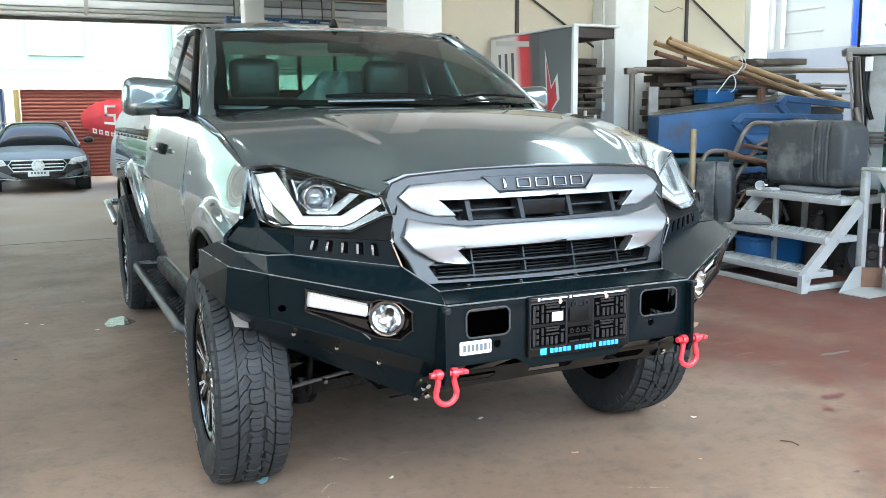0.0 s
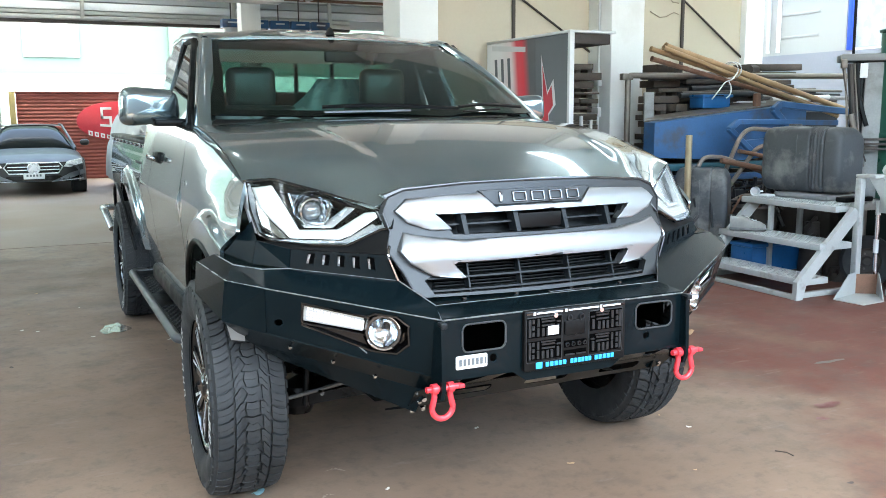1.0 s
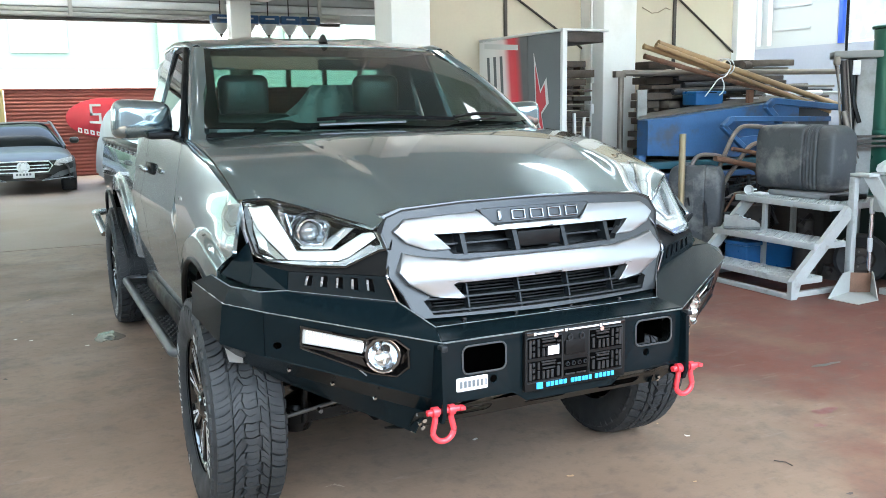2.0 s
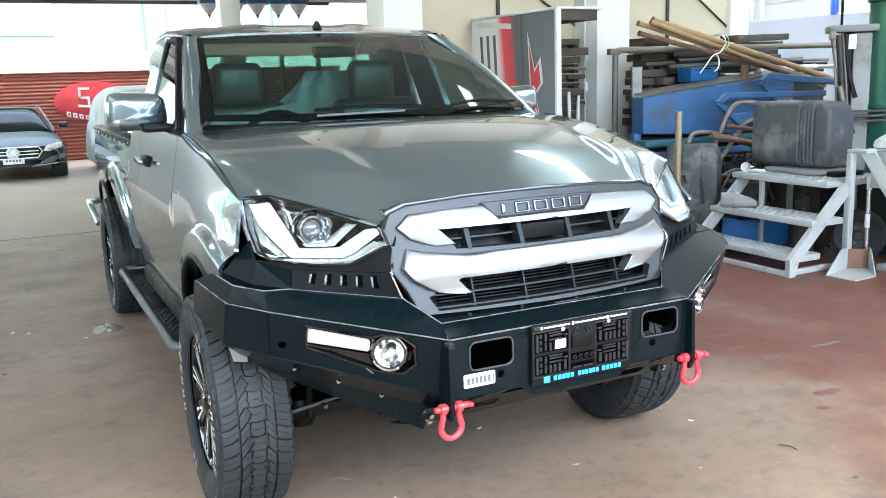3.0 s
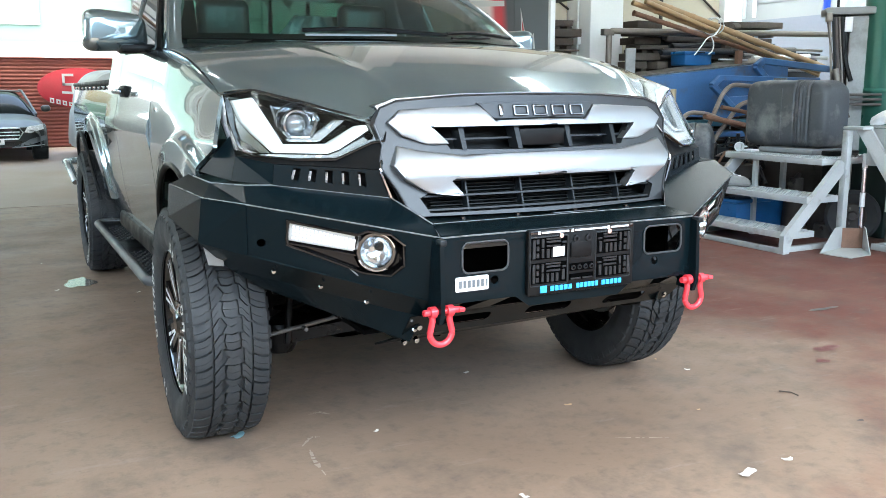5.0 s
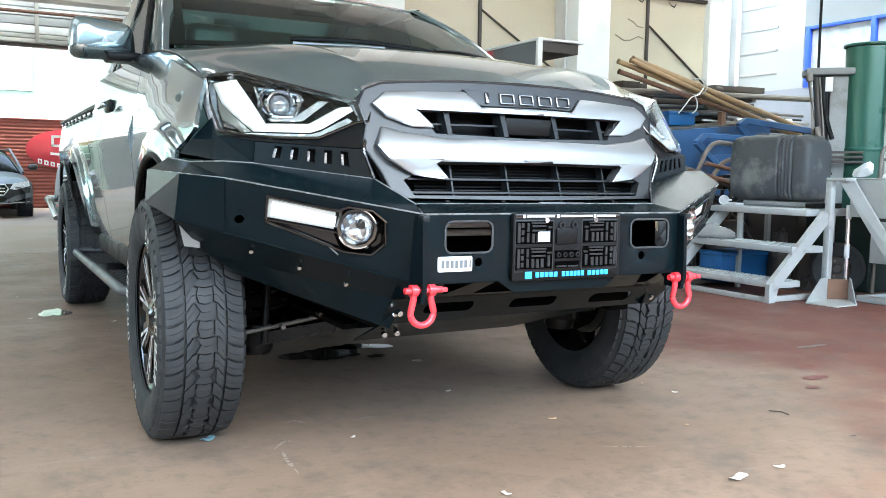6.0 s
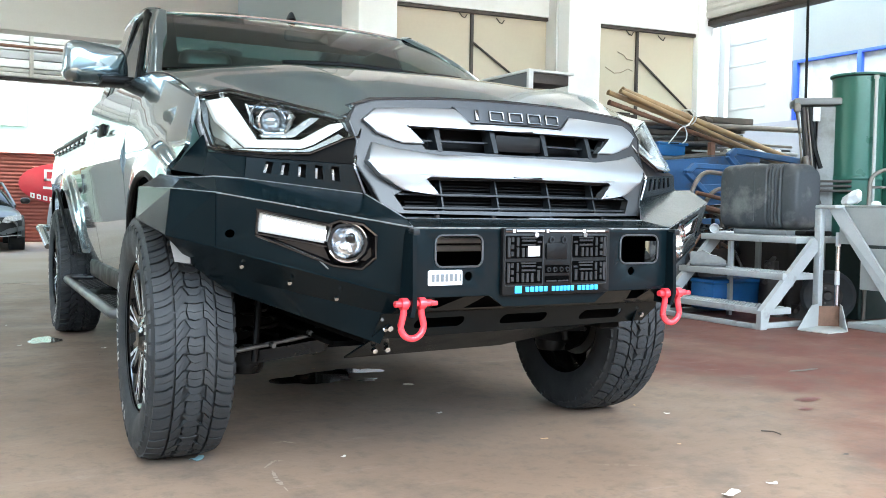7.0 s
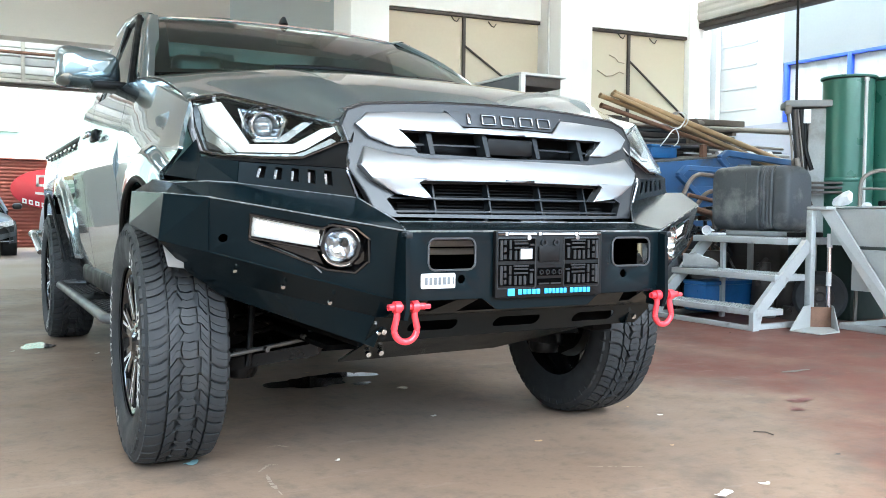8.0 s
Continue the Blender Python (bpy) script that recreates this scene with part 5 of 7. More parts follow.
# number plate holder: frame, small ribs, blank label, pale and blue bars
RIB = mat("plate_rib_grey", (0.017, 0.0185, 0.02), 0.4, spec=0.3)
holder = part("plate_holder", plate(rrect(-0.171, 0.571, 0.192, 0.755, 0.006), (), 0.014, lambda a, b, d: V((a, -0.018 + d, b)), (), 0.003), PLASTIC, truck, "empty black number plate holder")
part("top_strip", boxed((-0.165, -0.0205, 0.742), (0.186, -0.0175, 0.752), 0.001), GLOSS_BLACK, holder)
for a, b in ((-0.13, -0.04), (-0.02, 0.09), (0.105, 0.17)):
    part("pale_bar", boxed((a, -0.0215, 0.744), (b, -0.0195, 0.749)), SIGN_WHITE, holder)
    part("pale_bar", boxed((a - 0.012, -0.0215, 0.742), (a - 0.004, -0.0195, 0.751)), SIGN_WHITE, holder)
# raised bars round flat black sheets that paint the openings' shade, cell by cell
lattice = bmesh.new()
HOLE = mat("gap_shade_black", (0.0008, 0.0008, 0.0009), 0.9, 0, 0.1, spec=0.02)
gaps = bmesh.new()
for x0, x1, turn in ((-0.162, -0.044, 0), (0.058, 0.178, 1)):
    w_ = x1 - x0
    for z0, z1 in ((0.604, 0.662), (0.672, 0.732)):
        h_ = z1 - z0
        box(gaps, (x0, -0.0188, z0), (x1, -0.0182, z1))
        cells = [(0.03, 0.06, 0.10, 0.94), (0.13, 0.10, 0.20, 0.30), (0.13, 0.42, 0.20, 0.62), (0.13, 0.74, 0.20, 0.94), (0.28, 0.08, 0.34, 0.48), (0.28, 0.56, 0.34, 0.94), (0.42, 0.56, 0.80, 0.64), (0.42, 0.76, 0.80, 0.84), (0.42, 0.06, 0.49, 0.46), (0.55, 0.06, 0.62, 0.46), (0.68, 0.06, 0.75, 0.46), (0.86, 0.10, 0.93, 0.60), (0.86, 0.70, 0.97, 0.78), (0.40, 0.90, 0.82, 0.97)]
        for a, b, c, d in cells:
            if turn:
                a, c = 1 - c, 1 - a
            box(lattice, (x0 + a * w_, -0.0222, z0 + b * h_), (x0 + c * w_, -0.0186, z0 + d * h_))
box(gaps, (-0.034, -0.0188, 0.604), (0.048, -0.0182, 0.622))
for k in range(2):
    box(lattice, (-0.030 + 0.04 * k, -0.0222, 0.606), (0.004 + 0.04 * k, -0.0186, 0.610))
box(gaps, (-0.034, -0.0188, 0.630), (0.048, -0.0182, 0.652))
box(gaps, (-0.034, -0.0188, 0.672), (-0.031, -0.0182, 0.71))
part("holder_recess", gaps, HOLE, holder, kind="stuff")
part("rib_lattice", lattice, RIB, holder, kind="stuff")
for x in (-0.014, 0.028):
    part("boss", lathe(bmesh.new(), [(-0.023, 0.005), (-0.023, 0.010), (-0.016, 0.011)], 14, "Y", (x, 0, 0.722)), DARK_GREY, holder)
for cx, cz, w, h in ((-0.103, 0.666, 0.124, 0.138), (0.118, 0.666, 0.124, 0.138)):
    part("rib", tube(bmesh.new(), [V((a, -0.018, b)) for a, b in rrect(cx - w / 2, cz - h / 2, cx + w / 2, cz + h / 2, 0.004, 2)], 0.002, 5, True), RIB, holder)
for k in range(4):
    part("boss", lathe(bmesh.new(), [(-0.023, 0.0035), (-0.023, 0.0065), (-0.016, 0.0075)], 12, "Y", (-0.022 + 0.021 * k, 0, 0.640)), DARK_GREY, holder)
part("centre_block", boxed((-0.03, -0.0205, 0.668), (0.04, -0.016, 0.715), 0.003), PLASTIC, holder)
part("label", boxed((-0.093, -0.0235, 0.677), (-0.055, -0.0215, 0.705), 0.001), SIGN_WHITE, holder, "small blank white label")
for x in (-0.067, 0.098):
    part("screw", cyl(bmesh.new(), (x, -0.026, 0.736), (x, -0.017, 0.736), 0.007, n=12), CHROME, holder)
part("blue_mark", boxed((-0.132, -0.0215, 0.577), (-0.110, -0.018, 0.597), 0.001), SIGN_BLUE, holder)
for a, b in ((-0.098, -0.022), (-0.010, 0.068), (0.078, 0.152)):
    n = 5 if b - a < 0.077 else 6
    st = (b - a) / n
    for k in range(n):
        part("blue_bar", boxed((a + st * k, -0.0215, 0.580), (a + st * (k + 0.78), -0.018, 0.594), 0.001), SIGN_BLUE, holder)
tag = part("white_tag", plate(rrect(-0.389, 0.603, -0.287, 0.643, 0.005), (), 0.003, lambda a, b, d: V((a, -0.004 + d, b)), (), 0.001), SIGN_WHITE, bumper, "small white tag with dark bars")
for k in range(6):
    a = -0.379 + 0.0135 * k
    part("dark_bar", boxed((a, -0.0055, 0.613), (a + 0.0085, -0.0035, 0.633)), BOARD, tag)
part("dark_bar", boxed((-0.296, -0.0055, 0.613), (-0.292, -0.0035, 0.633)), BOARD, tag)
# what shows through the bumper's openings
part("bay_panel", boxed((-0.56, 0.345, 0.54), (0.56, 0.355, 0.775)), UNDER, truck)
for x in (-0.56, 0.55):
    part("bay_side", boxed((x, 0.25, 0.58), (x + 0.01, 0.344, 0.76)), UNDER, truck)
for z in (0.682, 0.705):
    part("crash_bar", boxed((-0.46, 0.17, z), (0.0, 0.20, z + 0.018), 0.006), mat("crash_bar_grey", (0.5, 0.52, 0.53), 0.4, 0.2), truck)
part("radiator", boxed((-0.42, 0.36, 0.50), (0.42, 0.40, 1.0)), UNDER, truck)


# ---- wheels ----
def make_wheel():
    w = part("wheel", lathe(bmesh.new(), [(0.11, 0.232), (0.115, 0.243), (0.104, 0.246), (0.09, 0.225), (0.06, 0.212), (-0.07, 0.205), (-0.10, 0.225), (-0.112, 0.245), (-0.118, 0.236)], 56, "X"), GLOSS_BLACK)
    R = RAD
    prof = [(-0.112, 0.236), (-0.128, 0.262), (-0.134, 0.295), (-0.134, 0.325), (-0.128, 0.352), (-0.118, 0.368), (-0.10, R - 0.015), (0.10, R - 0.015), (0.118, 0.368), (0.128, 0.352), (0.134, 0.325), (0.134, 0.295), (0.128, 0.262), (0.112, 0.236)]
    ty = part("tyre", lathe(bmesh.new(), prof, 96, "X"), RUBBER, w)
    bm = bmesh.new()

    def pt(wd, a, r):
        return V((wd, r * math.cos(a), r * math.sin(a)))

    def lug(left, right, r0, r1, drop=0.009):
        """One tread block between two edges, each a run of (across, angle); the top falls off to the shoulder."""
        run = list(left) + list(reversed(right))
        fall = [drop * max(0.0, (abs(x) - 0.066) / 0.052) ** 1.5 for x, t in run]
        lo_ = [bm.verts.new(pt(x, t, r0 - f)) for (x, t), f in zip(run, fall)]
        hi_ = [bm.verts.new(pt(x, t, r1 - f)) for (x, t), f in zip(run, fall)]
        bm.faces.new(hi_)
        for k in range(len(run)):
            bm.faces.new((lo_[k - 1], lo_[k], hi_[k], hi_[k - 1]))
    n = 50
    st = math.tau / n
    low_r = R - 0.019

    def edge(s, o, t, xs):
        """A lateral cut, swept like a hook across the rib."""
        return [(s * x, o + (t + sweep) * st) for x, sweep in xs]
    SH = ((0.066, 0.0), (0.082, 0.22), (0.100, 0.34), (0.118, 0.38))
    for k in range(n):
        a = k * st
        long_ = 0.06 * (k % 2)
        for s in (-1, 1):
            o = a + (0.45 * st if s > 0 else 0.0)
            # shoulder block with a short sipe in its outer half, then its step down the sidewall
            lug(edge(s, o, 0.0, SH), edge(s, o, 0.40 + long_, SH), low_r, R)
            lug(edge(s, o, 0.425 + long_, SH), edge(s, o, 0.82, SH), low_r, R - 0.0006)
            lug([(s * 0.117, o + 0.40 * st), (s * 0.117, o + (1.18 if k % 2 else 1.05) * st)], [(s * 0.133, o + 0.40 * st), (s * 0.133, o + (1.18 if k % 2 else 1.05) * st)], R - 0.045, R - 0.002, 0.022)
            # inner rib: leaning blocks with hooked ends
            z0 = 0.006 if k % 2 else -0.002
            IN = ((0.030 + z0, 0.0), (0.040, 0.10), (0.050, 0.38), (0.058, 0.55))
            lug(edge(s, a, 0.0, IN), edge(s, a, 0.42, IN), low_r, R - 0.0004)
            lug(edge(s, a, 0.45, IN), edge(s, a, 0.86, IN), low_r, R - 0.0010)
        z1 = 0.007 if k % 2 else -0.003
        lug([(-0.021 - z1, a), (0.0, a + 0.10 * st), (0.021 + z1, a)], [(-0.021 + z1, a + 0.45 * st), (0.0, a + 0.55 * st), (0.021 - z1, a + 0.45 * st)], low_r, R)
        lug([(-0.021 + z1, a + 0.48 * st), (0.0, a + 0.58 * st), (0.021 - z1, a + 0.48 * st)], [(-0.021 - z1, a + 0.92 * st), (0.0, a + 1.02 * st), (0.021 + z1, a + 0.92 * st)], low_r, R - 0.0006)
    part("tread", bm, RUBBER, w, kind="stuff")
    # pale raised marks round the outer sidewall, as plain bars
    for base, cnt, wd in ((-0.66, 6, 0.11), (2.48, 6, 0.11), (-1.42, 2, 0.085), (1.75, 2, 0.085)):
        for k in range(cnt):
            a = base + (wd + 0.05) * k
            bm = bmesh.new()
            lo_r, hi_r = (0.286, 0.330) if cnt > 3 else (0.292, 0.322)
            span = wd * 0.80
            # an open block: two uprights and two thin bars
            for a0, a1, r0, r1 in ((0.0, 0.26, lo_r, hi_r), (0.74, 1.0, lo_r, hi_r), (0.26, 0.74, hi_r - 0.007, hi_r), (0.26, 0.74, lo_r, lo_r + 0.007)):
                if k % 2 and r1 == lo_r + 0.007:
                    r0, r1 = (lo_r + hi_r) / 2 - 0.004, (lo_r + hi_r) / 2 + 0.004
                t0, t1 = a + span * a0, a + span * a1
                bm.faces.new([bm.verts.new(pt(-0.1356, t, q)) for t, q in ((t0, r0), (t1, r0), (t1, r1), (t0, r1))])
            part("sidewall_mark", bm, WHITE_RUBBER, w)
    # eight twin spokes, black with bright machined edges
    for k in range(8):
        bm, bright = bmesh.new(), bmesh.new()
        for o in (-1, 1):
            m = Matrix.Rotation(k * math.tau / 8 + o * 0.14, 4, "X")
            sp = [(-0.094, 0.055, -0.016), (-0.094, 0.055, 0.016), (-0.104, 0.215, 0.018), (-0.104, 0.215, -0.018), (-0.05, 0.055, -0.018), (-0.05, 0.055, 0.018), (-0.075, 0.215, 0.022), (-0.075, 0.215, -0.022)]
            v = [bm.verts.new(m @ V((x, t, y))) for x, y, t in sp]
            for f in ((0, 1, 2, 3), (4, 5, 1, 0), (5, 6, 2, 1), (6, 7, 3, 2), (7, 4, 0, 3)):
                bm.faces.new([v[i] for i in f])
            for e, w0, w1 in ((0.012 * o, 0.0035, 0.0062),):
                bright.faces.new([bright.verts.new(m @ V(p)) for p in ((-0.0955, e - w0, 0.075), (-0.0955, e + w0, 0.075), (-0.1055, e + w1, 0.213), (-0.1055, e - w1, 0.213))])
        sk = part("spoke", bm, GLOSS_BLACK, w)
        part("spoke_face", bright, MACHINED, sk, "bright machined spoke face")
    part("hub", lathe(bmesh.new(), [(-0.112, 0.0), (-0.112, 0.03), (-0.10, 0.045), (-0.09, 0.075), (-0.05, 0.085)], 32, "X"), GLOSS_BLACK, w)
    for k in range(6):
        a = k * math.tau / 6
        part("wheel_nut", cyl(bmesh.new(), (-0.104, 0.058 * math.cos(a), 0.058 * math.sin(a)), (-0.088, 0.058 * math.cos(a), 0.058 * math.sin(a)), 0.010, n=6), CHROME, w)
    part("brake_disc", lathe(bmesh.new(), [(0.03, 0.05), (0.03, 0.165), (0.045, 0.165), (0.045, 0.05)], 40, "X"), RAW, w)
    part("wheel_back", lathe(bmesh.new(), [(0.06, 0.0), (0.06, 0.14), (0.10, 0.15), (0.10, 0.0)], 24, "X"), UNDER, w)
    return w


wheel = make_wheel()
STEER = -1.2
spots = [(-0.858, AX_F, 0, STEER), (0.79, AX_F, 180, STEER), (-0.838, AX_R, 0, 0), (0.80, AX_R, 180, 0)]
wheels = [wheel] + [copy_thing(wheel, Matrix.Identity(4)) for _ in range(3)]
for ob, (x, y, turn, st) in zip(wheels, spots):
    ob.parent = truck
    ob.matrix_parent_inverse = truck.matrix_world.inverted()
    ob.matrix_basis = pose(x, y, HUB, 0, 0, turn + st) @ pose(0, 0, 0, 17 * y, 0, 0) @ Matrix.Diagonal((0.93, 1, 1, 1))

# ---- running boards, frame, suspension ----
for s in (-1, 1):
    q = lambda x, y, z: V((x * -s, y, z))
    rb = part("running_board", flip(boxed((-0.915, 1.66, 0.352), (-0.775, 3.52, 0.372), 0.008), s), PLASTIC, truck, "black running board with a steel edge tube")
    bm = bmesh.new()
    tube(bm, bend([(-0.70, 1.70, 0.37), (-0.925, 1.655, 0.365), (-0.925, 3.53, 0.365), (-0.70, 3.50, 0.37)], 0.06), 0.022, 12)
    part("edge_tube", flip(bm, s), mat("worn_black_tube", (0.10, 0.105, 0.11), 0.35, 0.5), rb)
    for y0 in (1.85, 2.75):
        bm = bmesh.new()
        for i in range(16):
            for j in range(4):
                cyl(bm, (-0.893 + 0.03 * j + 0.015 * (i % 2), y0 + 0.034 * i, 0.370), (-0.893 + 0.03 * j + 0.015 * (i % 2), y0 + 0.034 * i, 0.378), 0.011, 0.006, 6)
        part("grip_studs", flip(bm, s), DARK_GREY, rb)
    for y in (1.95, 2.6, 3.3):
        part("bracket", flip(boxed((-0.80, y, 0.36), (-0.55, y + 0.05, 0.42), 0.006), s), UNDER, rb)
    part("frame_rail", flip(boxed((-0.46, 0.25, 0.42), (-0.38, 5.1, 0.56), 0.01), s), UNDER, truck)
    part("lower_arm", flip(sheet([(-0.40, 0.70, 0.33), (-0.40, 1.12, 0.33), (-0.70, 0.95, 0.27), (-0.70, 0.83, 0.27)], 0.04), s), OILY, truck)
    part("ball_joint", flip(cyl(bmesh.new(), (-0.68, 0.89, 0.24), (-0.68, 0.89, 0.33), 0.03, n=14), s), RAW, truck)
    part("tie_rod", flip(cyl(bmesh.new(), (-0.25, 0.72, 0.41), (-0.70, 0.74, 0.34), 0.008, n=10), s), RAW, truck)
    part("arm_boss", flip(lathe(bmesh.new(), [(-0.05, 0.0), (-0.05, 0.05), (-0.03, 0.06), (0.03, 0.06), (0.05, 0.05), (0.05, 0.0)], 20, "Z", (-0.62, 0.86, 0.30)), s), OILY, truck)
    part("drive_boot", flip(lathe(bmesh.new(), [(0.0, 0.062), (0.012, 0.068), (0.02, 0.056), (0.032, 0.062), (0.04, 0.048), (0.052, 0.054), (0.06, 0.04), (0.09, 0.03)], 24, "X", (-0.42, 0.80, 0.37)), s), mat("boot_rubber", (0.02, 0.02, 0.021), 0.5, 0, 0.2, 20), truck)
    for bx, by, bz in ((-0.66, 0.76, 0.345), (-0.58, 0.70, 0.36), (-0.47, 0.66, 0.40), (-0.40, 0.62, 0.41)):
        part("chassis_bolt", flip(cyl(bmesh.new(), (bx, by - 0.02, bz), (bx, by + 0.01, bz), 0.008, n=6), s), RAW, truck)
    part("sway_link", flip(cyl(bmesh.new(), (-0.62, 0.76, 0.30), (-0.60, 0.78, 0.50), 0.012, n=10), s), OILY, truck)
    bm = bmesh.new()
    tube(bm, [V((-0.56 + 0.06 * math.cos(k * 0.5), 0.90 + 0.06 * math.sin(k * 0.5), 0.36 + 0.0045 * k)) for k in range(70)], 0.008, 6)
    part("coil_spring", flip(bm, s), OILY, truck)
    part("leaf_spring", flip(boxed((-0.56, 3.5, 0.40), (-0.50, 4.8, 0.44), 0.01), s), UNDER, truck)
    bm = bmesh.new()
    tube(bm, bend([(-0.70, 5.2, 0.62), (-0.965, 5.12, 0.62), (-0.965, 4.86, 0.62), (-0.93, 4.72, 0.50)], 0.07), 0.026, 12)
    part("rear_bar", flip(bm, s), mat("polished_tube", (0.5, 0.51, 0.52), 0.2, 0.9), truck)
for s in (-1, 1):
    # hidden panel added to block light from behind under the truck
    part("splash_panel", flip(boxed((-0.80, 1.47, 0.21), (0.0, 1.49, 0.62)), s), UNDER, truck)
    part("inner_panel", flip(boxed((-0.50, 0.42, 0.47), (-0.485, 1.40, 1.0)), s), UNDER, truck)
part("undertray", boxed((-0.47, 0.45, 0.385), (0.47, 1.55, 0.40)), UNDER, truck)
part("front_crossmember", boxed((-0.40, 0.75, 0.34), (0.40, 1.15, 0.42), 0.02), UNDER, truck)
part("engine_sump", boxed((-0.25, 0.62, 0.36), (0.25, 1.5, 0.60), 0.04), UNDER, truck)
part("engine_bay", boxed((-0.55, 0.45, 0.62), (0.55, 1.35, 1.02), 0.03), UNDER, truck)
part("gearbox", boxed((-0.16, 1.5, 0.34), (0.16, 3.0, 0.58), 0.05), UNDER, truck)
part("rear_axle", cyl(bmesh.new(), (-0.75, AX_R, HUB), (0.75, AX_R, HUB), 0.05, n=16), UNDER, truck)
part("differential", lathe(bmesh.new(), [(-0.13, 0.04), (-0.09, 0.12), (0.0, 0.15), (0.09, 0.12), (0.13, 0.04)], 20, "X", (0, AX_R, HUB)), UNDER, truck)
part("floor_pan", boxed((-0.78, 1.45, 0.56), (0.78, 5.1, 0.60)), UNDER, truck)
bm = bmesh.new()
tube(bm, bend([(0.2, 1.6, 0.38), (0.3, 2.6, 0.36), (0.3, 3.7, 0.38), (0.45, 4.9, 0.45)], 0.2), 0.03, 10)
part("exhaust", bm, RAW, truck)

# ---- things beside the pickup ----
def tread_plate(name, x0, x1, y0, y1, z, parent):
    t = part(name, boxed((x0, y0, z - 0.045), (x1, y1, z), 0.004), GALV, parent)
    bm = bmesh.new()
    n = int((y1 - y0) / 0.035)
    for i in range(n):
        for j in range(int((x1 - x0) / 0.05)):
            box(bm, (x0 + 0.015 + 0.05 * j, y0 + 0.012 + 0.035 * i, z), (x0 + 0.04 + 0.05 * j, y0 + 0.024 + 0.035 * i, z + 0.004), 0.0)
    part("grip_pattern", bm, GALV, t, kind="stuff")
    return t


stair = thing("steel_steps", (3.9, 2.8, 0), "worn white steel steps with three perforated treads", "steps")
Y0, Y1 = 2.29, 3.30
for k, (x0, x1, z) in enumerate(((3.44, 3.70, 0.145), (3.60, 3.92, 0.385), (3.83, 4.52, 0.64))):
    tread_plate("step_tread", x0, x1, Y0 - 0.035 if k < 2 else Y0 + 0.05, Y1 - 0.02, z, stair)
for y in (Y0, Y1 - 0.04):
    part("stringer", sheet([(3.39, y, 0.0), (3.45, y, 0.0), (3.48, y, 0.10), (3.99, y, 0.58), (3.92, y, 0.635), (3.39, y, 0.13)], 0.04), GALV, stair)
    part("base_rail", boxed((3.39, y, 0.0), (3.92 if y == Y0 else 4.5, y + 0.04, 0.04), 0.004), GALV, stair)
    part("post", boxed((4.47, Y1 - 0.05, 0.0), (4.51, Y1 - 0.01, 0.59), 0.004) if y > Y0 else boxed((4.47, 2.62, 0.0), (4.51, 2.66, 0.59), 0.004), GALV, stair)
part("base_rail", boxed((3.395, Y0 + 0.042, 0.0), (3.435, Y1 - 0.042, 0.035), 0.004), GALV, stair)
part("middle_post", boxed((3.87, 2.99, 0.0), (3.905, 3.025, 0.59), 0.004), GALV, stair)
part("corner_post", boxed((3.95, 2.235, 0.0), (4.0, 2.285, 0.85), 0.005), GALV, stair)
part("top_bar", boxed((3.95, 2.12, 0.852), (4.06, 2.285, 0.875), 0.005), GALV, stair)

stand = thing("steel_work_stand", (4.1, 1.7, 0), "white sheet-metal work stand with a slanting brace", "work stand")
part("side_panel", boxed((4.07, 0.6, 0.60), (4.10, 2.17, 0.862), 0.004), GALV, stand)
part("side_panel", boxed((4.08, 0.6, 0.285), (4.11, 2.0, 0.575), 0.004), GALV, stand)
part("brace", sheet([(4.01, 2.23, 0.862), (4.03, 2.12, 0.862), (4.04, 1.54, 0.07), (4.04, 1.60, 0.0)], 0.025), GALV, stand)
part("base_rail", boxed((4.10, 0.6, 0.0), (4.14, 2.10, 0.045), 0.004), GALV, stand)
part("base_rail", boxed((4.14, 2.05, 0.0), (4.9, 2.09, 0.045), 0.004), GALV, stand)
part("inner_leg", boxed((4.10, 2.13, 0.62), (4.14, 2.17, 0.86), 0.004), GALV, stand)
part("back_panel", boxed((4.86, 0.6, 0.02), (4.88, 2.1, 0.80), 0.004), IRON, stand)
part("gas_strut", cyl(bmesh.new(), (4.10, 2.195, 0.08), (4.095, 2.195, 0.66), 0.016, n=12), CHROME, stand)
for z in (0.30, 0.58):
    part("strut_label", cyl(bmesh.new(), (4.097, 2.195, z), (4.097, 2.195, z + 0.10), 0.0185, n=12), SIGN_WHITE, stand)
part("table_top", boxed((4.06, 0.6, 0.866), (4.9, 2.2, 0.878), 0.003), GALV, stand)
part("corner_foot", sheet([(3.65, 2.16, 0.0), (3.68, 1.93, 0.0), (3.91, 1.95, 0.0), (4.07, 2.15, 0.0), (3.96, 2.23, 0.0)], 0.006), GALV, stand, "rust-stained corner foot")
part("foot_side", sheet([(3.65, 2.16, 0.006), (3.95, 2.232, 0.006), (3.95, 2.232, 0.165), (3.85, 2.21, 0.16)], 0.006), GALV, stand)
part("foot_side", sheet([(3.90, 1.95, 0.006), (4.07, 2.145, 0.006), (4.07, 2.145, 0.165), (4.03, 2.10, 0.16)], 0.006), GALV, stand)
part("foot_back", sheet([(3.955, 2.233, 0.006), (4.075, 2.15, 0.006), (4.075, 2.15, 0.15), (3.955, 2.233, 0.15)], 0.005), RUST, stand)
bag = bmesh.new()
bmesh.ops.create_icosphere(bag, subdivisions=2, radius=1.0)
r = random.Random(17)
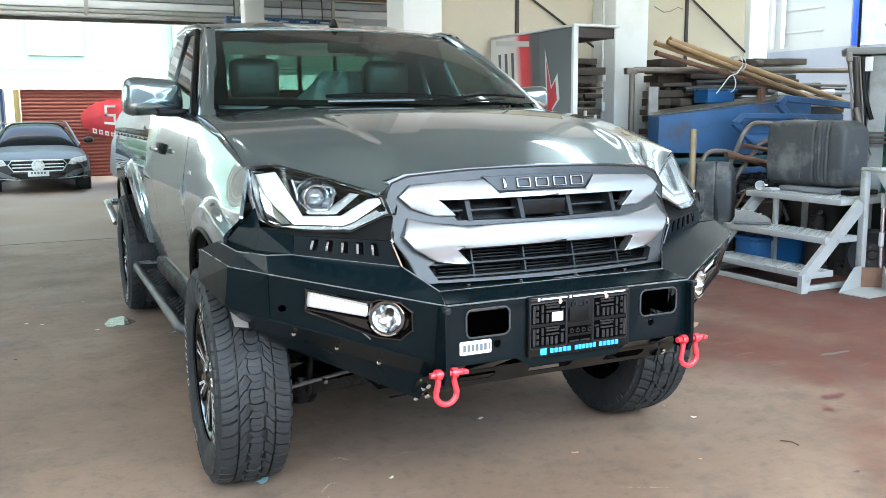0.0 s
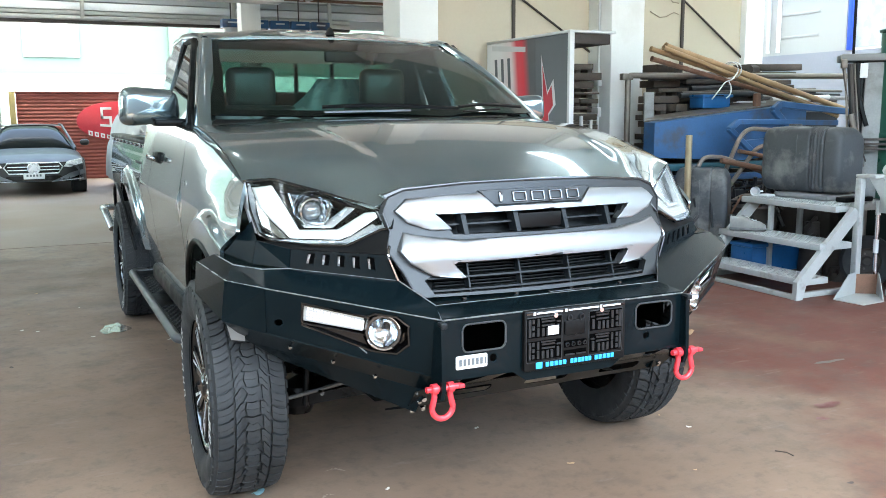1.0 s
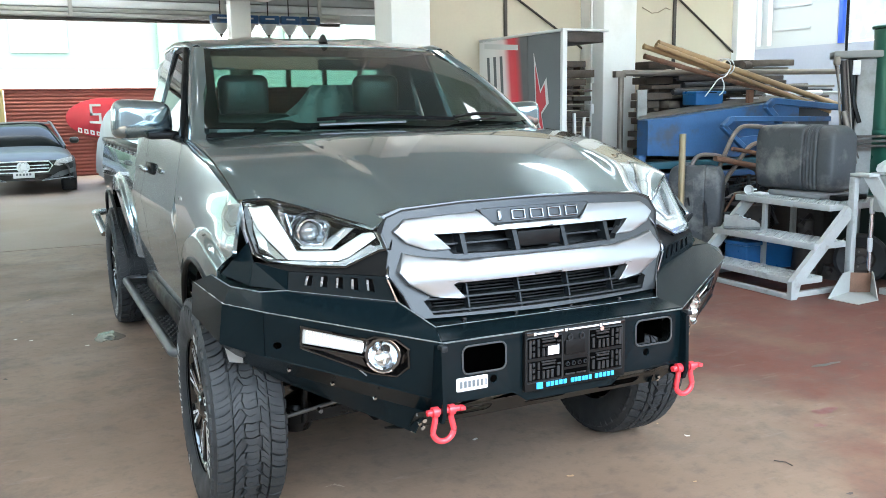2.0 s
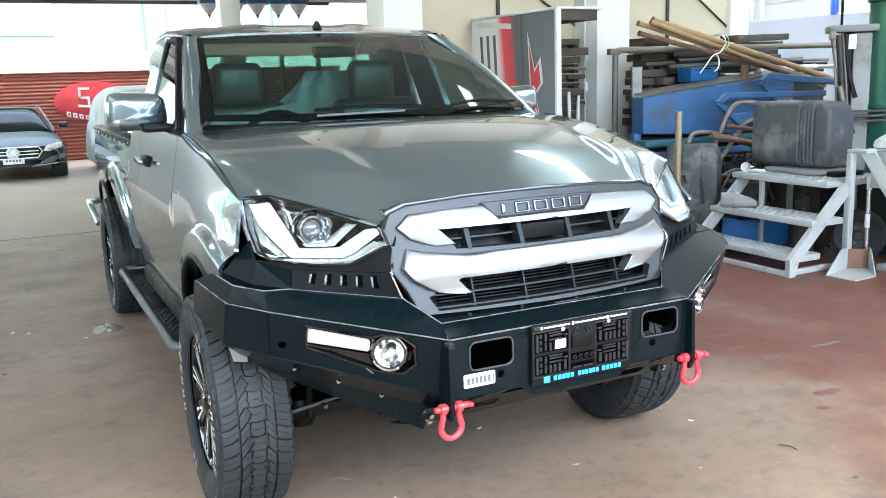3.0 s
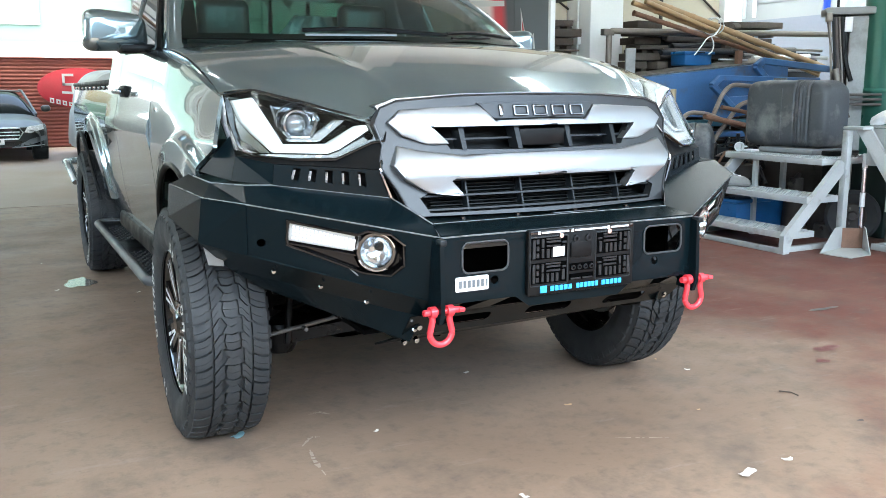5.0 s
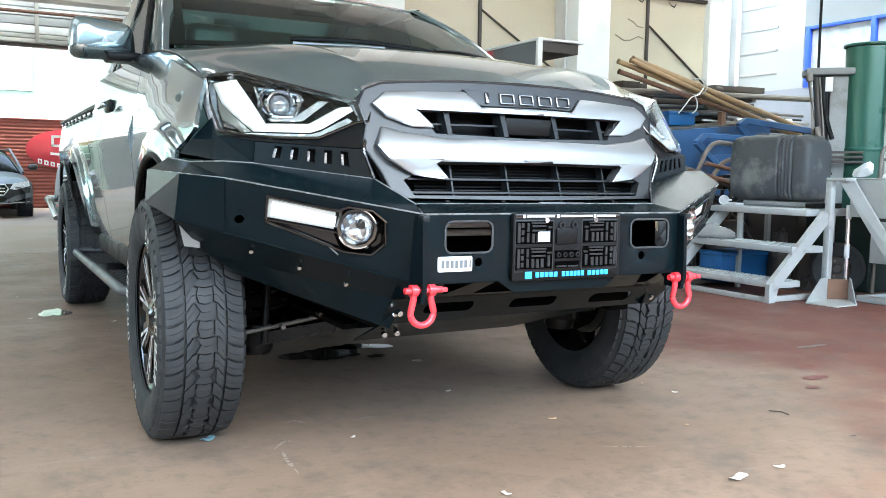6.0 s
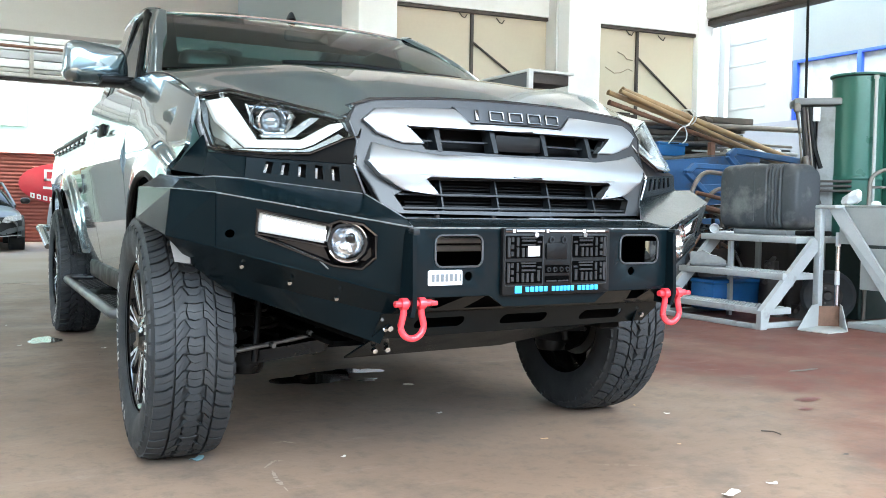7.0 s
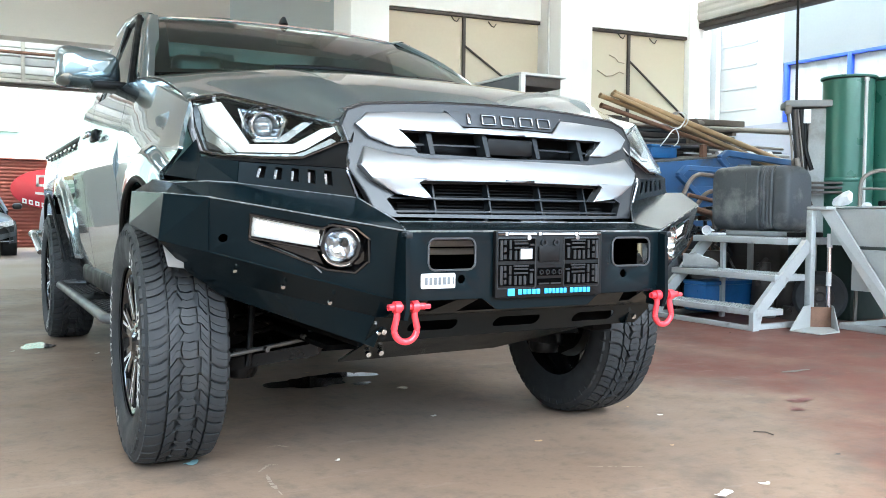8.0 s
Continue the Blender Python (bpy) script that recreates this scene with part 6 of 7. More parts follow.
for v in bag.verts:
    q = r.uniform(0.75, 1.1)
    v.co = Vector((4.14 + 0.07 * q * v.co.x, 2.13 + 0.075 * q * v.co.y, max(0.882, 0.925 + 0.06 * q * v.co.z - 0.03 * v.co.y)))
part("crumpled_bag", bag, SIGN_WHITE, None, "crumpled white bag on the work stand", "bag", angle=8)
scoop = bmesh.new()
bmesh.ops.create_icosphere(scoop, subdivisions=2, radius=0.035, matrix=Matrix.Translation((4.2, 1.98, 0.885)) @ Matrix.Diagonal((1, 1, 0.7, 1)))
part("white_bowl", scoop, SIGN_WHITE, None, "small upturned white bowl on the work stand", "bowl")


# moulded tank: a broad rounded body, then deep upright folds towards one end
def moulded_tank(at, length, depth, height, yaw, label, folds):
    t = thing("plastic_tank", at, label, "tank", "dark plastic tanks")
    m = Matrix.Translation(at) @ pose(0, 0, 0, 0, 0, yaw)

    def f(u, v):
        e = min(1.0, min(u, 1 - u) / 0.13)
        k = 0.80 + 0.20 * (1 - (1 - e) ** 2.4) ** 0.5
        if e <= 0.0:
            k = 0.80
        for c, dp in folds:
            k -= dp * math.exp(-((u - c) / 0.012) ** 2)
        droop = 1.0 - 0.10 * smooth(u, 0.86, 1.0)
        a = v * math.tau
        c, s = math.cos(a), math.sin(a)
        y = math.copysign(abs(c) ** 0.40, c) * depth / 2 * k
        z = math.copysign(abs(s) ** 0.36, s) * height / 2
        z = z * (k if z < 0 else k * droop) + 0.004 * math.sin(17 * u) * math.sin(3 * a)
        return m @ V((length * (u - 0.5), y - 0.006 * math.sin(math.pi * u), height / 2 + z))
    bm = grid(110, 48, f)
    for u in (0, 1):
        bm.faces.new([bm.verts.new(f(u, k / 48)) for k in range(48)])
    part("shell", bm, TANK, t, angle=50)
    bm = bmesh.new()
    tube(bm, [m @ V((-0.02 * length, -depth / 2 - 0.001 - 0.004, z * height)) for z in (0.12, 0.5, 0.88)], 0.004, 6)
    part("mould_seam", bm, TANK, t)
    part("filler_cap", lathe(bmesh.new(), [(0.0, 0.0), (0.0, 0.05), (-0.03, 0.055), (-0.06, 0.055)], 20, "Z", m @ V((-0.25 * length, 0.02, height + 0.02))), TANK, t)
    return t


FOLDS = ((0.64, 0.10), (0.675, 0.05), (0.715, 0.08), (0.76, 0.05), (0.81, 0.06))
moulded_tank((4.25, 2.965, 0.685), 0.70, 0.36, 0.52, -82, "large dark grey moulded plastic tank on the steps", FOLDS)
part("rubber_pad", boxed((4.03, 2.60, 0.645), (4.40, 3.13, 0.684), 0.012), mat("grey_rubber_pad", (0.2, 0.205, 0.21), 0.7), None, "flat grey pad under the plastic tank", "pad")
part("rubber_pad", boxed((4.06, 2.45, 0.645), (4.36, 2.55, 0.684), 0.012), PLASTIC, None, "dark block under the plastic tank", "block")
moulded_tank((3.76, 3.66, 0.0), 0.44, 0.30, 0.86, -50, "tall dark grey plastic tank behind the pickup", ((0.32, 0.03), (0.68, 0.03)))
part("brass_pole", cyl(bmesh.new(), (3.45, 3.50, 0.0), (3.45, 3.50, 1.14), 0.027, n=14), BRASS, None, "upright dull brass pole", "pole")
# work shoe: sole, upper, opening
shoe = thing("work_shoe", (3.68, 3.05, 0.386), "dusty grey work shoe on a steel tread", "shoe")
sm = Matrix.Translation((3.70, 3.06, 0.39)) @ pose(0, 0, 0, 0, 0, -48)
part("sole", boxed((-0.14, -0.045, 0.0), (0.14, 0.045, 0.025), 0.012, sm, 3), TANK, shoe)


def upper(u, v):
    x = -0.135 + 0.27 * u
    h = lerp(u, (0, 0.09), (0.2, 0.085), (0.35, 0.10), (0.6, 0.06), (0.85, 0.05), (1, 0.02))
    a = math.pi * v
    return sm @ V((x, 0.043 * math.cos(a) * (1 - 0.5 * max(0, u - 0.85) / 0.15), 0.024 + h * math.sin(a) ** 0.6))


part("upper", thicken(grid(12, 10, upper), 0.004), mat("shoe_grey", (0.2, 0.2, 0.19), 0.8, 0, 0.2, 20), shoe)
part("laces", tube(bmesh.new(), [upper(0.42 + 0.06 * k, 0.35 if k % 2 else 0.65) + V((0, 0, 0.006)) for k in range(6)], 0.005, 6), SIGN_WHITE, shoe)
cup = thing("white_cup", (3.93, 3.22, 0.644), "small white cup lying on the top step", "cup")
cm = Matrix.Translation((3.92, 3.23, 0.684)) @ pose(0, 0, 0, 90, 0, -40)
bm = lathe(bmesh.new(), [(0.0, 0.0), (0.0, 0.03), (0.07, 0.04)], 20, "Z")
bmesh.ops.transform(bm, matrix=cm, verts=bm.verts)
part("cup_wall", thicken(bm, 0.003), SIGN_WHITE, cup)
part("cup_handle", tube(bmesh.new(), [cm @ V(p) for p in ((0.035, 0, 0.01), (0.06, 0, 0.02), (0.06, 0, 0.045), (0.038, 0, 0.058))], 0.006, 6), SIGN_WHITE, cup)
part("white_rag", boxed((3.90, 3.08, 0.644), (4.0, 3.18, 0.665), 0.009, None, 3), SIGN_WHITE, None, "small folded white rag on the top step", "rag")
# blue tub, boxes and dark machine parts under and behind the steps
tub = thing("blue_tub", (3.85, 3.5, 0), "blue plastic tub under the steel steps", "tub")
part("tub_body", boxed((3.72, 3.02, 0.03), (4.42, 3.28, 0.27), 0.04), BLUE_PLASTIC, tub)
part("tub_rim", boxed((3.70, 3.00, 0.25), (4.44, 3.255, 0.285), 0.012), BLUE_PLASTIC, tub)
part("dark_crate", boxed((4.56, 2.35, 0.0), (4.98, 2.95, 0.60), 0.02), mat("dark_green_crate", (0.008, 0.022, 0.018), 0.6), None, "dark green metal crate behind the steps", "crate")
part("dark_locker", boxed((4.6, 3.05, 0.0), (4.98, 3.6, 0.66), 0.02), IRON, None, "low dark iron locker behind the steel steps", "locker")
part("steel_drum", lathe(bmesh.new(), [(0.0, 0.0), (0.0, 0.2), (0.2, 0.2), (0.21, 0.21), (0.23, 0.2), (0.48, 0.2), (0.5, 0.19), (0.5, 0.0)], 28, "Z", (4.30, 3.62, 0.0)), IRON, None, "short dark steel drum behind the steps", "drum")
casting = bmesh.new()
for k, (x, y, z, s_) in enumerate(((4.28, 2.95, 0.30, 0.10), (4.36, 2.78, 0.28, 0.08), (4.30, 2.66, 0.10, 0.10), (4.18, 2.80, 0.06, 0.06), (4.40, 3.05, 0.42, 0.07))):
    cyl(casting, (x, y, 0.0), (x, y, z), s_, s_ * 0.8, 14)
    cyl(casting, (x - 0.12, y - 0.05, max(0.05, z - 0.04)), (x + 0.10, y + 0.06, z + 0.02), 0.02, n=8)
part("gear_castings", casting, IRON, None, "oily dark machine castings under the steps", "castings", kind="stuff")
# trolley wheel
tw = thing("trolley_wheel", (4.26, 2.38, 0.0), "worn black trolley wheel behind the steps", "wheel")
wm = Matrix.Translation((4.27, 2.40, 0.197)) @ pose(0, 0, 0, 0, 0, 38)
bm = lathe(bmesh.new(), [(-0.03, 0.10), (-0.045, 0.17), (-0.03, 0.195), (0.03, 0.195), (0.045, 0.17), (0.03, 0.10)], 36, "X")
bmesh.ops.transform(bm, matrix=wm, verts=bm.verts)
part("tyre", bm, RUBBER, tw)
bm = lathe(bmesh.new(), [(-0.045, 0.0), (-0.045, 0.03), (-0.02, 0.04), (-0.02, 0.085), (-0.033, 0.102)], 30, "X")
bmesh.ops.transform(bm, matrix=wm, verts=bm.verts)
part("rim", bm, IRON, tw)
for k in range(5):
    a = k * math.tau / 5
    p = [wm @ V((-0.032, 0.06 * math.cos(a), 0.06 * math.sin(a))), wm @ V((-0.018, 0.06 * math.cos(a), 0.06 * math.sin(a)))]
    part("wheel_nut", cyl(bmesh.new(), *p, 0.009, n=6), PIPE, tw)
# tall green tanks
for k, (x, y, h, r) in enumerate(((5.28, 2.95, 2.0, 0.208), (5.67, 2.82, 2.0, 0.203))):
    g = thing("green_cylinder", (x, y, 0), "tall dark green steel cylinder with a flanged top", "cylinder tank", "green cylinders")
    part("barrel", lathe(bmesh.new(), [(0.0, 0.0), (0.0, r), (h - 0.03, r)], 48, "Z", (x, y, 0)), GREEN, g)
    part("top_flange", lathe(bmesh.new(), [(h - 0.022, r), (h - 0.02, r + 0.018), (h - 0.004, r + 0.02), (h, r + 0.012), (h, 0.0)], 48, "Z", (x, y, 0)), GREEN, g)
    part("weld_band", lathe(bmesh.new(), [(1.1, r), (1.11, r + 0.004), (1.13, r + 0.004), (1.14, r)], 48, "Z", (x, y, 0)), GREEN, g)
    px_, py_ = x - 0.08 + 0.02 * k, y - r - 0.02
    part("riser_pipe", cyl(bmesh.new(), (px_, py_, 0.0), (px_, py_, h - 0.06), 0.014, n=10), GALV, g)
    part("riser_cap", cyl(bmesh.new(), (px_, py_, h - 0.06), (px_, py_, h - 0.03), 0.02, n=10), GALV, g)
gr = thing("guard_rail", (5.2, 2.5, 0), "bent grey tube guard rail before the cylinders", "rail")
bm = bmesh.new()
tube(bm, bend([(4.52, 2.28, 0.0), (4.60, 2.32, 1.10), (4.68, 2.26, 1.16), (6.1, 1.6, 1.16), (6.1, 1.6, 0.0)], 0.07), 0.015, 10)
part("rail_tube", bm, PIPE, gr)
part("rail_rung", cyl(bmesh.new(), (4.60, 2.315, 1.02), (6.1, 1.6, 1.02), 0.010, n=8), PIPE, gr)
part("dark_hose", tube(bmesh.new(), bend([(4.30, 1.95, 0.90), (4.5, 1.9, 0.93), (4.8, 1.6, 0.92), (4.9, 1.2, 0.93)], 0.1), 0.02, 8), PLASTIC, None, "black hose on the work stand", "hose")
# drilling column with a cable from above
MACHINE = mat("machine_grey", (0.26, 0.265, 0.26), 0.55, 0.1, 0.25, 6, 0.1, tint=(0.16, 0.15, 0.14), tint_scale=4, tint_cut=(0.5, 0.7))
mc = thing("drill_column", (5.2, 3.4, 0), "grey machine column with a flat head and levers", "machine")
DM = Matrix.Translation((4.79, 3.20, 0)) @ pose(0, 0, 0, 0, 0, -42)
part("column", boxed((0.20, 0.06, 0.0), (0.42, 0.28, 1.735), 0.015, DM), MACHINE, mc)
part("head_plate", boxed((0.0, 0.0, 1.74), (0.50, 0.30, 1.80), 0.012, DM), mat("head_grey", (0.17, 0.175, 0.17)), mc)
part("head_lip", boxed((0.0, -0.03, 1.68), (0.05, 0.04, 1.755), 0.01, DM), PIPE, mc)
part("switch_plate", boxed((0.15, -0.01, 1.60), (0.21, 0.01, 1.72), 0.004, DM), SIGN_WHITE, mc)
part("dark_recess", boxed((0.12, 0.08, 0.9), (0.195, 0.26, 1.735), 0.01, DM), PLASTIC, mc)
for k, (dx, dz) in enumerate(((0.0, 0.85), (0.03, 0.75), (0.05, 1.0), (0.08, 0.8), (0.10, 1.2))):
    part("lever", tube(bmesh.new(), bend([DM @ V(p) for p in ((0.03 + dx, 0.02, 1.72), (0.06 + dx, 0.0, 1.40), (0.10 + 1.2 * dx, -0.04, dz))], 0.1), (0.010, 0.012, 0.016, 0.010, 0.02)[k], 8), (PIPE, PLASTIC, IRON, PIPE, PLASTIC)[k], mc)
part("grip", cyl(bmesh.new(), DM @ V((0.09, -0.06, 1.30)), DM @ V((0.20, -0.08, 0.86)), 0.026, 0.018, 12), PIPE, mc)
for z in (1.0, 1.04, 1.08):
    part("bracket", boxed((0.18, -0.08, z), (0.46, -0.04, z + 0.02), 0.004, DM), IRON, mc)
cable = bmesh.new()
tube(cable, [V((4.93 - 0.13 * t + 0.05 * math.sin(2 * t), 3.20, 1.79 + 2.65 * t)) for t in [k / 16 for k in range(17)]], 0.012, 8)
part("hanging_cable", cable, PLASTIC, None, "black cable hanging from the ceiling to the machine", "cable")
wire = bmesh.new()
tube(wire, bend([(4.81, 3.2, 1.70), (4.83, 3.16, 1.45), (4.92, 3.10, 1.1), (4.98, 3.05, 0.9)], 0.15), 0.007, 6)
part("hanging_wire", wire, IRON, None, "thin dark wire hanging from the machine head", "wire")
# rack with a long rail, blue machine beams, timber
rack = thing("pipe_rack", (4.7, 4.55, 0), "grey-brown pipe rack frame with a long top rail", "rack")
bm = bmesh.new()
tube(bm, bend([(3.74, 4.72, 0.0), (3.74, 4.72, 1.672), (6.25, 4.20, 1.672), (6.25, 4.20, 0.0)], 0.04), 0.028, 10)
part("rack_tube", bm, PIPE, rack)
part("rail_stub", boxed((3.66, 4.69, 1.63), (3.78, 4.75, 1.69), 0.006), PIPE, rack)
part("rack_post", boxed((4.96, 4.31, 0.0), (5.02, 4.36, 1.50), 0.006), RUST, rack)
bb = thing("blue_machine_frame", (4.4, 4.4, 0), "scuffed blue steel machine frame with braces", "machine frame")
part("main_beam", sheet([(3.66, 4.36, 0.92), (4.75, 4.33, 0.87), (5.45, 4.30, 0.98), (5.45, 4.30, 1.40), (3.66, 4.36, 1.235)], 0.16), BLUE, bb)
part("beam_cap", sheet([(3.65, 4.34, 1.238), (5.45, 4.28, 1.405), (5.45, 4.62, 1.435), (3.90, 4.62, 1.275)], 0.012), PIPE, bb)


def bar(pts, w, h, name="brace_beam"):
    """A square blue tube along a bent line."""
    bm = bmesh.new()
    for a, b in zip(pts, pts[1:]):
        a, b = V(a), V(b)
        d = b - a
        m = Matrix.Translation((a + b) / 2) @ d.to_track_quat("Z", "Y").to_matrix().to_4x4()
        box(bm, (-w / 2, -h / 2, -d.length / 2 - 0.01), (w / 2, h / 2, d.length / 2 + 0.01), 0.006, 1, m)
    return part(name, bm, BLUE, bb)


bar([(5.00, 3.93, 1.17), (4.80, 3.93, 1.34), (4.88, 3.93, 1.39), (6.1, 3.80, 1.28)], 0.05, 0.06, "top_beam")
bar([(4.56, 3.93, 0.96), (4.28, 3.93, 1.17), (4.37, 3.93, 1.235), (5.58, 3.90, 1.215)], 0.05, 0.05)
bar([(4.45, 3.97, 1.02), (5.3, 3.95, 1.06)], 0.05, 0.09)
part("lower_beam", boxed((3.6, 4.1, 0.80), (5.2, 4.25, 0.86), 0.01), mat("teal_paint", (0.02, 0.09, 0.12), 0.5), bb)
part("lower_beam", boxed((3.6, 4.05, 0.70), (5.2, 4.2, 0.755), 0.01), BLUE, bb)
for x in (3.6, 5.3):
    part("leg", boxed((x, 4.25, 0.0), (x + 0.08, 4.33, 0.92), 0.006), BLUE, bb)
for x, z in ((4.30, 1.05), (4.33, 0.98), (4.30, 0.92)):
    part("bolt", cyl(bmesh.new(), (x, 4.325, z), (x, 4.345, z), 0.02, n=8), BLUE, bb)
crate = thing("blue_crate", (4.64, 4.6, 1.35), "small blue plastic crate on the machine frame", "crate")
part("crate_wall", boxed((4.47, 4.50, 1.36), (4.81, 4.70, 1.475), 0.012), BLUE_PLASTIC, crate)
part("crate_rim", boxed((4.45, 4.48, 1.465), (4.83, 4.72, 1.492), 0.006), BLUE_PLASTIC, crate)
part("crate_slot", boxed((4.58, 4.476, 1.475), (4.70, 4.479, 1.485)), PLASTIC, crate)


def timber(name, x0, x1, y0, y1, z0, rows, label, seed=1):
    r = random.Random(seed)
    t = thing(name, ((x0 + x1) / 2, (y0 + y1) / 2, z0), label, "timber stack", "timber stacks")
    z = z0
    top = z0 + rows * 0.07
    while z < top:
        h = r.uniform(0.030, 0.085)
        if r.random() < 0.45:
            for q in (0.12, 0.5, 0.88):
                x = x0 + (x1 - x0) * q
                part("spacer", boxed((x - 0.03, y0 + 0.05, z), (x + 0.03, y1 - 0.05, z + 0.03), 0.003), WOOD, t)
            z += 0.03
        cut = r.uniform(0.35, 0.7) if r.random() < 0.35 else 1.0
        for lo_, hi_ in ([(0.0, cut), (cut, 1.0)] if cut < 1 else [(0.0, 1.0)]):
            o, p = r.uniform(-0.09, 0.05), r.uniform(-0.05, 0.05)
            tip = Matrix.Translation((x0, y0, z)) @ pose(0, 0, 0, 0, r.uniform(-1.2, 1.2), r.uniform(-4, 4)) @ Matrix.Translation((-x0, -y0, -z))
            part("plank", boxed((x0 + (x1 - x0) * lo_ + p, y0 + o, z), (x0 + (x1 - x0) * hi_ - 0.01 + p * (0.2 if hi_ < 1 else 1), y1 + o, z + h - r.uniform(0.004, 0.012)), 0.006, tip), WOOD, t)
        z += h
    return t


timber("timber_stack", 4.15, 4.50, 4.86, 5.08, 0.0, 25, "stack of weathered grey pallets beside the pillar", seed=3)
timber("timber_stack", 3.42, 3.78, 5.3, 5.9, 0.0, 25, "stack of weathered grey timber behind the sign board", seed=5)
timber("timber_stack", 5.24, 5.97, 4.72, 4.98, 0.0, 25, "stack of dark timber under the long poles", seed=8)
DARK_PIPE = mat("dark_oily_pipe", (0.022, 0.025, 0.03), 0.45, 0.3, 0.3, 10, 0.2)
r = random.Random(12)
# loose bars and round pipes that fill the frame between the stacks
for k in range(16):
    z = 1.44 + 0.055 * (k % 5)
    x0, y = r.uniform(4.52, 4.62), 4.74 + 0.05 * k
    dz = r.uniform(-0.03, 0.05)
    if k % 3:
        bm = cyl(bmesh.new(), (x0, y, z), (x0 + r.uniform(0.6, 0.85), y - 0.03, z + dz), r.uniform(0.02, 0.045), n=10)
        part("steel_pipe", bm, (DARK_PIPE, IRON, DARK_PIPE, PIPE)[k % 4], None, "dark oily pipe lying on the machine frame", "steel pipe", "loose steel pipes")
    else:
        part("steel_bar", boxed((x0, y, z), (x0 + r.uniform(0.6, 0.8), y + 0.05, z + 0.05), 0.006), (IRON, BLUE, RUST)[k % 3], None, "loose steel bar lying on the blue frame", "steel bar", "loose steel bars")
part("dark_cabinet", boxed((4.55, 5.0, 0.0), (5.33, 5.5, 1.66), 0.02), DARK_PIPE, None, "dark steel cabinet behind the machine frame", "cabinet")
part("dark_cabinet", boxed((5.36, 3.96, 0.0), (6.2, 4.24, 0.95), 0.02), DARK_PIPE, None, "dark steel bin behind the blue frame", "bin")
for k, (x0, x1, z0, z1, y) in enumerate(((4.35, 6.15, 1.485, 1.52, 4.70), (4.40, 6.2, 1.50, 1.545, 4.74), (5.4, 6.2, 1.44, 1.47, 4.55))):
    part("steel_pipe", cyl(bmesh.new(), (x0, y, z0), (x1, y, z1), 0.026, n=10), (DARK_PIPE, IRON, SIGN_WHITE)[k], None, "long pipe across the timber stacks", "steel pipe", "loose steel pipes")
for k in range(7):
    z, y = 1.335 + 0.035 * k, 4.62 + 0.04 * (k % 3)
    part("steel_pipe", cyl(bmesh.new(), (5.3 + 0.08 * (k % 3), y, z), (6.58 - 0.07 * (k % 4), y - 0.02, z - 0.012), (0.014, 0.020, 0.012)[k % 3], n=10), (MACHINE, DARK_PIPE, PIPE, IRON)[k % 4], None, "long pipe lying across the timber stack", "steel pipe", "loose steel pipes")
part("dark_cabinet", boxed((6.02, 4.78, 0.0), (6.62, 5.1, 1.33), 0.02), DARK_PIPE, None, "dark steel bin beside the timber stack", "bin")
part("round_post", cyl(bmesh.new(), (5.16, 4.62, 1.745), (5.52, 4.80, 1.775), 0.035, n=14), WOOD, None, "round timber post on top of the stack", "post")
part("white_strip", boxed((4.86, 4.44, 1.412), (5.22, 4.47, 1.428), 0.003), SIGN_WHITE, None, "thin white strip on the machine frame", "strip")
part("grey_board", boxed((3.77, 4.50, 1.24), (3.88, 4.52, 1.51), 0.004), MACHINE, None, "grey board leaning on the machine frame", "board")
# bamboo poles tied with cord
poles = ((3.74, 4.40, 1.900, 5.95, 4.20, 1.30, 0.024), (3.87, 4.36, 1.925, 6.08, 4.12, 1.31, 0.031), (3.80, 4.30, 1.905, 5.80, 4.22, 1.32, 0.022), (3.77, 4.42, 1.812, 5.55, 4.36, 1.42, 0.024), (3.95, 4.36, 1.87, 6.0, 4.25, 1.27, 0.02))
for k, (x0, y0, z0, x1, y1, z1, rad) in enumerate(poles):
    p = thing("bamboo_pole", (x0, y0, z0), "long weathered bamboo pole tied in a bundle", "bamboo pole", "bundle of poles")
    a, b = V((x0, y0, z0)), V((x1, y1, z1))
    prof = []
    for i in range(9):
        h0, h1 = i / 9, (i + 1) / 9
        prof += [(h0 + 0.002, rad * 1.12), (h0 + 0.012, rad), (h1 - 0.008, rad * 0.98), (h1, rad * 1.1)]
    bm = lathe(bmesh.new(), [(0.0, rad * 0.6)] + [(h * (b - a).length, q * (1 - 0.15 * h)) for h, q in prof], 12, "Z")
    bmesh.ops.transform(bm, matrix=Matrix.Translation(a) @ (b - a).to_track_quat("Z", "Y").to_matrix().to_4x4(), verts=bm.verts)
    part("cane", bm, BAMBOO if k != 3 else RUST, p)
cord = bmesh.new()
for o in (0.0, 0.04):
    tube(cord, [V((4.60 + o, 4.30 + 0.11 * math.cos(a), 1.715 + 0.075 * math.sin(a))) for a in [k * math.tau / 14 for k in range(14)]], 0.006, 6, True)
tube(cord, bend([(4.58, 4.18, 1.69), (4.50, 4.15, 1.62), (4.40, 4.14, 1.60), (4.33, 4.14, 1.52), (4.26, 4.15, 1.44)], 0.04), 0.006, 6)
tube(cord, bend([(4.44, 4.14, 1.61), (4.48, 4.14, 1.55), (4.47, 4.14, 1.48), (4.42, 4.14, 1.45)], 0.04), 0.006, 6)
part("tied_cord", cord, SIGN_WHITE, None, "white cord tied round the bamboo poles", "cord")
